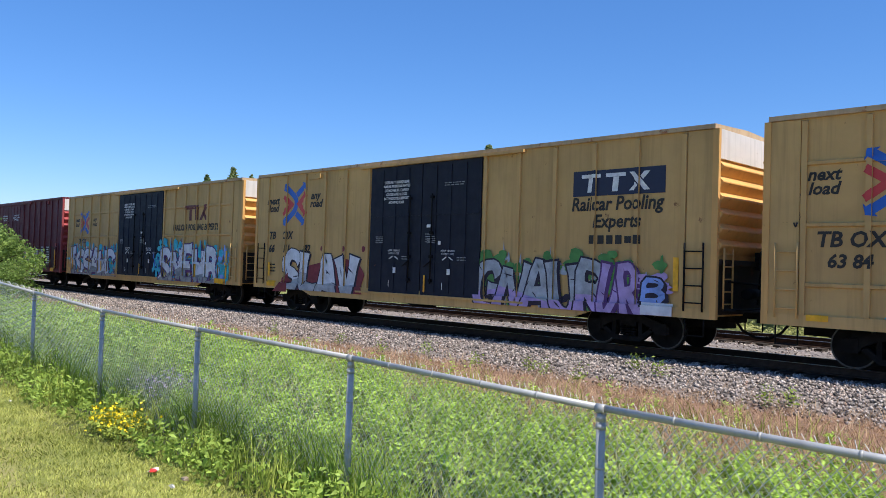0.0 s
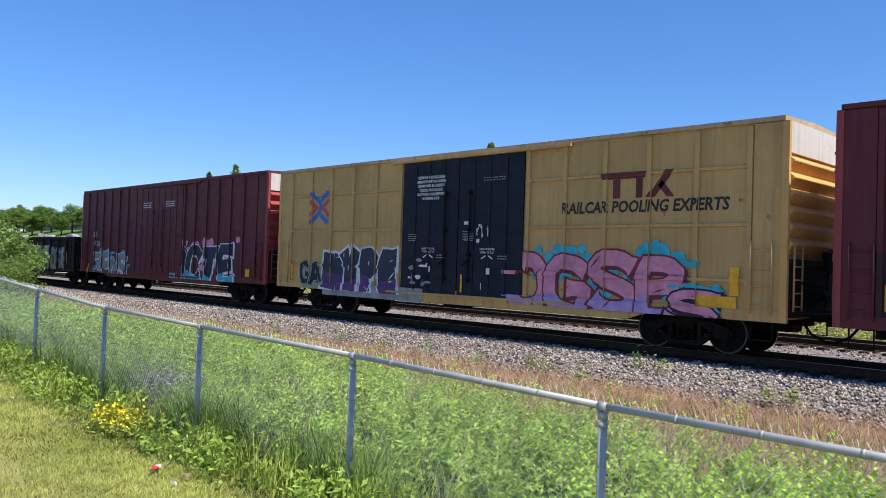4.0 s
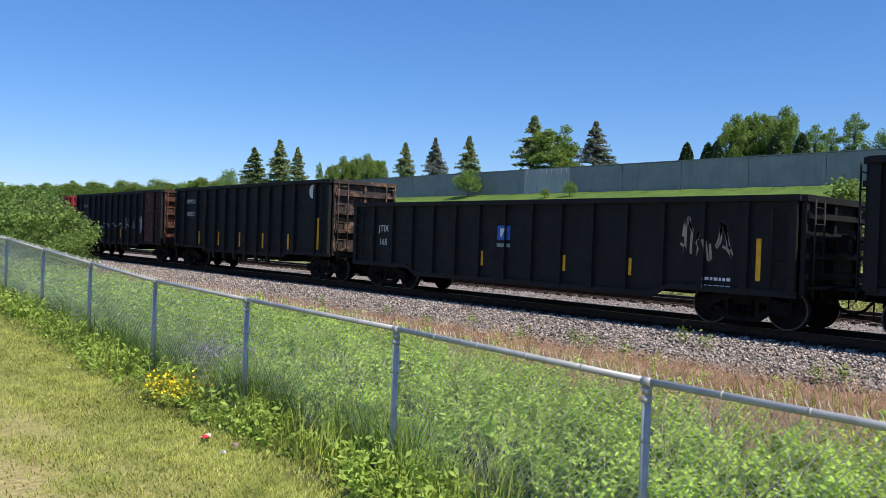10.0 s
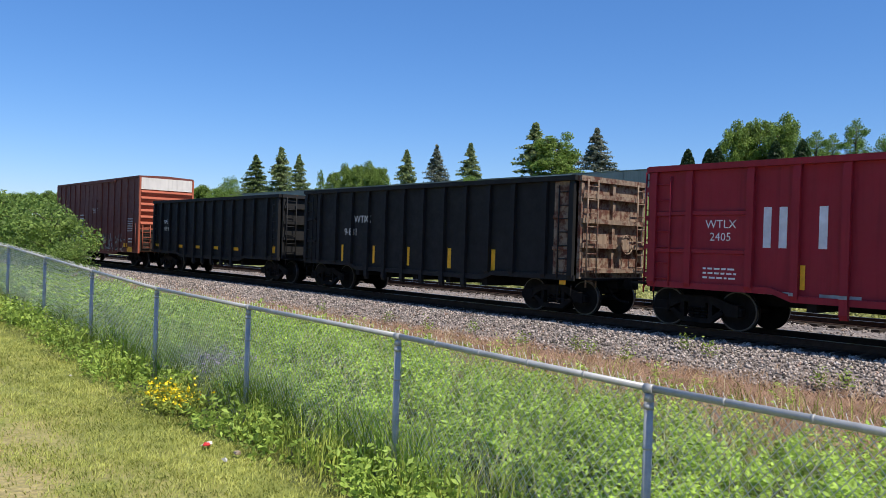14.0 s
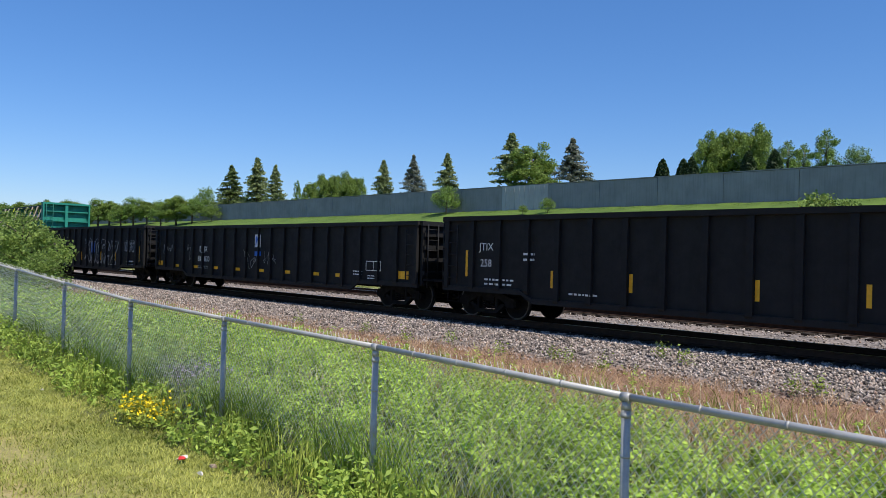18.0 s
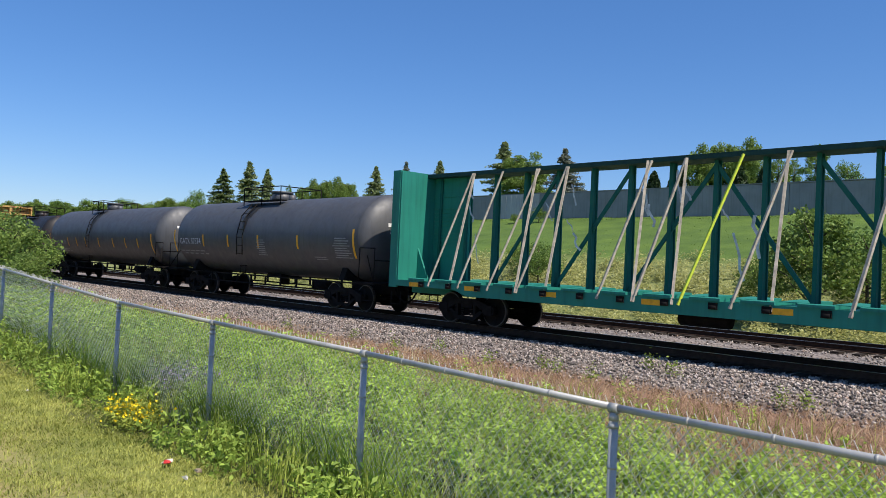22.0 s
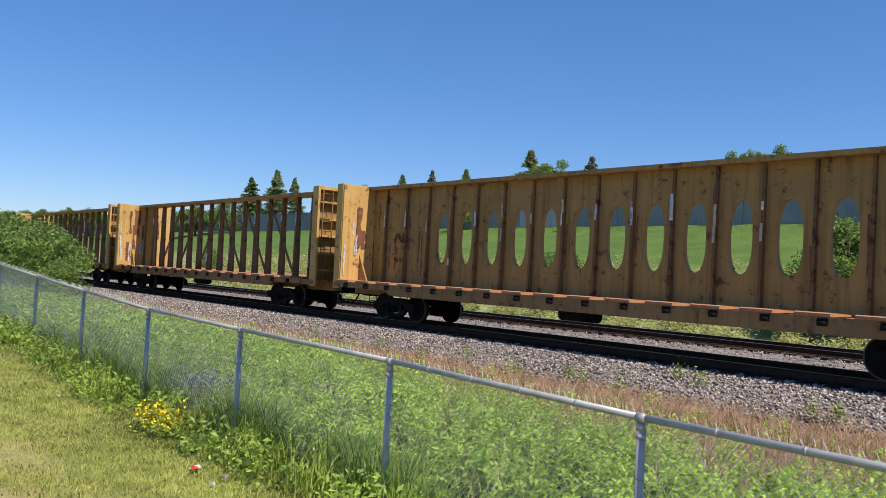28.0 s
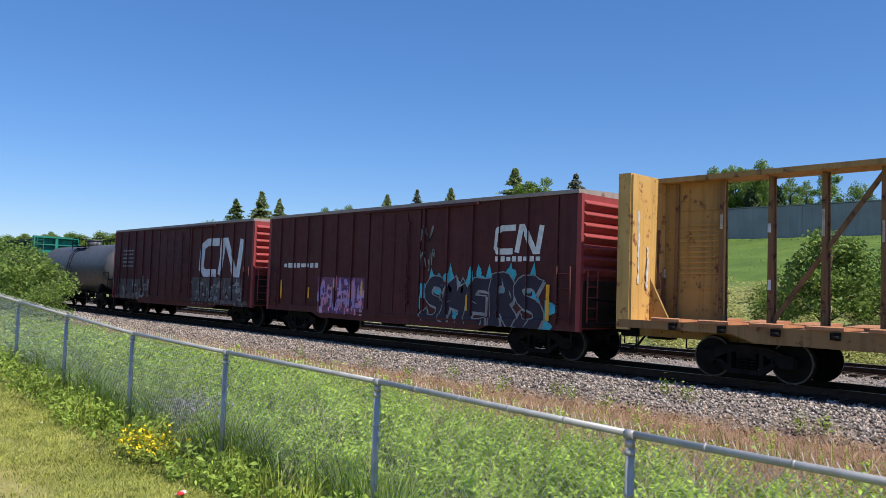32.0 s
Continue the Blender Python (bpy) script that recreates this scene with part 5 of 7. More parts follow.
def centerbeam(front, rear, top, label, mat, end_mat, opera=False, straps=False, panel_end=1, seed=0):
    """A lumber flat wagon: deck, bulkheads at both ends, a truss along the middle."""
    car, L = new_car("centerbeam_flatcar", label, "flatcar", front, rear)
    h, y = L / 2, HALF - .05
    dk = G()
    dk.box(-h, h, -.55, .55, .78, 1.14)
    dk.part("centre_sill", mat, car)
    for s in (-1, 1):
        e = G()
        e.prism([(-h, 1.0), (-h + 2.9, 1.0), (-h + 3.4, .84), (h - 3.4, .84), (h - 2.9, 1.0), (h, 1.0), (h, 1.19), (-h, 1.19)], *sorted((s * y, s * (y - .09))))
        e.part("side_sill", SILL if mat is BEAM else mat, car)
    f = G()
    f.box(-h, h, -y + .09, y - .09, 1.141, 1.17)
    f.part("deck", DECK if mat is BEAM else mat, car)
    n = 18 if opera else int(L / 1.24)
    sp = 1.173 if opera else 1.177
    rsr = shared("riser" + mat.name, lambda: G().prism_x([(-y - .05, 1.191), (-.36, 1.191), (-.36, 1.23), (-y + .02, 1.275), (-y - .05, 1.255)], -.36, .36).mesh("riser", DECK if mat is BEAM else mat))
    wn = shared("winch", lambda: G().tube((-.08, 0, 0), (.08, 0, 0), .05, 8).box(-.1, .1, -.02, .02, -.05, .10).mesh("winch", STEEL_DARK))
    xs = [(-h + .002 if opera else -h + .72) + sp * i for i in range(n + 1)]
    rng = random.Random(seed)
    for i, x in enumerate(xs[:-1]):
        for a in (0, 180):
            put("riser", rsr, car, at=pose(x + sp / 2, 0, 0, 0, 0, a))
            put("winch", wn, car, at=pose(x + sp / 2 + .2, -y - .03 if a == 0 else y + .03, 1.06))
    # middle truss
    tc = G()
    tc.prism_x([(-.40, top - .14), (.40, top - .14), (.40, top - .02), (.2, top), (-.2, top), (-.40, top - .02)], -h + .1, h - .1)
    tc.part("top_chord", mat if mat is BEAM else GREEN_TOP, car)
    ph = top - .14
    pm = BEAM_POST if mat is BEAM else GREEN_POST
    post = shared(("cpost", mat.name, round(top, 2)), lambda: G().prism_x([(-.15, 1.171), (-.115, 1.171), (-.065, ph), (-.10, ph)], -.048, .048).prism_x([(.115, 1.171), (.15, 1.171), (.10, ph), (.065, ph)], -.048, .048).prism_x([(-.112, 1.171), (.112, 1.171), (.062, ph), (-.062, ph)], -.012, .012).mesh("post", pm))
    for x in xs:
        if not opera:
            put("post", post, car, at=pose(x, 0, 0))
    if not opera:
        # each diagonal reaches over two bays, leaning towards mid-length
        c = n // 2
        for k in range(2, c - 1, 2):
            for lo, hi in ((c - k, c - k + 2), (c + k, c + k - 2)):
                g = G()
                g.bar((xs[lo], -.05, 1.2), (xs[hi], -.05, ph - .1), .05, .10)
                g.part("diagonal", pm, car)
        for s in (-1, 1):
            for k in range(panel_end):
                a, b = sorted((s * (h - .3), s * (h - .75 - sp * (k + 1))))
                g = G()
                g.box(a, b, -.05, .05, 1.171, ph)
                panel = g.part("web_panel", mat, car)
                for z in [2.0, 3.9] + ([2.35 + .13 * q for q in range(10)] if s < 0 else [2.9]):
                    G().box(a + .1, b - .1, -.08, -.051, z - .025, z + .025).part("stiffener", mat, panel)
    else:
        for i in range(n):
            a, b = xs[i], xs[i + 1]
            solid = i < 3 or i > 14
            g = G()
            if solid:
                g.box(a, b, -.09, .09, 1.171, ph)
            else:
                cx, cz, rx, rz, m = (a + b) / 2, 2.85, .31, .87, 24
                ring = [(cx + rx * math.copysign(abs(math.cos(q)) ** .8, math.cos(q)), cz + rz * math.copysign(abs(math.sin(q)) ** .8, math.sin(q))) for q in (math.tau * k / m for k in range(m))]
                def edge(px, pz):
                    dx, dz = px - cx, pz - cz
                    s = min(((b - a) / 2) / max(abs(dx), 1e-6), (ph - cz if dz > 0 else cz - 1.171) / max(abs(dz), 1e-6))
                    return cx + dx * s, cz + dz * s
                outer = [edge(px, pz) for px, pz in ring]
                corners = [(b, ph), (a, ph), (a, 1.171), (b, 1.171)]
                # snap the outer points nearest to the corners
                for c in corners:
                    k = min(range(m), key=lambda q: (outer[q][0] - c[0]) ** 2 + (outer[q][1] - c[1]) ** 2)
                    outer[k] = c
                v, fc = [], []
                for yy in (-.09, .09):
                    v += [(p, yy, q) for p, q in ring] + [(p, yy, q) for p, q in outer]
                for k in range(m):
                    q = (k + 1) % m
                    fc += [(k, q, m + q, m + k), (2 * m + q, 2 * m + k, 3 * m + k, 3 * m + q), (q, k, 2 * m + k, 2 * m + q)]
                g.add(v, fc)
            panel = g.part("web_panel", mat, car, "" if solid else "web panel with an oval opening")
            if solid:
                for z in (2.2, 3.1):
                    G().box(a + .04, b - .04, -.12, -.091, z - .03, z + .03).part("stiffener", mat, panel)
            for q in range(3 if solid else 1):
                # rust run down from the top edge
                px, pz, l = rng.uniform(a + .06, b - .1) if solid else rng.choice((a + .09, b - .09)), rng.uniform(2.4, 4.2), rng.uniform(.5, 1.4)
                g = G()
                for quad in ribbon([(px + rng.uniform(-.02, .02), pz - l * j / 3) for j in range(4)], rng.uniform(.03, .09)):
                    g.prism(quad, -.0955 - .002 * q, -.0925)
                g.part("rust_stain", STAIN, panel)
            r = G()
            r.prism_x([(-.27, 1.171), (-.088, 1.171), (-.088, ph), (-.16, ph)], a - .035, a + .035)
            r.prism_x([(.088, 1.171), (.27, 1.171), (.16, ph), (.088, ph)], a - .035, a + .035)
            r.part("rib", pm, car)
    # bulkheads
    for s in (-1, 1):
        e = G()
        e.box(*sorted((s * (h - .30), s * (h - .36))), -y + .02, y - .02, 1.171, top - .04)
        # sunlit colour on the rear bulkhead, darker body colour on the shaded front
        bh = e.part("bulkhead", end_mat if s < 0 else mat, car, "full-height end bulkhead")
        fr = G()
        for sy in (-1, 1):
            fr.box(*sorted((s * (h - .297), s * (h + .047))), sy * (y - .05) - .047, sy * (y - .05) + .047, .95, top - .121)
        fr.box(*sorted((s * (h - .30), s * (h + .05))), -y, y, top - .12, top + .002)
        fr.box(*sorted((s * (h - .295), s * (h + .02))), -.09, .09, 1.172, top - .121)
        for k in range(5):
            z = 1.55 + k * (top - 2.0) / 4.2
            fr.box(*sorted((s * (h - .29), s * (h - .08))), -y + .1, y - .1, z - .04, z + .04)
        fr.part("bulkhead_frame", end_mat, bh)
        ladder(car, s * (h + .08), -y + .42, 1.1, top - .1, .42, "y", pm, 10)
        for sy in (-1, 1):
            steps(car, s * (h - .3), sy * y, STEEL_DARK)
        if s < 0 and mat is BEAM:
            # torn packing film left on the sunny face
            for q in range(14):
                rust = q % 2 == 0
                yy, zz = rng.uniform(-1.35, .7), rng.uniform(1.25, 3.1)
                if not rust and q % 3:
                    yy = rng.choice((-1.40, -1.28, -.9)) + rng.uniform(-.03, .03)
                w, hh = (rng.uniform(.12, .38), rng.uniform(.6, 1.6)) if rust else (rng.uniform(.04, .10), rng.uniform(.3, 1.2))
                n, x0 = 7, -h + .363 + .003 * q
                edge = [(yy + rng.uniform(-.02, .02), zz + hh * i / n) for i in range(n + 1)] + [(yy + w * rng.uniform(.5, 1.1), zz + hh * i / n) for i in range(n, -1, -1)]
                fl = G()
                fl.prism_x([(a, min(b, top - .2)) for a, b in edge], x0, x0 + .003)
                fl.part("rust_stain" if rust else "film_scrap", STAIN if rust else FILM, bh)
        gs = G()
        gs.prism([(s * (h - .36), 1.19), (s * (h - .9), 1.19), (s * (h - .36), 2.2)], -.7, -.64)
        gs.part("gusset", mat, car)
    if straps:
        for i, x in enumerate(xs[1:-1]):
            if i % 5 == 4:
                continue
            g = G()
            xo = x + .35 + rng.uniform(-.08, .08)
            g.bar((xo + .32 + rng.uniform(-.12, .12), -.43, top - .1), (xo - .38 + rng.uniform(-.1, .1), -y - .02, 1.05), .07, .05)
            g.part("strap", STRAP_YELLOW if i == 7 else STRAP, car, "tie-down strap slung from the top chord")
            if i % 3 != 1:
                g = G()
                g.bar((xo + .30, -.44, top - .1), (xo + .55 + rng.uniform(-.1, .2), -y - .02, 1.05), .06, .04)
                g.part("strap", STRAP, car)
    else:
        for i, x in enumerate(xs[1:-1]):
            for q in range(rng.choice((0, 1, 1, 2, 2))):
                g = G()
                z, hh, yo = (rng.uniform(3.0, 3.6) if rng.random() < .7 else rng.uniform(1.6, 2.8)), rng.uniform(.2, .55), (.11 if opera else 0)
                g.prism_x([(-.166 - yo + .015 * (z - 1.2), z), (-.15 - yo + .015 * (z - 1.2), z), (-.13 - yo, z + hh), (-.156 - yo + .015 * (z - .75), z + hh)], x - rng.uniform(.02, .055), x + rng.uniform(.01, .055))
                g.part("film_scrap", FILM if rng.random() < .6 else STRAP, car)
    if straps:
        # shreds of packing film caught on the truss
        for k in range(26):
            x, z, l = rng.uniform(-h + 1.2, h - 1), rng.uniform(2.2, 4.4), rng.uniform(.3, 1.1)
            pts = [(x + rng.uniform(-.06, .06) + .05 * i, z - l * i / 4) for i in range(5)]
            g = G()
            for q in ribbon(pts, rng.uniform(.03, .09)):
                g.prism(q, -.20, -.196)
            g.part("film_scrap", FILM, car)
    for x in [-h + 3.6 + k * 1.6 for k in range(int((L - 7) / 1.6) + 1)]:
        G().box(x - .06, x + .06, -y + .1, y - .1, .86, 1.13).part("cross_bearer", STEEL_DARK, car)
    G().tube((-1, -.8, .75), (.2, -.8, .75), .19, 10).part("air_tank", STEEL_DARK, car)
    add_couplers(car, L)
    add_trucks(car, L, 3.0)
    side = Side(car, -y)
    side.L = L
    return side


# ---------------------------------------------------------------- wagon by wagon, from the head of the train back
def house_cross(s, x, z, k):
    """Emblem of bent arrows, back to back, as plain blue and red bands."""
    k *= 1.72

    def bands(lines, thick, mat, label):
        for l in lines:
            s.strokes([[(a / 2 + .5, b / 2 + .5) for a, b in l]], x, z, k, k, thick * k, mat, "emblem", label)

    bands([[(-.80, .88), (-.06, .40), (.10, .22), (.14, 0), (.06, -.22), (-.12, -.42), (-.84, -.90)], [(.16, .42), (.84, .88)], [(.12, -.46), (.80, -.90)]], .15, LOGO_BLUE, "bent blue band of the emblem")
    bands([[(-.95, .42), (-.28, -.02), (-.98, -.52)], [(.97, .48), (.36, .0), (.97, -.54)]], .135, LOGO_RED, "dark red band of the emblem")
    for a, b in ((-.80, .88), (-.84, -.90), (.84, .88), (.80, -.90)):
        u, v = Vector((a, b)).normalized() * .5, Vector((-b, a)).normalized() * .5
        c = Vector((a, b)) * .5
        tri = [c + u * .16, c + v * .30 - u * .05, c - v * .30 - u * .05]
        s.shape([[(q.x * k, q.y * k) for q in tri]], x, z, LOGO_BLUE, "emblem")


def buff(s, a, b, rng):
    """Dark paint rolled over old tags along the foot of the side."""
    n = max(3, int((b - a) / .8))
    top = [(a + (b - a) * i / n, 2.28 + rng.uniform(-.12, .12) - 1.6) for i in range(n + 1)]
    s.shape([[(a, -.55), (b, -.55)] + top[::-1]], 0, 1.6, BUFF, "overpaint", "dark paint rolled over old graffiti")


def tape(s, rows, mat=YELLOW_TAPE):
    for x, z, w, h in rows:
        for a, b in s.ribs:
            # keep clear of the ribs
            if x + w / 2 > a and x - w / 2 < b and w < .6:
                x = a - w / 2 - .015 if x < (a + b) / 2 else b + w / 2 + .015
        s.rect(x, z, w, h, mat, "reflector", "yellow reflective strip")


def door_print(s, rng, y=2.0):
    d = s.door
    for k, w in enumerate(("CERRAR Y BLOQUEAR", "AMBAS PUERTAS ANTES", "DE MOVER EL CARRO", "CLOSE AND LOCK", "BOTH DOORS BEFORE", "MOVING CAR")):
        d.text(w, -1.15, 4.32 - .125 * k, .115, WHITE, offset=.003)
    d.bars(1.35, 4.15, .8, .13, 2, GR_GREY, rng)
    for x in (-1.15, 1.2):
        d.bars(x - .75, 2.55, .35, .24, 4, GR_GREY, rng)
        d.bars(x + .5, 2.0, .35, .14, 2, GR_GREY, rng)
        d.text("ABRIR CERRAR", x - .05, 2.22, .085, WHITE)
        d.text("OPEN CLOSE", x - .05, 2.13, .085, WHITE)
        d.shape([[(-.22, -.03), (-.06, .06), (-.04, .03), (-.2, -.06)], [(.22, -.03), (.06, .06), (.04, .03), (.2, -.06)]], x - .05, 2.0, WHITE)
        d.rect(x, 1.62, .13, .17, WHITE)
        d.rect(x - .25, 1.2, .025, .2, WHITE)
    d.bars(.35, 2.6, .3, .3, 4, GR_GREY, rng)
    d.rect(.35, 2.95, .2, .09, WHITE)
    d.rect(.8, 2.45, .11, .11, WHITE)
    d.rect(.2, 1.25, .07, .5, YELLOW_TAPE)


def train_head():
    rng = random.Random(11)
    # 0: yellow boxcar, mostly gone past
    s = boxcar(11.5, -6.85, 5.02, "yellow boxcar with waffle side panels and graffiti", YELLOW, YELLOW_END, NAVY, waffle=True)
    house_cross(s, -6.75, 3.6, .72)
    s.text("next", -8.1, 3.78, .34, INK, slant=.25, offset=.01)
    s.text("load", -8.1, 3.5, .34, INK, slant=.25, offset=.01)
    s.text("TB OX", -7.6, 2.5, .42, INK, offset=.012, slant=.15)
    s.text("63 84", -7.6, 2.08, .36, INK, offset=.012, slant=.15)
    s.rect(-5.9, 1.7, 2.0, 1.55, GR_WHITE, "graffiti", "white ground of the graffiti")
    s.smears(-6.1, 1.6, 1.6, 1.3, [GR_WHITE, GR_TEAL, LOGO_DARK], rng, 14)
    s.graffiti("NS", -5.7, 1.5, 1.7, 1.2, LOGO_DARK, GR_TEAL, None, rng, rim=.05)
    s.rect(-8.15, .98, .42, .12, YELLOW_TAPE)
    s.scrawl(-8.75, 3.1, .5, .8, INK, rng, 4)
    # 1: yellow boxcar with dark doors
    s = boxcar(-8.0, -26.31, 5.02, "mustard yellow boxcar with dark blue doors and graffiti", YELLOW, YELLOW_END, NAVY, spacing=1.3, bracket=-5.22, rungs=STEEL_DARK)
    house_cross(s, -6.74, 3.85, .85)
    for w, x, z in (("next", -8.1, 4.0), ("load", -8.1, 3.72), ("any", -5.5, 4.1), ("road", -5.45, 3.82)):
        s.text(w, x, z, .36, INK, 1.05, offset=.014, slant=.25)
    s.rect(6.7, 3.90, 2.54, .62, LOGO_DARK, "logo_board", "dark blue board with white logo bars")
    s.shape([[(-.28, .22), (-.12, .22), (.28, -.22), (.12, -.22)], [(.28, .22), (.09, .03), (.02, .11), (.12, .22)], [(-.28, -.22), (-.09, -.03), (-.02, -.11), (-.12, -.22)]], 7.3, 3.90, WHITE, "logo_bar")
    for x, w in ((5.95, .55), (6.65, .55)):
        s.shape([[(-w / 2, .13), (w / 2, .13), (w / 2, .22), (-w / 2, .22)], [(-.10, -.22), (.06, -.22), (.10, .128), (-.06, .128)]], x, 3.90, WHITE, "logo_bar")
    s.text("Railcar Pooling", 6.65, 3.38, .46, INK, .92, offset=.012, slant=.15)
    s.text("Experts", 6.7, 2.96, .44, INK, .95, offset=.012, slant=.15)
    s.glyphs(6, 6.68, 2.53, 1.5, .26, INK, rng)
    for w, x, z in (("TB", -8.12, 2.72), ("OX", -7.12, 2.72), ("66", -8.15, 2.24), ("11", -7.15, 2.24), ("82", -5.9, 2.24)):
        s.text(w, x, z, .38, INK, 1.0, offset=.014, slant=.2)
    s.bars(-8.05, 1.55, .42, .36, 3, INK, rng)
    s.bars(-7.0, 1.52, .36, .16, 2, INK, rng)
    s.rect(-8.05, .98, .55, .2, YELLOW_TAPE)
    for x in (-5.0, -3.75, -2.75):
        s.shape([[(.09 * math.cos(math.tau * k / 9), .1 * math.sin(math.tau * k / 9)) for k in range(9)]], x, 2.26, GR_RED, "graffiti", "dark red dot of the graffiti")
    s.shape([[(-2.6, -.72), (2.1, -.75), (2.45, -.62), (2.35, -.3), (2.5, .05), (2.3, .3), (2.1, .45), (1.2, .6), (-1.1, .2), (-2.1, -.3)]], -5.15, 1.38, GR_RED, "graffiti", "dark red shadow of the graffiti")
    s.graffiti("SLAV", -5.2, 1.38, 4.3, 1.62, GR_WHITE, GR_BLACK, None, rng, GR_SILVER, over=1.16, wild=.12, thick=.36, rim=.035)
    s.shape([[(-.5, -.5), (.4, -.5), (.4, .2)]], -7.4, 1.2, GR_RED)
    s.smears(5.2, 1.35, 5.6, 1.4, [GR_GREEN, GR_LILAC, GR_BLACK, GR_SILVER], rng, 40)
    s.graffiti("GNAUR", 4.4, 1.30, 4.2, 1.45, GR_SILVER, GR_BLACK, GR_GREEN, rng, GR_LILAC, over=1.25)
    s.graffiti("UR", 6.85, 1.35, 1.1, 1.3, GR_LILAC, GR_PURPLE, GR_GREEN, rng)
    s.graffiti("B", 7.75, 1.35, .6, .6, GR_BLUE, GR_BLACK, GR_LILAC, rng)
    s.rect(7.85, .95, .8, .28, GR_WHITE)
    tape(s, [(8.3, 1.75, .13, .75), (-8.2, 1.5, .12, .5)])
    door_print(s, rng)
    # 2: yellow boxcar with big white and turquoise graffiti
    s = boxcar(-27.48, -45.87, 5.02, "yellow boxcar covered with white and turquoise graffiti", YELLOW, YELLOW_END, NAVY, waffle=True)
    house_cross(s, -6.95, 3.55, .68)
    s.text("next", -8.0, 3.70, .30, INK, slant=.25, offset=.01)
    s.text("load", -8.0, 3.44, .30, INK, slant=.25, offset=.01)
    s.text("any", -5.6, 3.70, .30, INK, slant=.25, offset=.01)
    s.text("road", -5.6, 3.44, .30, INK, slant=.25, offset=.01)
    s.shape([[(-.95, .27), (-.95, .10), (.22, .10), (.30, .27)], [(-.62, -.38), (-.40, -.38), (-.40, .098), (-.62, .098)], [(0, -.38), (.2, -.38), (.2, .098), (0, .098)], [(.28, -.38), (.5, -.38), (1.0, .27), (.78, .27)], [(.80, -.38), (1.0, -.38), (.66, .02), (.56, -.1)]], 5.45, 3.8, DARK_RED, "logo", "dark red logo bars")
    s.text("RAILCAR POOLING EXPERTS", 5.42, 3.12, .36, INK, .84, offset=.012, slant=.15)
    s.text("TBOX", -7.2, 2.55, .36, INK, offset=.012, slant=.15)
    s.smears(-5.75, 1.5, 6.2, 1.7, [GR_TEAL, GR_WHITE, GR_PURPLE, GR_SILVER], rng, 40)
    s.graffiti("TSSAWC", -5.8, 1.38, 6.1, 1.6, GR_WHITE, GR_PURPLE, GR_TEAL, rng, GR_GREY, over=1.3)
    s.smears(4.9, 1.45, 5.4, 1.6, [GR_TEAL, GR_WHITE, GR_TEAL, GR_PURPLE], rng, 40)
    s.graffiti("SNEWB", 4.9, 1.42, 5.2, 1.75, GR_WHITE, GR_PURPLE, GR_TEAL, rng, GR_GREY)
    s.smears(8.05, 1.6, .8, 1.2, [GR_TEAL, GR_TEAL, GR_BLUE], rng, 20)
    s.door.smears(2.0, 1.5, .7, .9, [GR_TEAL, GR_TEAL, LOGO_BLUE], rng, 14)
    tape(s, [(8.2, 1.85, .11, .6), (8.2, 1.2, .11, .55), (5.6, 1.3, .12, .55), (-8.4, 1.4, .12, .55), (-4.4, 1.3, .12, .5)])
    s.rect(7.75, .93, .75, .2, YELLOW_TAPE)
    door_print(s, rng)
    # 3: maroon boxcar
    s = boxcar(-47.02, -65.36, 5.08, "dark maroon boxcar with silver graffiti along its foot", MAROON, MAROON_END, None, spacing=1.0, door=(-2.3, 2.4), bracket=6.9)
    s.text("GA CX", -7.45, 2.72, .34, WHITE)
    s.text("144 4", -7.45, 2.36, .34, WHITE)
    buff(s, -8.9, -2.35, rng)
    buff(s, 2.45, 8.95, rng)
    buff(s.door, -2.25, 2.35, rng)
    s.smears(-4.5, 1.25, 4.4, 1.3, [GR_WHITE, GR_LILAC, GR_BLACK, GR_SILVER], rng, 40)
    s.graffiti("RSKANS", -4.5, 1.38, 4.3, 1.25, GR_WHITE, GR_BLACK, None, rng, GR_LILAC, over=1.25)
    s.graffiti("HAi2U", 4.25, 1.42, 3.9, 1.5, GR_SILVER, BUFF, None, rng, over=.98, wild=.06, thick=.27, rim=.02)
    s.bars(6.2, 1.95, .5, .7, 5, WHITE, rng)
    s.bars(7.1, 1.95, .6, .7, 5, WHITE, rng)
    s.bars(7.13, 1.45, .6, .4, 3, WHITE, rng)
    tape(s, [(8.25, 1.55, .11, 1.1), (3.2, 1.4, .1, .5), (6.1, 1.4, .1, .5), (-2.75, 1.4, .1, .5), (-8.3, 1.4, .1, .5)])
    s.rect(8.0, .95, .55, .2, YELLOW_TAPE)
    d = s.door
    for x in (-1.1, 1.25):
        for k, w in enumerate(("CLOSE AND LOCK", "BOTH DOORS BEFORE", "MOVING CAR") if x > 0 else ("CLOSE THIS DOOR", "BEFORE CLOSING", "THIS DOOR")):
            d.text(w, x, 4.22 - .14 * k, .125, WHITE, offset=.003)
        d.rect(x + .2, 1.6, .10, .14, WHITE)
        d.scrawl(x + .3, 1.95, .4, .14, WHITE, rng, 3, .03)
        d.bars(x - .5, 1.4, .16, .16, 3, GR_GREY, rng)
    d.rect(.3, 1.4, .09, .42, YELLOW_TAPE)
    d.bars(.25, 3.0, .14, .3, 3, GR_GREY, rng)
    d.bars(1.7, 2.35, .5, .2, 3, GR_GREY, rng)
    # 4: yellow boxcar
    s = boxcar(-66.42, -84.72, 5.0, "yellow boxcar with black and white and pink graffiti", YELLOW, YELLOW_END, NAVY, waffle=True)
    house_cross(s, -6.8, 3.6, .64)
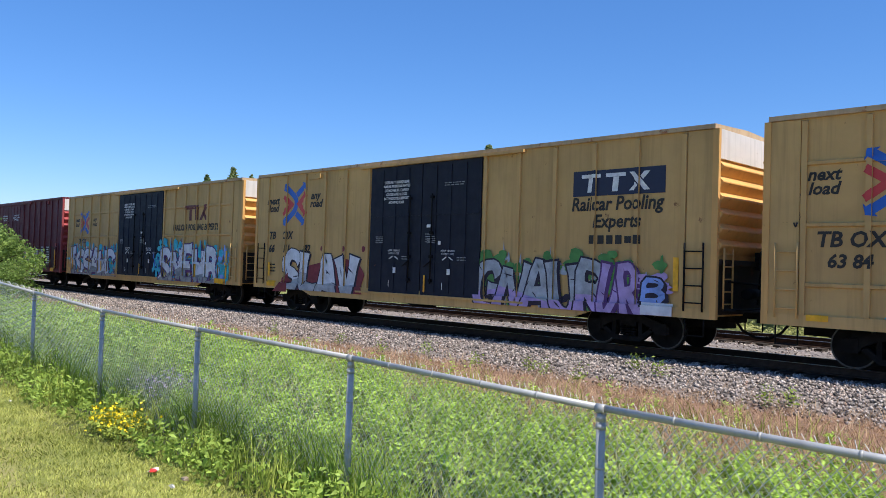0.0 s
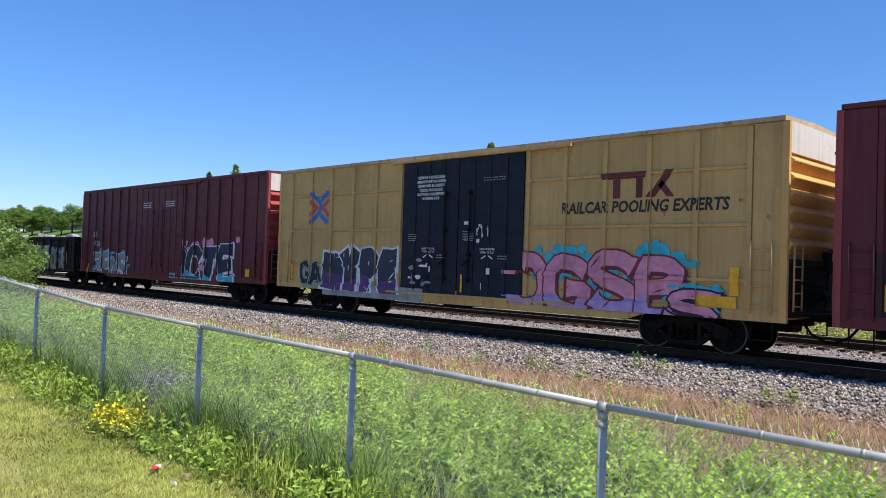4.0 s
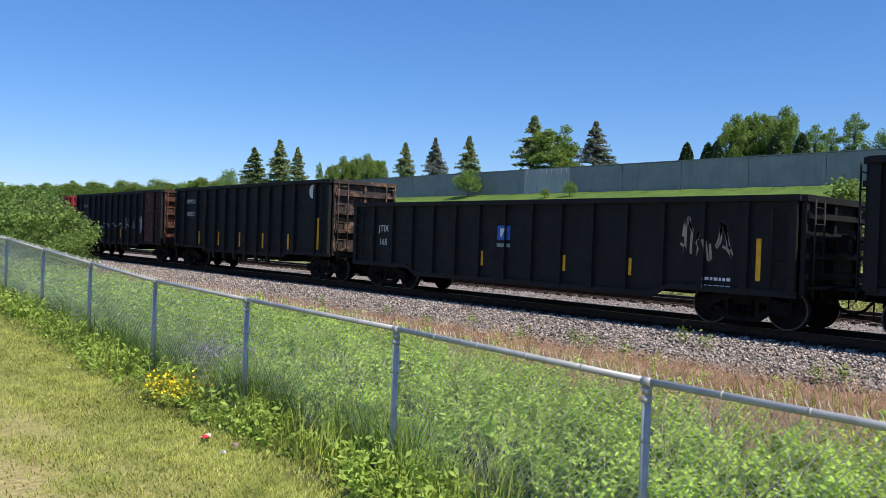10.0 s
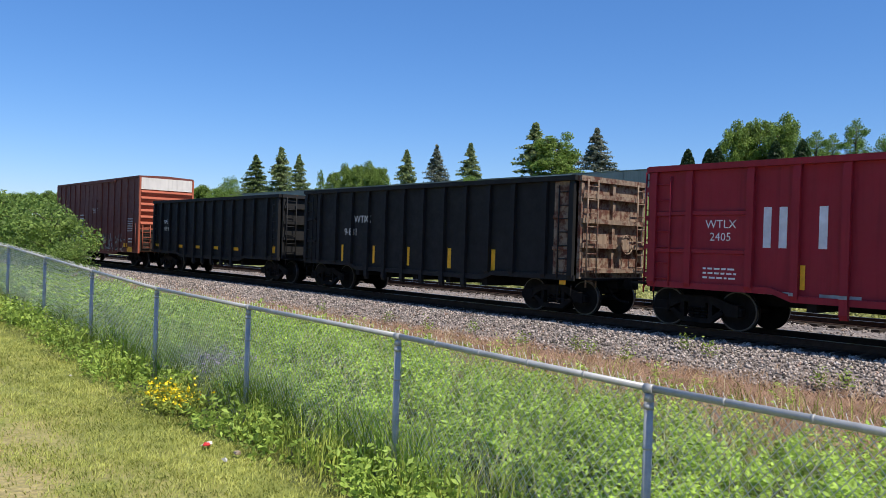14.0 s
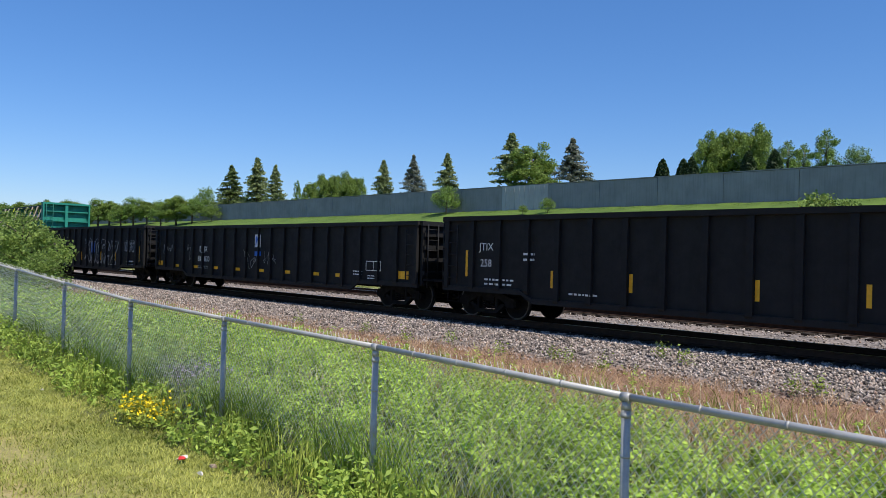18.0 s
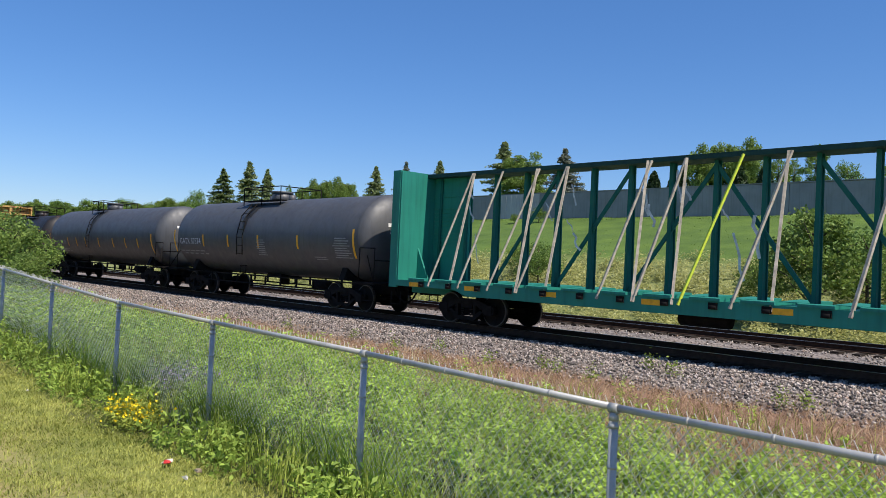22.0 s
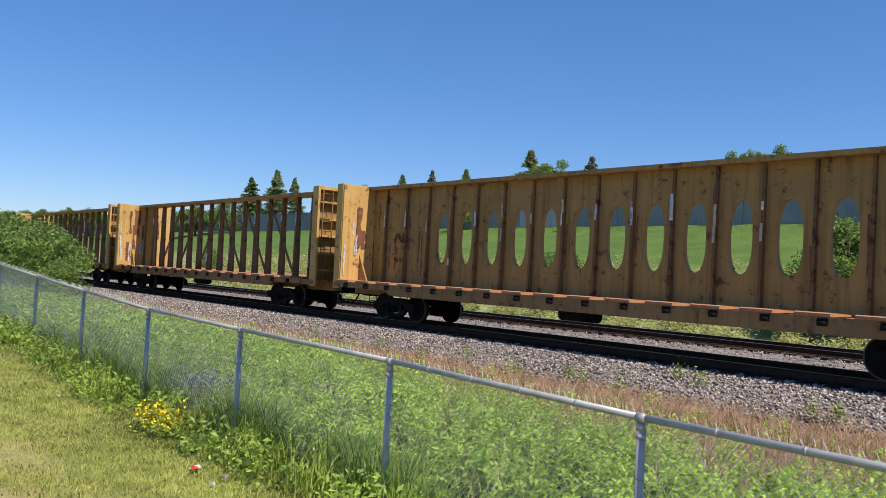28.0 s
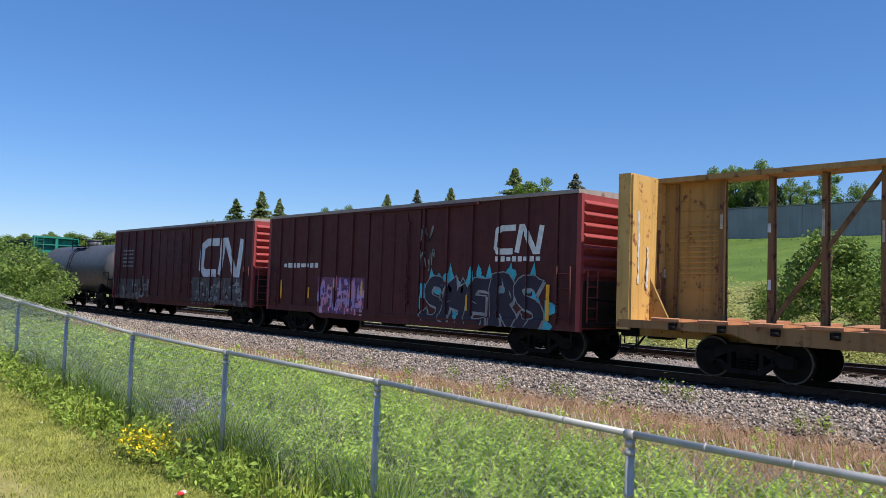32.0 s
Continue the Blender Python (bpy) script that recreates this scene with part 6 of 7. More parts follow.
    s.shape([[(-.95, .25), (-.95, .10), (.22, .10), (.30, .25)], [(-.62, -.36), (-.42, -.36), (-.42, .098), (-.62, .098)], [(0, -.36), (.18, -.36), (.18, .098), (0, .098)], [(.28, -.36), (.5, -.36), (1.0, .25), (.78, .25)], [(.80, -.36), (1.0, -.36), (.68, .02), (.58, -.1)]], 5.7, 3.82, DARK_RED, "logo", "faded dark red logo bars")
    s.text("RAILCAR POOLING EXPERTS", 5.78, 3.25, .38, INK, .90, offset=.012, slant=.15)
    s.rect(-3.9, .85, 5.0, .45, GR_GREY)
    s.graffiti("HYPE", -4.45, 1.42, 3.9, 1.55, LOGO_DARK, GR_WHITE, None, rng, GR_PURPLE, over=1.1, wild=.06, thick=.42, rim=.06)
    s.graffiti("GA", -7.2, 1.3, 1.2, .8, GR_BLACK, GR_SAGE, None, rng)
    s.graffiti("OGSB", 4.5, 1.38, 5.2, 1.55, GR_PINK, GR_RED, GR_TEAL, rng, GR_LILAC)
    s.graffiti("S", 7.2, 1.0, 1.2, .8, GR_PINK, GR_BLACK, GR_TEAL, rng)
    tape(s, [(8.15, 1.6, .2, .6), (-8.3, 1.35, .1, .5)])
    s.rect(7.75, 1.15, .9, .25, YELLOW_TAPE)
    door_print(s, rng)
    s.door.scrawl(.95, 2.75, .5, .5, WHITE, rng, 4, .03)
    s.door.smears(-1.6, 1.55, 1.0, .8, [GR_GREY, GR_WHITE, NAVY], rng, 8)
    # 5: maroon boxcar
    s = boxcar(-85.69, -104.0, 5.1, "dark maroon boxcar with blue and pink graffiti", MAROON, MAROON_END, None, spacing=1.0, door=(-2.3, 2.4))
    s.graffiti("MCTE", 4.2, 1.4, 5.4, 1.7, LOGO_DARK, GR_WHITE, GR_PINK, rng, GR_TEAL)
    s.graffiti("ZENS", -5.3, 1.2, 4.0, 1.3, GR_GREY, GR_WHITE, GR_TEAL, rng, GR_RED)
    s.text("NS", -7.4, 2.75, .42, WHITE)
    s.text("47 26", -7.2, 2.28, .40, WHITE)
    tape(s, [(7.9, 1.2, .3, .3), (-8.2, 1.0, .1, .5), (-8.6, 1.4, .1, .5)])
    for x in (-1.1, 1.25):
        s.door.bars(x, 4.1, .9, .3, 3, WHITE, rng)


def train_gondolas():
    rng = random.Random(23)
    s = gondola(-105.1, -120.83, 2.66, "black scrap gondola with large beige and sage graffiti", BLACK2, 12, load=24, seed=2)
    s.text("DJJX", -5.6, 1.86, .34, WHITE)
    s.text("19462", -5.6, 1.52, .34, WHITE)
    s.rect(-2.25, 1.42, 4.5, 1.45, GR_FADED, "graffiti", "dark washed-out ground of the graffiti")
    s.smears(-2.3, 1.35, 4.4, 1.1, [GR_TAN, GR_RED, GR_FADED, GR_RED], rng, 22)
    s.graffiti("EOEIL", -2.3, 1.42, 4.4, 1.4, GR_TAN, GR_RED, None, rng, GR_FADED, thick=.34, rim=.03, wild=.1)
    s.rect(2.3, 1.45, 3.3, 1.45, GR_SAGE, "graffiti", "sage green ground of the graffiti")
    s.graffiti("COR", 2.3, 1.42, 3.0, 1.35, GR_SAGE, GR_BLACK, None, rng, GR_GREY, thick=.34, rim=.02)
    s.rect(5.3, 1.4, 2.6, 1.3, GR_FADED, "graffiti", "grey washed-out ground of the graffiti")
    s.graffiti("OSE", 5.2, 1.4, 2.6, 1.3, GR_GREY, GR_BLACK, None, rng, GR_TAN, rim=.03)
    s.smears(2.6, 1.3, 7.4, 1.1, [GR_SAGE, GR_TAN, GR_FADED, GR_GREY], rng, 18)
    s.rect(.22, 1.86, .62, .96, LOGO_BLUE, "logo_board", "blue and white logo board")
    s.shape([[(-.22, .2), (.22, .2), (0, -.2)]], .22, 2.0, WHITE, "logo_bar")
    s.rect(.22, 1.5, .5, .08, WHITE, "logo_bar")
    tape(s, [(-6.68, 1.57, .09, .6), (-3.6, 1.3, .1, .4), (6.6, 1.5, .09, .6)])
    s.bars(-5.6, 1.05, 1.0, .2, 2, WHITE, rng)
    s = gondola(-121.91, -137.77, 2.64, "dark scrap gondola with grey faded graffiti", BLACK2, 12, load=24, seed=5)
    s.text("DJTX", -5.8, 2.14, .34, WHITE)
    s.text("30021", -5.8, 1.74, .34, WHITE)
    s.rect(.9, 1.4, 12.6, 1.4, GR_FADED, "graffiti", "long band of washed-out grey graffiti")
    s.graffiti("KOBER", -2.9, 1.35, 4.6, 1.3, GR_SMOKE, BLACK2, None, rng, GR_SMOKE)
    s.graffiti("SNEWAKD", 3.9, 1.4, 6.4, 1.35, GR_SMOKE, BLACK2, None, rng, GR_GREY)
    s.smears(.6, 1.35, 13.0, 1.3, [GR_SMOKE, BLACK2, GR_GREY, GR_SMOKE, GR_SAGE, BLACK2, GR_TAN], rng, 55)
    s.scrawl(3.8, 1.4, 6.0, 1.1, GR_GREY, rng, 14, .04)
    s.rect(.45, 1.72, .62, .45, GR_WHITE, "logo_board", "blue and white logo board")
    s.rect(.45, 1.35, .62, .28, LOGO_BLUE)
    s.rect(.45, 1.74, .3, .2, LOGO_BLUE)
    tape(s, [(-7.0, 1.6, .08, .6), (5.0, 1.5, .22, .45), (1.9, 1.4, .14, .4)])
    s = gondola(-139.28, -154.91, 3.57, "tall black gondola with deep ribs", BLACK, 16, tub=True, rib_w=.2, rib_d=.14)
    s.text("CME", -6.35, 1.62, .34, WHITE, .75)
    s.text("8", -5.3, 1.6, .34, WHITE)
    s.text("4", -4.75, 1.6, .34, WHITE)
    tape(s, [(x, 1.22, .5, .15 if x < 7 else .3) for x in (-6.6, -3.9, -1.24, 1.66, 4.42, 7.1)])
    s.rect(-3.0, 1.25, .22, .16, WHITE)
    s.bars(6.9, 1.75, .6, .5, 4, WHITE, rng)
    s.rect(5.8, 1.3, .07, .5, GR_GREY)
    s = gondola(-156.21, -171.9, 2.87, "black gondola with yellow strips and a chalky tag", BLACK, 15)
    s.text("JTIX", -6.17, 2.0, .30, WHITE)
    s.text("165", -6.17, 1.55, .30, WHITE)
    s.rect(-.55, 1.95, .5, .4, LOGO_BLUE, "logo_board", "blue and white logo board")
    s.shape([[(-.15, .12), (.15, .12), (0, -.14)]], -.55, 1.95, WHITE, "logo_bar")
    s.rect(-.55, 1.6, .52, .1, GR_SAGE)
    s.scrawl(5.7, 1.9, 1.4, 1.0, GR_TAN, rng, 6, .06)
    s.bars(6.05, .95, .62, .34, 2, WHITE, rng)
    tape(s, [(-6.86, 1.5, .09, .7), (-3.65, 1.2, .09, .42), (-1.4, 1.2, .09, .42), (1.65, 1.2, .09, .42), (3.68, 1.2, .09, .42), (6.98, 1.5, .11, .9)])
    s = gondola(-173.45, -187.36, 3.78, "tall black gondola with a white roundel and rusty end", BLACK, 11, mid_ribs=True, tub=True, rib_d=.12, end_mat=(MOTTLED, RUSTY))
    s.shape([[(.22 * math.cos(math.tau * k / 20), .26 * math.sin(math.tau * k / 20)) for k in range(20)]], 5.6, 3.35, GR_WHITE, "roundel", "white roundel")
    s.text("MWCX", -5.3, 3.1, .3, WHITE)
    s.text("100175", -5.3, 2.5, .3, WHITE)
    tape(s, [(-6.0, 1.75, .12, .9)] + [(-4.3 + k * 2.05, 1.4, .12, .62) for k in range(5)] + [(6.0, 1.75, .13, 1.2)])
    s = gondola(-189.08, -203.11, 3.78, "tall black gondola with one rusted end and chalk tags", BLACK, 11, mid_ribs=True, tub=True, rib_d=.12, end_mat=(RUSTY, BLACK2), ends_panel=2.5)
    e = s.raised(.027)
    e.text("MWCX", -5.2, 3.02, .34, GR_TAN, .95)
    e.glyphs(6, -5.15, 2.32, .95, .26, GR_TAN, rng)
    wave = [(-4.3 + .12 * k, 1.86 + .13 * math.sin(k * .62 + .4 * math.sin(k * .2))) for k in range(58)]
    s.shape([[(a, b - .02), (c, d - .02), (c, d + .02), (a, b + .02)] for (a, b), (c, d) in zip(wave[:-1], wave[1:])], 0, 0, GR_WHITE, "chalk_line", "wavy white chalk line along the side")
    s.scrawl(2.2, 2.0, 2.8, .9, GR_GREY, rng, 5, .05)
    s.scrawl(4.1, 1.95, .7, 1.0, GR_WHITE, rng, 6, .03)
    e.bars(-5.2, 1.45, .8, .26, 2, GR_WHITE, rng)
    tape(s, [(-6.1, 1.75, .11, .9), (-2.6, 1.4, .1, .5), (.9, 1.4, .1, .5), (3.3, 1.4, .1, .55), (5.7, 1.6, .1, .9)])
    s = gondola(-204.73, -218.76, 3.74, "bright red gondola with large worn white letter shapes", RED, 11, mid_ribs=True, tub=True, rib_d=.12, end_mat=RED, ends_panel=2.6)
    ring, twin, bar = [[(.5, 1), (.1, .95), (.05, .1), (.5, .02), (.92, .1), (.9, .92), (.48, 1)]], [[(.14, 0), (.14, 1)], [(.82, 0), (.82, 1)]], [[(.5, 0), (.5, 1)]]
    for x, kind in ((-4.0, twin), (-3.02, bar), (-1.04, ring), (-.05, ring), (.94, twin), (1.93, twin), (2.9, twin), (3.9, twin)):
        for l in kind:
            s.strokes([l], x + .03, 2.32, .50, .86, .17, GR_WHITE, "worn_white_mark", "plain worn white block of the side's large mark")
    e = s.raised(.027)
    e.text("WTLX", -5.2, 2.38, .26, WHITE)
    e.text("2405", -5.2, 2.1, .26, WHITE)
    s.smears(1.5, 1.45, 2.4, .6, [GR_GREY, RED, GR_TAN], rng, 12)
    s.rect(3.98, 1.32, .5, .34, BLACK)
    s.bars(3.98, 1.32, .42, .26, 2, WHITE, rng)
    e.bars(-5.2, 1.3, .8, .3, 3, WHITE, rng)
    for k in range(7):
        s.rect(-3.9 + k * 1.28, .95, .8, .07, GR_GREY)
    tape(s, [(-6.3, 1.5, .1, .7), (-3.4, 1.3, .1, .5), (-1.6, 1.3, .1, .5), (1.0, 1.3, .1, .55), (3.0, 1.3, .1, .6), (5.8, 1.4, .13, 1.1)])
    s = gondola(-221.0, -234.24, 3.66, "tall worn black gondola with a rust-streaked pale end", BLACK, 10, mid_ribs=True, tub=True, rib_d=.12, end_mat=(PALE_END, BLACK2), ends_panel=.75)
    s.text("WTLX", -2.9, 2.55, .36, WHITE)
    s.text("94 81", -3.6, 2.1, .36, WHITE)
    tape(s, [(-4.1, 1.35, .12, .6), (-2.2, 1.35, .12, .6), (-.3, 1.35, .12, .6), (1.7, 1.35, .16, .62), (3.6, 1.35, .16, .62), (6.2, 1.6, .22, 1.6)])
    s = gondola(-236.17, -249.35, 3.6, "tall black gondola with grimy end shelves", BLACK, 10, mid_ribs=True, tub=True, rib_d=.12, end_mat=BLACK2)
    s.text("MFEX", -5.0, 2.5, .3, WHITE)
    s.text("100 334", -4.9, 2.15, .3, WHITE)
    tape(s, [(x, 1.3, .45, .14) for x in (-6.2, -3.4, -1.3, .7, 2.7)] + [(6.1, 1.35, .4, .3)])
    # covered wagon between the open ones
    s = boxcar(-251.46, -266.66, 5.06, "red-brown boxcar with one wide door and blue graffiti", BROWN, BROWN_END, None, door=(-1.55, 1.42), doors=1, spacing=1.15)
    s.rect(-3.75, 1.5, 3.75, 1.3, LOGO_DARK, "graffiti", "dark blue ground of the graffiti")
    s.graffiti("HiViZ", -3.8, 1.45, 3.5, 1.35, GR_BLUE, LOGO_DARK, LOGO_DARK, rng, GR_LILAC, over=1.05, wild=.08)
    s.shape([[(-.3, -.1), (-.05, .1), (.1, .45), (.12, .1), (.4, .05), (.1, -.1), (.05, -.45), (-.05, -.15)]], -1.75, 1.3, GR_RED, "graffiti")
    s.rect(-6.5, 1.2, .4, .5, YELLOW_TAPE)
    s.shape([[(-.5, 0), (-.1, .1), (0, .5), (.1, .1), (.4, 0), (.1, -.1), (0, -.5), (-.1, -.1)]], -5.8, 1.3, GR_SAGE)
    s.smears(3.6, 1.25, 3.9, .9, [GR_GREY, BROWN, GR_GREY, INK, GR_TAN], rng, 34)
    s.bars(6.4, 2.35, .8, .8, 6, WHITE, rng)
    s.bars(6.4, 1.48, .55, .34, 2, WHITE, rng)
    s.bars(-2.35, 2.75, .3, .6, 3, WHITE, rng)
    s.bars(-1.95, 2.75, .3, .6, 3, WHITE, rng)
    s.text("TP", -6.65, 2.36, .27, WHITE)
    s.text("406", -6.6, 1.94, .27, WHITE)
    s.text("917", -5.85, 1.94, .27, WHITE)
    s.rect(5.7, 1.2, .6, .22, YELLOW_TAPE)
    s.rect(6.5, .98, .8, .28, YELLOW_TAPE)
    for k, w in enumerate(("CLOSE AND LOCK", "DOORS BEFORE", "MOVING CAR")):
        s.door.text(w, .5, 3.32 - .12 * k, .11, WHITE)
    s.door.bars(-.5, 1.35, .4, .08, 1, GR_GREY, rng)
    s.door.rect(-.3, 2.0, .1, .14, GR_WHITE)
    s = gondola(-267.93, -283.66, 2.9, "black gondola with upright yellow strips", BLACK, 15)
    s.text("JTIX", -6.2, 2.02, .30, WHITE)
    s.text("258", -6.2, 1.56, .30, WHITE)
    s.bars(-4.57, 1.77, .3, .3, 2, WHITE, rng)
    s.bars(-5.7, 1.05, 1.1, .25, 2, WHITE, rng)
    s.bars(-2.8, .85, .9, .12, 1, WHITE, rng)
    s.bars(6.1, .98, .6, .4, 2, WHITE, rng)
    tape(s, [(-6.97, 1.55, .09, .75), (-3.8, 1.2, .1, .45), (-1.5, 1.2, .1, .45), (1.58, 1.18, .1, .45), (3.87, 1.18, .1, .45), (7.0, 1.5, .1, .8)])
    s = gondola(-284.85, -304.32, 2.8, "long black gondola with a faded blue logo board", BLACK, 20)
    s.text("DJ JX", -4.8, 1.77, .34, WHITE)
    s.text("804 830", -4.75, 1.33, .34, WHITE)
    s.bars(-4.8, .98, 1.0, .15, 2, GR_GREY, rng)
    s.scrawl(-8.4, 1.7, 1.0, .6, GR_GREY, rng, 4, .04)
    s.scrawl(-6.2, 1.6, .4, .8, GR_GREY, rng, 2, .03)
    s.rect(-.08, 2.15, .46, .5, GR_WHITE, "logo_board", "faded blue and white logo board")
    s.shape([[(-.2, .1), (0, .22), (.2, .1), (0, -.22)]], -.08, 2.15, LOGO_BLUE, "logo_bar")
    s.rect(-.06, 1.64, .5, .18, LOGO_BLUE)
    s.scrawl(.2, 1.4, 2.4, .8, GR_GREY, rng, 6, .02)
    tape(s, [(x, .98, .36, .12) for x in (-7.4, -5.6, -3.72, -1.91, 0, 2.0, 3.89, 5.72)] + [(-9.24, 1.06, .5, .22), (9.0, 1.1, .5, .25)])
    for z in (1.2, 1.5):
        s.rect(7.45, z, .8, .025, WHITE)
    for x in (7.06, 7.45, 7.84):
        s.rect(x, 1.35, .025, .3, WHITE)
    s.bars(7.4, .98, .5, .16, 2, WHITE, rng)
    s.bars(6.6, 1.1, .5, .2, 2, WHITE, rng)
    s = gondola(-305.67, -321.28, 2.9, "black gondola with white outline graffiti", BLACK, 15)
    s.text("JTIX", -6.15, 1.92, .30, WHITE)
    s.text("235", -6.15, 1.5, .30, WHITE)
    s.graffiti("XWGRHZ", 1.6, 1.5, 4.8, 1.3, BLACK, GR_GREY, None, rng, over=1.15, wild=.6, thick=.24, rim=.028, label="white outline graffiti lettering")
    s.rect(.49, 1.72, .4, .55, LOGO_BLUE, "logo_board", "blue logo board")
    s.graffiti("NOFS", 5.7, 1.85, 1.3, .5, BLACK, GR_GREY, None, rng, over=1.0, rim=.02, thick=.2)
    s.scrawl(-3.9, 1.5, .8, .5, GR_GREY, rng, 5, .02)
    s.bars(6.0, .95, .6, .36, 2, WHITE, rng)
    s.bars(-5.7, 1.05, 1.1, .25, 2, WHITE, rng)
    tape(s, [(-6.9, 1.5, .09, .75), (-3.3, 1.2, .1, .45), (-1.5, 1.2, .1, .45), (1.56, 1.26, .1, .45), (3.82, 1.26, .1, .45), (7.07, 1.45, .1, .8)])


RAIL_LOGO = [[(.44, .95), (.14, .95), (.03, .84), (.0, .2), (.07, .05), (.38, .05)], [(.47, 0), (.56, .95), (.63, .95), (.85, .05), (.92, .05), (1, 1.0)]]


def train_tail():
    rng = random.Random(31)
    s = centerbeam(-322.45, -344.02, 4.62, "teal green lumber flatcar with slack tie-down straps", GREEN, GREEN, straps=True, seed=4)
    s.rect(s.L / 2 - .125, 2.1, .09, .45, YELLOW_TAPE, "reflector", "yellow reflective strip")
    tape(s, [(x, 1.07, .5, .13) for x in (-9.6, -7.2, -4.4, -1.4, 1.6, 4.6, 7.4, 9.9)])
    s.rect(6.4, 1.06, .62, .16, STEEL_DARK, "plate", "small dark plate")
    tanks = (
        (-345.2, -359.7, 1.52, TANK, "black tank car with yellow reflective strips", "GATX 37574", .36, -5.5, 2.24, GR_WHITE, (-1.9, .9), -.95, 4.5,
         (-4.25, -2.1, .29, 3.07), (6.45, -7.0), [(.5, 2.35, .7, 8), (5.75, 2.45, 1.0, 9), (4.4, 1.75, .8, 2)]),
        (-361.1, -377.2, 1.50, TANK, "matt black tank car with a spill below its dome", "GATX 94578", .37, -6.0, 2.02, GR_GREY, (-2.3, -.7), -1.1, 4.3,
         (-4.6, -3.2, -1.8, .2, 2.2, 3.85, 5.4), (7.05, -7.7), [(-5.9, 1.7, 1.3, 3)]),
        (-378.6, -390.0, 1.40, TANK_RUST, "rust-stained black tank car with white lettering", "TILX 170156", .38, -3.6, 2.26, WHITE, (-1.0, 2.2), .4, 4.4,
         (-1.3, 1.0, 2.85), (4.85, -5.3), [(1.9, 2.35, 1.1, 7), (3.95, 2.35, .8, 8), (-3.7, 1.85, 1.4, 3)]))
    for fr, re, r, mat, lab, mark, big, mx, mz, ink, rail, lx, rt, strips, ends, blocks in tanks:
        car, L, r, zc = tank_car(fr, re, r, lab, mat, rail, lx, rt)
        tank_mark(car, r, zc, mark, mx, mz, big, ink)
        for k in range(5):
            tank_patch(car, r, zc, mx - .9 + k * .48, mz - .42, .36, .05, GR_GREY, "stencil")
            tank_patch(car, r, zc, mx - .6 + k * .48, mz - .55, .30, .05, GR_GREY, "stencil")
        for x in strips:
            tank_patch(car, r, zc, x, mz + .05, .11, .5, YELLOW_TAPE)
        for x in ends:
            tank_patch(car, r, zc, x, mz + .02, .11, 1.0, YELLOW_TAPE)
        for x, z, w, n in blocks:
            for k in range(n):
                tank_patch(car, r, zc, x + rng.uniform(-.05, .05), z - k * .085, w * rng.uniform(.65, 1), .035, GR_GREY, "stencil")
        tank_head_print(car, L / 2, r, zc, [(-.62, .38, .5, .12), (-.55, .24, .34, .04), (-.55, .15, .42, .04)], WHITE)
        for k in range(5):
            w = .95 - .17 * k
            tank_patch(car, r, zc, lx + .12 + rng.uniform(-.08, .08), zc + r * (.93 - .16 * k), w * rng.uniform(.7, 1.1), r * .20, INK, "spill_stain")
    tank_patch(car, r, zc, 3.0, 1.62, .5, .3, GR_SMOKE, "plate")
    # lumber flatcars
    centerbeam(-391.13, -412.5, 4.70, "tan yellow lumber flatcar with an empty middle truss", BEAM, BEAM_END, seed=6)
    s = centerbeam(-413.47, -435.53, 4.70, "tan lumber flatcar with oval openings in its middle web", BEAM, BEAM_END, opera=True, seed=7)
    web = Side(s.car, -.125)
    web.scrawl(-s.L / 2 + 2.0, 2.8, .85, .5, INK, rng, 5, .035)
    web.scrawl(-s.L / 2 + 1.9, 2.05, .4, .2, INK, rng, 3, .03)
    centerbeam(-436.88, -457.86, 4.70, "yellow lumber flatcar with grimy posts and rusty deck", BEAM, BEAM_END, seed=8)
    s = centerbeam(-459.08, -480.4, 4.70, "yellow lumber flatcar with a bright rear bulkhead", BEAM, BEAM_END, seed=9)
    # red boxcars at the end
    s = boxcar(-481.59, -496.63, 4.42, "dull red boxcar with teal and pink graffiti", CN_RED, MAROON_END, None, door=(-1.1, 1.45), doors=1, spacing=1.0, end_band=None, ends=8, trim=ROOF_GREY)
    for l in RAIL_LOGO:
        s.strokes([l], 5.45, 3.19, 1.66, .72, .17, WHITE, "logo", "white rounded logo stroke")
    s.glyphs(8, 5.45, 2.66, 1.7, .18, WHITE, rng)
    s.glyphs(8, -5.3, 2.5, 2.4, .22, WHITE, rng)
    s.graffiti("SMERS", 4.0, 1.42, 4.7, 1.5, GR_BLACK, GR_GREY, GR_TEAL, rng, spikes=6, rim=.03, thick=.30)
    for q in (-1, 1):
        s.shape([[(0, -.22), (0, .22), (q * .75, 0)][::q]], 4.0 + q * 2.45, 1.35, GR_TEAL, "graffiti", "turquoise arrow of the graffiti")
    s.rect(-2.7, 1.45, 2.7, 1.25, GR_MAUVE, "graffiti", "block of faded mauve spray paint")
    s.smears(-2.7, 1.4, 2.6, 1.1, [GR_LILAC, GR_PINK, GR_LILAC, GR_PURPLE], rng, 40)
    s.scrawl(1.5, 3.5, 1.0, .6, GR_GREY, rng, 5, .05)
    s.scrawl(1.7, 2.6, .8, .8, GR_GREY, rng, 5, .04)
    tape(s, [(6.55, 1.5, .12, .95), (3.6, 1.4, .1, .45), (-1.5, 1.7, .1, .45), (-3.2, 1.55, .1, .45), (-6.6, 1.6, .1, .7), (-4.7, 1.5, .1, .4)])
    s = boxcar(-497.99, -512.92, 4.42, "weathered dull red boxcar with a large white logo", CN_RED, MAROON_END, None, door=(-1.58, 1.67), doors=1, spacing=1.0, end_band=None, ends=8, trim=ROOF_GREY)
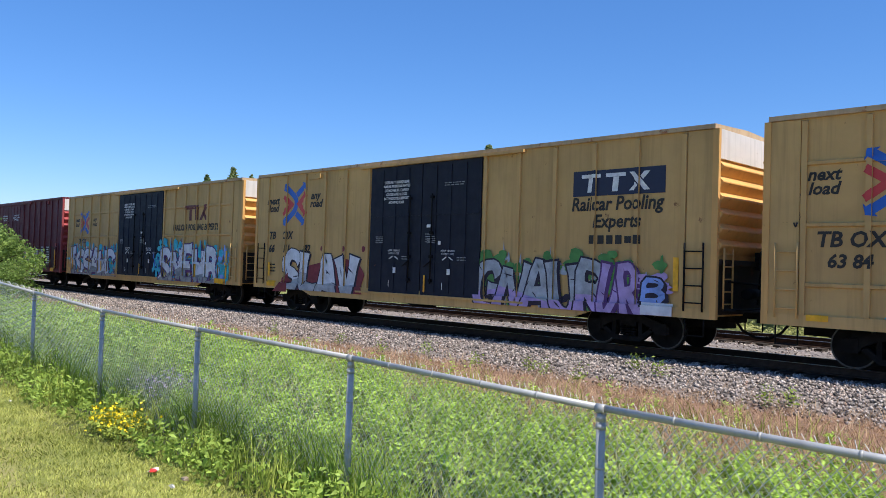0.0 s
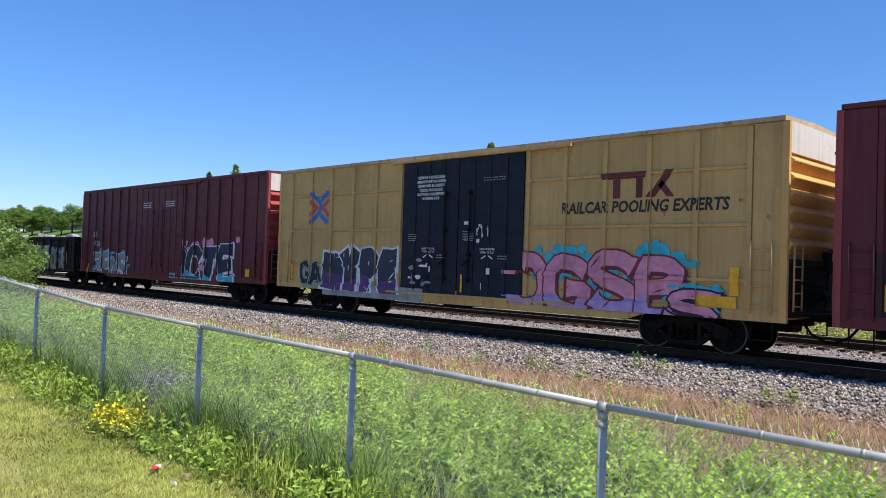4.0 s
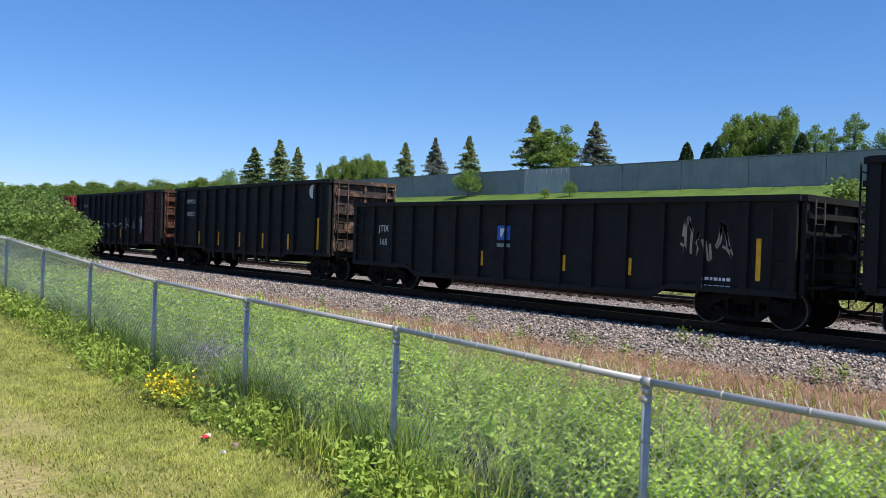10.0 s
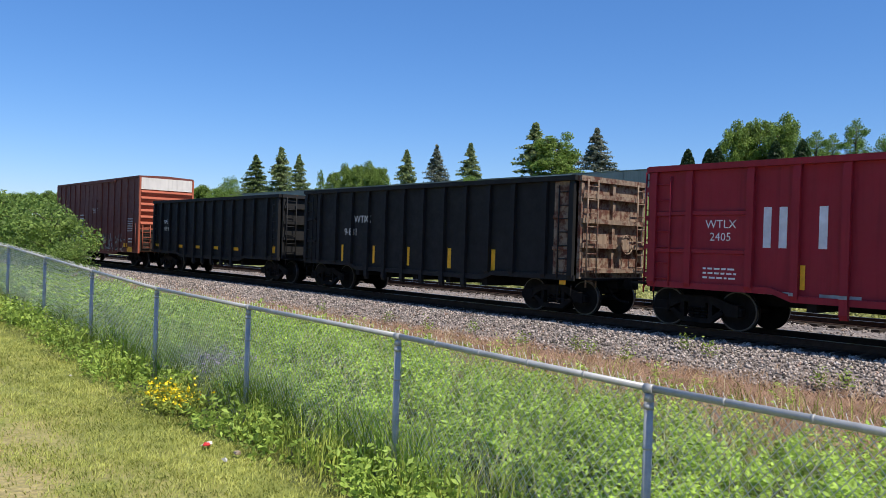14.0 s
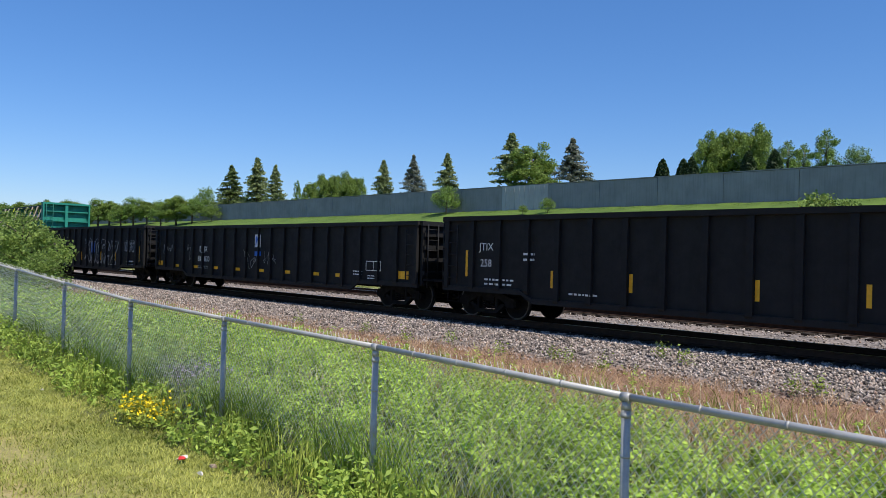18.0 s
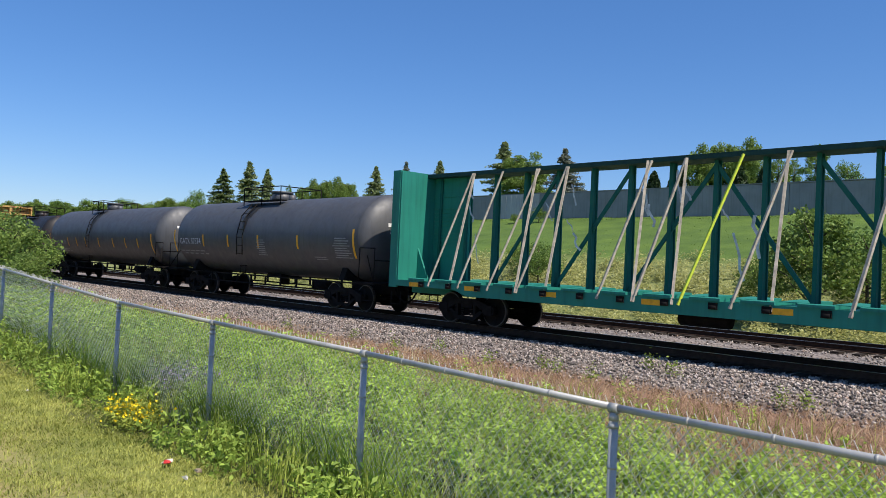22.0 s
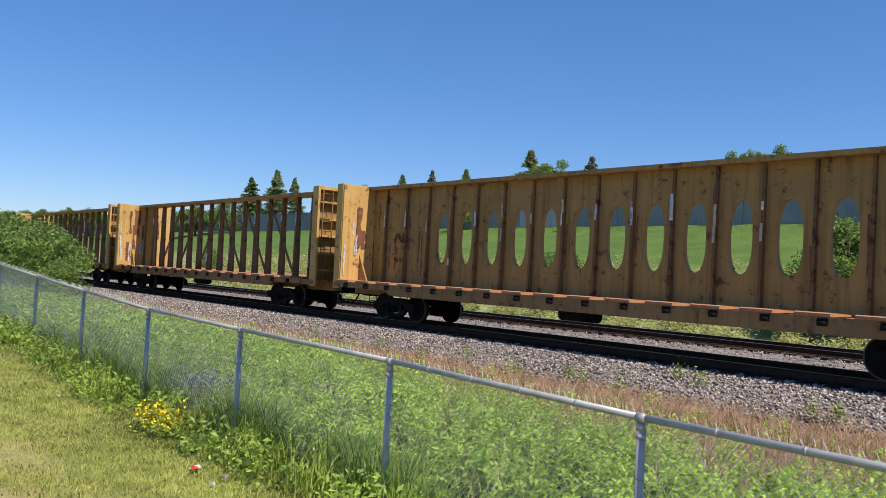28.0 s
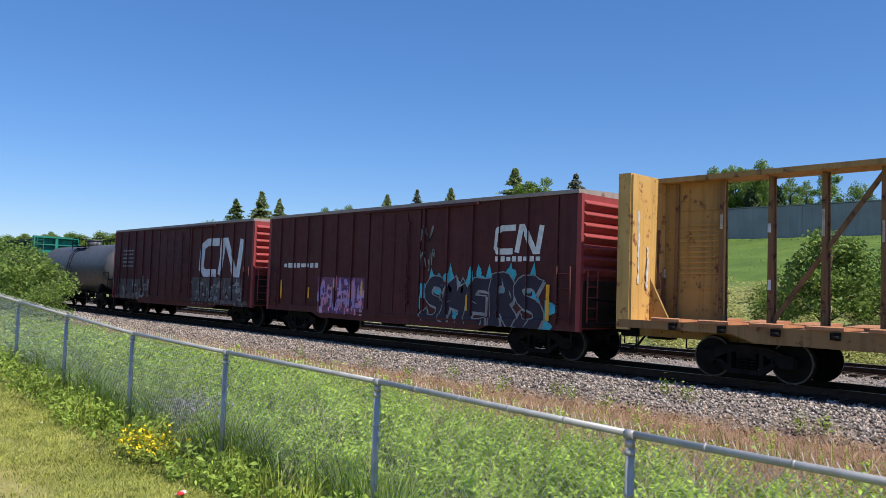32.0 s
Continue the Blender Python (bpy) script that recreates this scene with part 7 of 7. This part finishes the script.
    for l in RAIL_LOGO:
        s.strokes([l], 4.7, 2.85, 3.6, 1.5, .34, GR_WHITE, "logo", "white rounded logo stroke")
    s.rect(4.6, 1.42, 5.2, 1.1, GR_FADED, "graffiti", "grey washed-out spray paint")
    s.rect(-5.3, 1.35, 3.0, .95, GR_FADED, "graffiti", "grey washed-out spray paint")
    s.smears(4.4, 1.2, 5.0, 1.2, [GR_SMOKE, CN_RED, GR_SMOKE, GR_GREY], rng, 60)
    s.smears(-4.9, 1.2, 4.2, 1.1, [GR_SMOKE, CN_RED, GR_SMOKE, GR_GREY], rng, 50)
    s.bars(-5.6, 2.9, 1.4, 1.0, 5, GR_GREY, rng)
    s.scrawl(.3, 3.5, 1.2, .5, GR_TEAL, rng, 6, .06)
    car, L, r, zc = tank_car(-514.3, -527.0, 1.42, "black tank car behind the red boxcars", TANK)
    centerbeam(-528.2, -549.5, 4.62, "teal green lumber flatcar at the far end", GREEN, GREEN, seed=12)


train_head()
train_gondolas()
train_tail()


# ---------------------------------------------------------------- trees and shrubs
def limbs(trunk, crown, rng, height, spread, levels):
    """Tapered trunk with limbs; returns the limbs' tips."""
    tips = []
    r0 = height * .022
    trunk.tube((0, 0, -.4), (rng.uniform(-.1, .1), 0, height * .45), r0, 8, 0, r0 * .7)
    trunk.tube((0, 0, height * .44), (rng.uniform(-.2, .2), rng.uniform(-.2, .2), height * .85), r0 * .7, 7, 0, r0 * .2)
    for i in range(levels):
        z = height * (.16 + .62 * i / levels)
        a = i * 2.4 + rng.uniform(-.4, .4)
        l = spread * (1 - .45 * abs(i / levels - .35)) * rng.uniform(.7, 1.1)
        tip = (math.cos(a) * l, math.sin(a) * l, z + height * rng.uniform(.05, .2))
        trunk.tube((0, 0, z), tip, r0 * .4, 6, 0, r0 * .1)
        tips.append(tip)
    return tips


def broadleaf(height, spread, mat, seed, n=3600, leaf=.17, narrow=.75):
    rng = random.Random(seed)
    nr = np.random.default_rng(seed)
    g = G()
    tips = limbs(g, None, rng, height, spread, 11)
    trunk = g.mesh("trunk", BARK)
    clumps = [Vector((a * .6, b * .6, c)) for a, b, c in tips]
    for _ in range(84):
        # spread over an egg-shaped crown, most near its outside
        a, u, r = rng.uniform(0, math.tau), rng.uniform(-1, 1), rng.random() ** .4
        q = math.sqrt(1 - u * u) * r * spread * (.92 - .30 * narrow * u)
        clumps.append(Vector((math.cos(a) * q, math.sin(a) * q, height * (.56 + .37 * u * r))))
    pts = []
    for c in clumps:
        c.z = min(c.z, height * .94)
        rad = spread * rng.uniform(.16, .30)
        q = nr.normal(size=(n // len(clumps), 3))
        q /= np.linalg.norm(q, axis=1)[:, None]
        q *= (nr.random(len(q)) ** .45)[:, None] * rad * [1, 1, .85]
        pts.append(q + np.array(c))
    pts = np.concatenate(pts)
    v, f = leaves(pts, leaf, nr, .35, .6)
    return trunk, quick_mesh("crown", v, f, mat)


def spruce(height, radius, mat, seed, n=13000):
    rng = random.Random(seed)
    nr = np.random.default_rng(seed)
    g = G()
    g.tube((0, 0, -.4), (0, 0, height * .98), height * .016, 8, 0, .01)
    pts, dirs = [], []
    tiers = int(height * 4.2)
    for i in range(tiers):
        t = i / tiers
        z = height * (.06 + .92 * t)
        r = radius * (1 - t) ** .82 * min(1, .2 + (1 - t) / .14) * rng.uniform(.72, 1.12) + .03
        for k in range(rng.randint(4, 6)):
            a = rng.uniform(0, math.tau)
            jit = rng.uniform(-.4, .4)
            m = max(4, int(n / tiers / 5))
            d = np.linspace(.12, 1, m) * r * rng.uniform(.75, 1.1)
            p = np.stack([np.cos(a) * d, np.sin(a) * d, z + jit - .22 * d + .10 * d * d / max(r, .3)], 1) + nr.normal(scale=.09, size=(m, 3)) * [1, 1, .9]
            pts.append(p)
            if k < 3:
                g.tube((0, 0, z), (math.cos(a) * r * .9, math.sin(a) * r * .9, z - .2 * r), .02, 4, 0, .006)
    pts = np.concatenate(pts)
    v, f = leaves(pts, .21, nr, .2, .38)
    return g.mesh("trunk", BARK), quick_mesh("crown", v, f, mat)


def cedar(height, radius, seed):
    nr = np.random.default_rng(seed)
    g = G().tube((0, 0, -.4), (0, 0, height * .9), .09, 7, 0, .02)
    n = 2600
    t = nr.random(n)
    r = radius * np.sin(np.pi * np.clip(t * .86 + .14, 0, 1)) ** .7 * (.75 + .3 * nr.random(n))
    a = nr.uniform(0, 6.283, n)
    pts = np.stack([np.cos(a) * r, np.sin(a) * r, t * height], 1)
    v, f = leaves(pts, .17, nr, 0, .45)
    return g.mesh("trunk", BARK), quick_mesh("crown", v, f, CEDAR)


TREES = {}


def plant_tree(key, make, name, label, x, y, scale=(1, 1, 1), turn=0, group="trees behind the wall"):
    if key not in TREES:
        TREES[key] = make()
    trunk, crown = TREES[key]
    t = thing(name, label, "tree" if "shrub" not in name else "shrub", group, pose(x, y, float(ground_z(x, y)), 0, 0, turn))
    t.scale = scale
    put("trunk", trunk, t)
    put("crown", crown, t)


def tall(k, y):
    """Height of a tree whose tip stands k times its distance above the eye."""
    return lambda x: 1.72 + k * y - float(ground_z(x, y))


def build_trees():
    sp = {0: lambda: spruce(12, 3.9, NEEDLE, 1), 1: lambda: spruce(12, 3.5, NEEDLE, 2), 2: lambda: spruce(12, 4.1, NEEDLE_BLUE, 3), 3: lambda: spruce(12, 4.6, NEEDLE_LIGHT, 4)}
    rows = [(.91, .213, 78, 0, 1.7), (.78, .1915, 74, 2, 1.75), (1.07, .191, 76, 0, 1.4), (1.166, .1945, 76, 2, 1.35), (1.259, .1919, 78, 0, 1.35),
            (1.677, .2098, 84, 1, 1.35), (1.765, .2335, 86, 0, 1.45), (1.896, .2233, 84, 3, 1.5)]
    for tan, k, y, v, w in rows:
        x = -tan * y
        h = tall(k, y)(x)
        plant_tree(("spruce", v), sp[v], "spruce_tree", "grey-green conical blue spruce" if v == 2 else "dark green pointed spruce tree", x, y, (h / 12 * w * .8, h / 12 * w * .8, h / 12), v * 50 + tan * 90)
    bl = {0: lambda: broadleaf(11, 3.6, LEAF, 11, 24000, .125), 1: lambda: broadleaf(11, 3.2, LEAF, 12, 20000, .125), 2: lambda: broadleaf(11, 2.4, LEAF_LIGHT, 13, 7000, .12), 3: lambda: broadleaf(11, 4.2, LEAF_LIGHT, 14, 12000, .13), 4: lambda: broadleaf(11, 3.2, LEAF, 15, 26000, .125, .42)}
    for tan, k, y, v, w in [(.862, .200, 77, 4, 1.2), (.545, .188, 80, 0, .62), (.512, .195, 82, 1, .72), (.478, .191, 81, 0, .66), (.438, .166, 84, 2, .9), (.418, .160, 86, 2, .8), (.391, .1763, 78, 2, .85), (.355, .150, 90, 3, .7),
                            (1.345, .176, 90, 1, .62), (1.385, .184, 88, 0, .62), (1.43, .1875, 89, 1, .66), (1.475, .184, 88, 0, .6), (1.52, .175, 90, 1, .66), (1.578, .177, 92, 2, .5), (2.039, .1793, 90, 3, .8), (2.2, .152, 95, 1, .9), (2.35, .153, 95, 3, 1.0),
                            (2.6, .145, 95, 1, 1.1), (2.9, .15, 90, 0, 1.2), (3.2, .185, 70, 1, 1.1), (3.45, .195, 66, 0, 1.1), (3.7, .17, 66, 3, 1.2), (4.1, .17, 66, 1, 1.2), (4.6, .18, 66, 0, 1.3), (5.2, .18, 66, 1, 1.3),
                            (.25, .16, 88, 1, 1.0), (.12, .15, 90, 0, 1.0), (.30, .145, 92, 3, .9)] + [(1.64 + .1 * i, .139 + .013 * math.sin(i * 2.3) ** 2, 96 + i % 3, (0, 3, 1, 2)[i % 4], .9) for i in range(17)]:
        x = -tan * y
        h = tall(k, y)(x)
        plant_tree(("broad", v), bl[v], "broadleaf_tree", "light green young broadleaf tree" if v in (2, 3) else "leafy green broadleaf tree", x, y, (h / 11 * w, h / 11 * w, h / 11), tan * 130)
    # tree belt that hides the far end of the wall
    for i in range(26):
        tan = 2.12 + .105 * i
        y = 55.2 - (i % 3) * 1.6
        x = -tan * y
        v = (3, 0, 3, 1, 3)[i % 5]
        h = tall(.150 + .022 * (tan - 2.12) + .012 * math.sin(i * 2.1), y)(x)
        plant_tree(("broad", v), bl[v], "broadleaf_tree", "light green young broadleaf tree" if v in (2, 3) else "leafy green broadleaf tree", x, y, (h / 11 * 1.45, h / 11 * 1.45, h / 11), tan * 170, "trees before the wall")
    for tan, k in ((.618, .147), (.585, .1449), (.572, .1464), (.490, .149), (.455, .1475)):
        y = 62.5
        x = -tan * y
        h = tall(k, y)(x)
        plant_tree("cedar", lambda: cedar(4.5, .75, 21), "cedar_tree", "narrow dark green clipped cedar", x, y, (h / 4.5, h / 4.5, h / 4.5), tan * 300)
    # shrubs on the bank and behind the second track
    sh = {0: lambda: broadleaf(3.2, 1.7, LEAF, 31, 5200, .065), 1: lambda: broadleaf(3.2, 1.9, LEAF_LIGHT, 32, 5600, .065), 2: lambda: broadleaf(4.6, 1.8, LEAF, 33, 5200, .085)}
    for x, y, s, v in [(-12.2, 31.3, 1.05, 2), (-60.5, 56.5, .95, 1), (-113, 56.5, .9, 0), (-46, 55.5, .45, 1), (-48.5, 55, .3, 0),
                       (-10.8, 33.0, 1.1, 1), (-14.6, 32.5, .8, 0), (-28.0, 34.0, .8, 1), (-31.0, 36, .7, 0), (-6, 31, 1.0, 1), (-47, 33, .6, 0), (-70, 33, .8, 1)]:
        plant_tree(("shrub", v), sh[v], "shrub", "leafy shrub on the grassy bank", x, y, (s, s, s), x * 37, "shrubs on the bank")
    # roadside thicket between the fence and the track
    for x, y, s, v in [(-34.5, 9.2, 1.10, 0), (-39, 9.8, 1.25, 1), (-43.5, 9.0, 1.35, 0), (-48.5, 9.6, 1.45, 1), (-54, 9.5, 1.5, 0), (-30.8, 8.8, .62, 0), (-28.6, 7.2, .42, 0), (-60, 9, 1.6, 1), (-66, 9, 1.7, 0)]:
        plant_tree(("shrub", v), sh[v], "shrub", "leafy shrub beside the fence", x, y, (s, s, s), x * 53, "shrubs beside the fence")


def stuff(name, label, v, f, mat, category="grass"):
    tagged(new(name, quick_mesh(name, v, f, mat)), label, category, kind="stuff")


def lumpy(p, size, seed=0):
    """Uneven patches between -1 and 1, about this size across."""
    r = np.random.default_rng(seed)
    out = np.zeros(len(p))
    for i in range(7):
        a, ph = r.uniform(0, 6.283, 2)
        k = 6.283 / size * r.uniform(.6, 1.6)
        out += np.sin((p[:, 0] * np.cos(a) + p[:, 1] * np.sin(a)) * k + ph)
    return np.clip(out / 3.2, -1, 1)


def brown_edge(x):
    """Where the green weeds give way to dry grass."""
    return np.interp(x, [-40, -16, -8, -3, 3], [11.4, 10.2, 9.0, 8.1, 7.4])


def sprigs(base, height, stems, per, leaf, rng):
    """Leafy plants: stems lean out from one root, folded leaves stand off them, most near the top."""
    n = len(base)
    az = rng.uniform(0, 6.283, (n, stems, 1))
    lean = rng.uniform(.1, .55, (n, stems, 1)) * height[:, None, None]
    tall = height[:, None, None] * rng.uniform(.7, 1.15, (n, stems, 1))
    t = .18 + .82 * rng.random((n, stems, per)) ** .6
    p = np.stack([np.cos(az) * lean * t ** 1.4, np.sin(az) * lean * t ** 1.4, tall * t], -1)
    p = (p + base[:, None, None]).reshape(-1, 3)
    m = len(p)
    la = rng.uniform(0, 6.283, m)
    up = rng.uniform(-.35, .75, m)
    a = np.stack([np.cos(la) * np.cos(up), np.sin(la) * np.cos(up), np.sin(up)], 1)
    nrm = np.array([0, 0, 1.0]) + rng.normal(0, .35, (m, 3))
    b = np.cross(a, nrm)
    b /= np.linalg.norm(b, axis=1)[:, None] + 1e-9
    s = (leaf * rng.uniform(.55, 1.3, m))[:, None]
    p0, p1 = p, p + a * s * 2
    mid = p + a * s * .85 + np.array([0, 0, .12]) * s
    w = b * s * .40
    return np.stack([p0, mid + w, p1, mid - w], 1).reshape(-1, 3), np.arange(4 * m).reshape(m, 4)


def build_grass():
    rng = np.random.default_rng(7)
    # leafy weeds between fence and ballast: a near stretch with more leaves, a far one with larger ones
    out = []
    for count, x0, x1, stems, per, leaf in ((4400, -13.5, 2.5, 5, 16, .032), (6500, -50, -13.5, 4, 10, .050)):
        base = scatter(rng, count, x0, x1, 3.95, 12.0, 1.25)
        keep = rng.random(len(base)) < np.clip((brown_edge(base[:, 0]) + .6 + .5 * lumpy(base, 1.8, 2) - base[:, 1]) / 1.0, .03, 1)
        keep &= rng.random(len(base)) < .85 + .6 * lumpy(base, .9, 3)
        base = base[keep]
        hgt = rng.uniform(.26, .50, len(base)) * np.where(base[:, 1] < 4.15, .7, 1) * (1 + .35 * lumpy(base, 1.6, 4) + .25 * lumpy(base, .7, 5))
        out.append(sprigs(base, np.clip(hgt, .1, .75), stems, per, leaf, rng))
    v = np.concatenate([o[0] for o in out])
    stuff("weeds", "rank green leafy weeds", v, np.arange(len(v)).reshape(-1, 4), WEED, "weeds")
    # taller grass among the weeds and along the fence
    b = np.concatenate([scatter(rng, 24000, -45, 2.5, 4.1, 12.0, 1.6), scatter(rng, 10000, -40, 2.0, 3.4, 4.2, 1.5)])
    b = b[rng.random(len(b)) < .35 + .75 * lumpy(b, 1.3, 8)]
    v, f = blades(b, .40, .010, rng, .9)
    stuff("tall_grass", "tall unmown grass along the fence", v, f, BLADE)
    # broad-leaved weeds at the foot of the fence, and a dark tuft by the flowers
    b = scatter(rng, 900, -26, -3, 3.25, 3.86, 1.2)
    b = b[rng.random(len(b)) < .7 + .6 * lumpy(b, 1.4, 12)]
    b = b[np.hypot(b[:, 0] + 8.2, (b[:, 1] - 3.42) * 1.3) > .6]
    c = b[:, None] + np.stack([rng.normal(0, .08, (len(b), 26)), rng.normal(0, .06, (len(b), 26)), rng.random((len(b), 26)) * rng.uniform(.12, .42, (len(b), 1))], -1)
    v, f = leaves(c.reshape(-1, 3), .036, rng, .35, .4)
    stuff("leafy_weeds", "broad-leaved green weeds at the foot of the fence", v, f, LEAFY, "weeds")
    b = np.concatenate([np.stack([rng.normal(x, .22, 210), rng.normal(y, .09, 210)], 1) for x, y in ((-6.9, 3.98), (-7.35, 4.0), (-7.9, 4.1), (-5.6, 4.0), (-4.9, 3.95), (-9.6, 4.05), (-10.2, 3.95), (-10.9, 3.95), (-11.5, 4.0), (-12.6, 4.0), (-13.6, 4.0))])
    b = np.concatenate([b, ground_z(b[:, 0], b[:, 1])[:, None]], 1)
    v, f = blades(b, .52, .011, rng, .6)
    stuff("grass_tufts", "dark green upright grass tufts along the fence", v, f, TUFT)
    # dry brown grass by the ballast
    b = scatter(rng, 170000, -60, 3, 5.0, 14.9, 1.4)
    p = smooth(-1.2, 1.2, b[:, 1] - brown_edge(b[:, 0])) * (1 - .9 * smooth(13.6, 14.6, b[:, 1] + .35 * lumpy(b, 1.5, 6))) * (.75 + .5 * lumpy(b, .8, 7))
    b = b[rng.random(len(b)) < p]
    v, f = blades(b, .15, .010, rng, 2.0)
    stuff("dry_grass", "dry reddish-brown grass beside the ballast", v, f, DRY)
    # lawn
    b = scatter(rng, 250000, -26, -1.2, .3, 3.6, 1.3)
    b = b[rng.random(len(b)) < (.75 - .5 * lumpy(b, 1.1, 9) * np.clip((3.2 - b[:, 1]) / 1.2, 0.2, 1)) * np.clip((-1.2 - b[:, 0]) / 3, 0, 1) * np.clip((b[:, 1] - .6) / 1.9, .08, 1)]
    v, f = blades(b, .034, .008, rng, 1.5)
    stuff("lawn_grass", "short sun-bleached mown lawn", v, f, LAWN_BLADE)
    b = scatter(rng, 30000, -40, 2, 4.0, 12.0, 1.5)
    b = b[rng.random(len(b)) < .30 * (b[:, 0] < -4) + .05 + .75 * lumpy(b, 1.7, 10) - .5 * smooth(-.5, 1.5, b[:, 1] - brown_edge(b[:, 0]))]
    v, f = blades(b, .46, .0075, rng, 1.0)
    stuff("seed_grass", "pale seeding grass stalks among the weeds", v, f, STRAW)
    # bank
    b = np.concatenate([scatter(rng, 5000, -110, 5, 40, 57.8, 1.5), scatter(rng, 5000, -110, 5, 56.5, 57.8, 1.2)])
    v, f = blades(b, .07, .03, rng, 1.0)
    stuff("bank_grass", "fresh green grass on the bank", v, f, BANK_BLADE)
    b = scatter(rng, 90000, -75, 4, 28.5, 43, 1.3)
    b = b[rng.random(len(b)) < (.55 + .7 * lumpy(b, 3.0, 11)) * (1 - smooth(38, 43, b[:, 1] + 1.5 * lumpy(b, 5.0, 13)))]
    b = b[:26000]
    v, f = sprigs(b, rng.uniform(.25, .6, len(b)), 2, 4, .08, rng)
    stuff("bank_weeds", "pale weeds at the foot of the bank", v, f, FOOT_WEED, "weeds")
    # single green weeds on the shoulder
    pts = []
    for x, y in ((-9.3, 15.2), (-8.6, 15.0), (-15.0, 14.3), (-11.5, 14.2), (-11.0, 14.1), (-6.0, 14.2), (-5.6, 14.3), (-13.0, 14.0), (-18.5, 14.2), (-22.0, 14.1), (-9.9, 13.9), (-16.2, 13.8)):
        q = rng.normal(size=(90, 3)) * [.09, .09, .11]
        pts.append(q + [x, y, float(ground_z(x, y)) + .16])
    v, f = leaves(np.concatenate(pts), .035, rng, .2, .4)
    stuff("shoulder_weeds", "single green weeds in the ballast", v, f, TUFT, "weeds")


def build_flowers():
    rng = np.random.default_rng(9)
    x, y = -8.2, 3.42
    plant = thing("flowering_plant", "bushy plant with bright yellow flowers by the fence", "plant", at=pose(x, y, float(ground_z(x, y))))
    c = rng.normal(size=(1300, 3)) * [.21, .13, .07] + [0, 0, .12]
    v, f = leaves(c, .03, rng, .3, .35)
    put("foliage", quick_mesh("leaves", v, f, BLADE), plant)
    c = rng.normal(size=(420, 3)) * [.20, .12, .05] + [0, 0, .20]
    v, f = leaves(c, .015, rng, .8, .9)
    tagged(put("blossom", quick_mesh("flowers", v, f, PETAL), plant, "bright yellow flower heads"), kind="stuff")
    x, y = -9.0, 4.3
    p2 = thing("flowering_plant", "dark plant with dull purple flower spikes behind the fence", "plant", at=pose(x, y, float(ground_z(x, y))))
    c = rng.normal(size=(2600, 3)) * [.42, .2, .13] + [0, 0, .22]
    v, f = leaves(c, .032, rng, .1, .3)
    put("foliage", quick_mesh("leaves", v, f, NEEDLE), p2)
    c = rng.normal(size=(500, 3)) * [.3, .16, .09] + [.1, 0, .38]
    v, f = leaves(c, .013, rng, .2, .7)
    tagged(put("blossom", quick_mesh("flowers", v, f, GR_LILAC), p2, "dull purple flower spikes"), kind="stuff")
    # litter
    for lx, ly, s, m, m2 in ((-6.45, 3.03, .042, LITTER_RED, OFFWHITE), (-5.95, 2.95, .022, OFFWHITE, OFFWHITE), (-10.4, 3.05, .022, OFFWHITE, OFFWHITE), (-6.1, 3.12, .028, WOOD, WOOD)):
        t = thing("litter", "crumpled red and white wrapper on the grass" if m is LITTER_RED else "small pale scrap of litter on the grass", "litter", at=pose(lx, ly, float(ground_z(lx, ly)) + .03))
        rr = random.Random(int(lx * 100))
        for mm, o in ((m, 0), (m2, -s * .9)):
            bm = bmesh.new()
            for _ in range(18):
                bm.verts.new((o + rr.gauss(0, s * .6), rr.gauss(0, s * .5), abs(rr.gauss(0, s * .5))))
            bmesh.ops.convex_hull(bm, input=bm.verts)
            me = bpy.data.meshes.new("crumple")
            bm.to_mesh(me)
            bm.free()
            me.materials.append(mm)
            put("crumple", me, t)


build_trees()
build_flowers()


# ---------------------------------------------------------------- pieces of the setting, last
build_grass()
ballast_stones()
build_track(TRACK_Y, "railway_track", "main track of steel rails on timber ties under the train")
build_track(TRACK2_Y, "railway_track", "empty second track with rusty rails beyond the train")
build_fence()


def motions():
    keys = [0.0, 4.0, 8.0, 12.0, 16.0, 20.0, 24.0, 28.0, 32.0]
    for car, mid in TRAIN:
        walk(car, [(t, pose(mid + travel(t), TRACK_Y, 0)) for t in keys])
    # all wheels turn alike, so they share one set of keys
    first = WHEELSETS[0]
    walk(first, [(i / FPS, pose(0, 0, 0, 0, math.degrees(travel(i / FPS) / WHEEL_R), 0)) for i in range(32 * FPS + 1)])
    for ws in WHEELSETS[1:]:
        ws.rotation_mode = "QUATERNION"
        data = ws.animation_data_create()
        data.action = first.animation_data.action
        data.action_slot = first.animation_data.action_slot


motions()
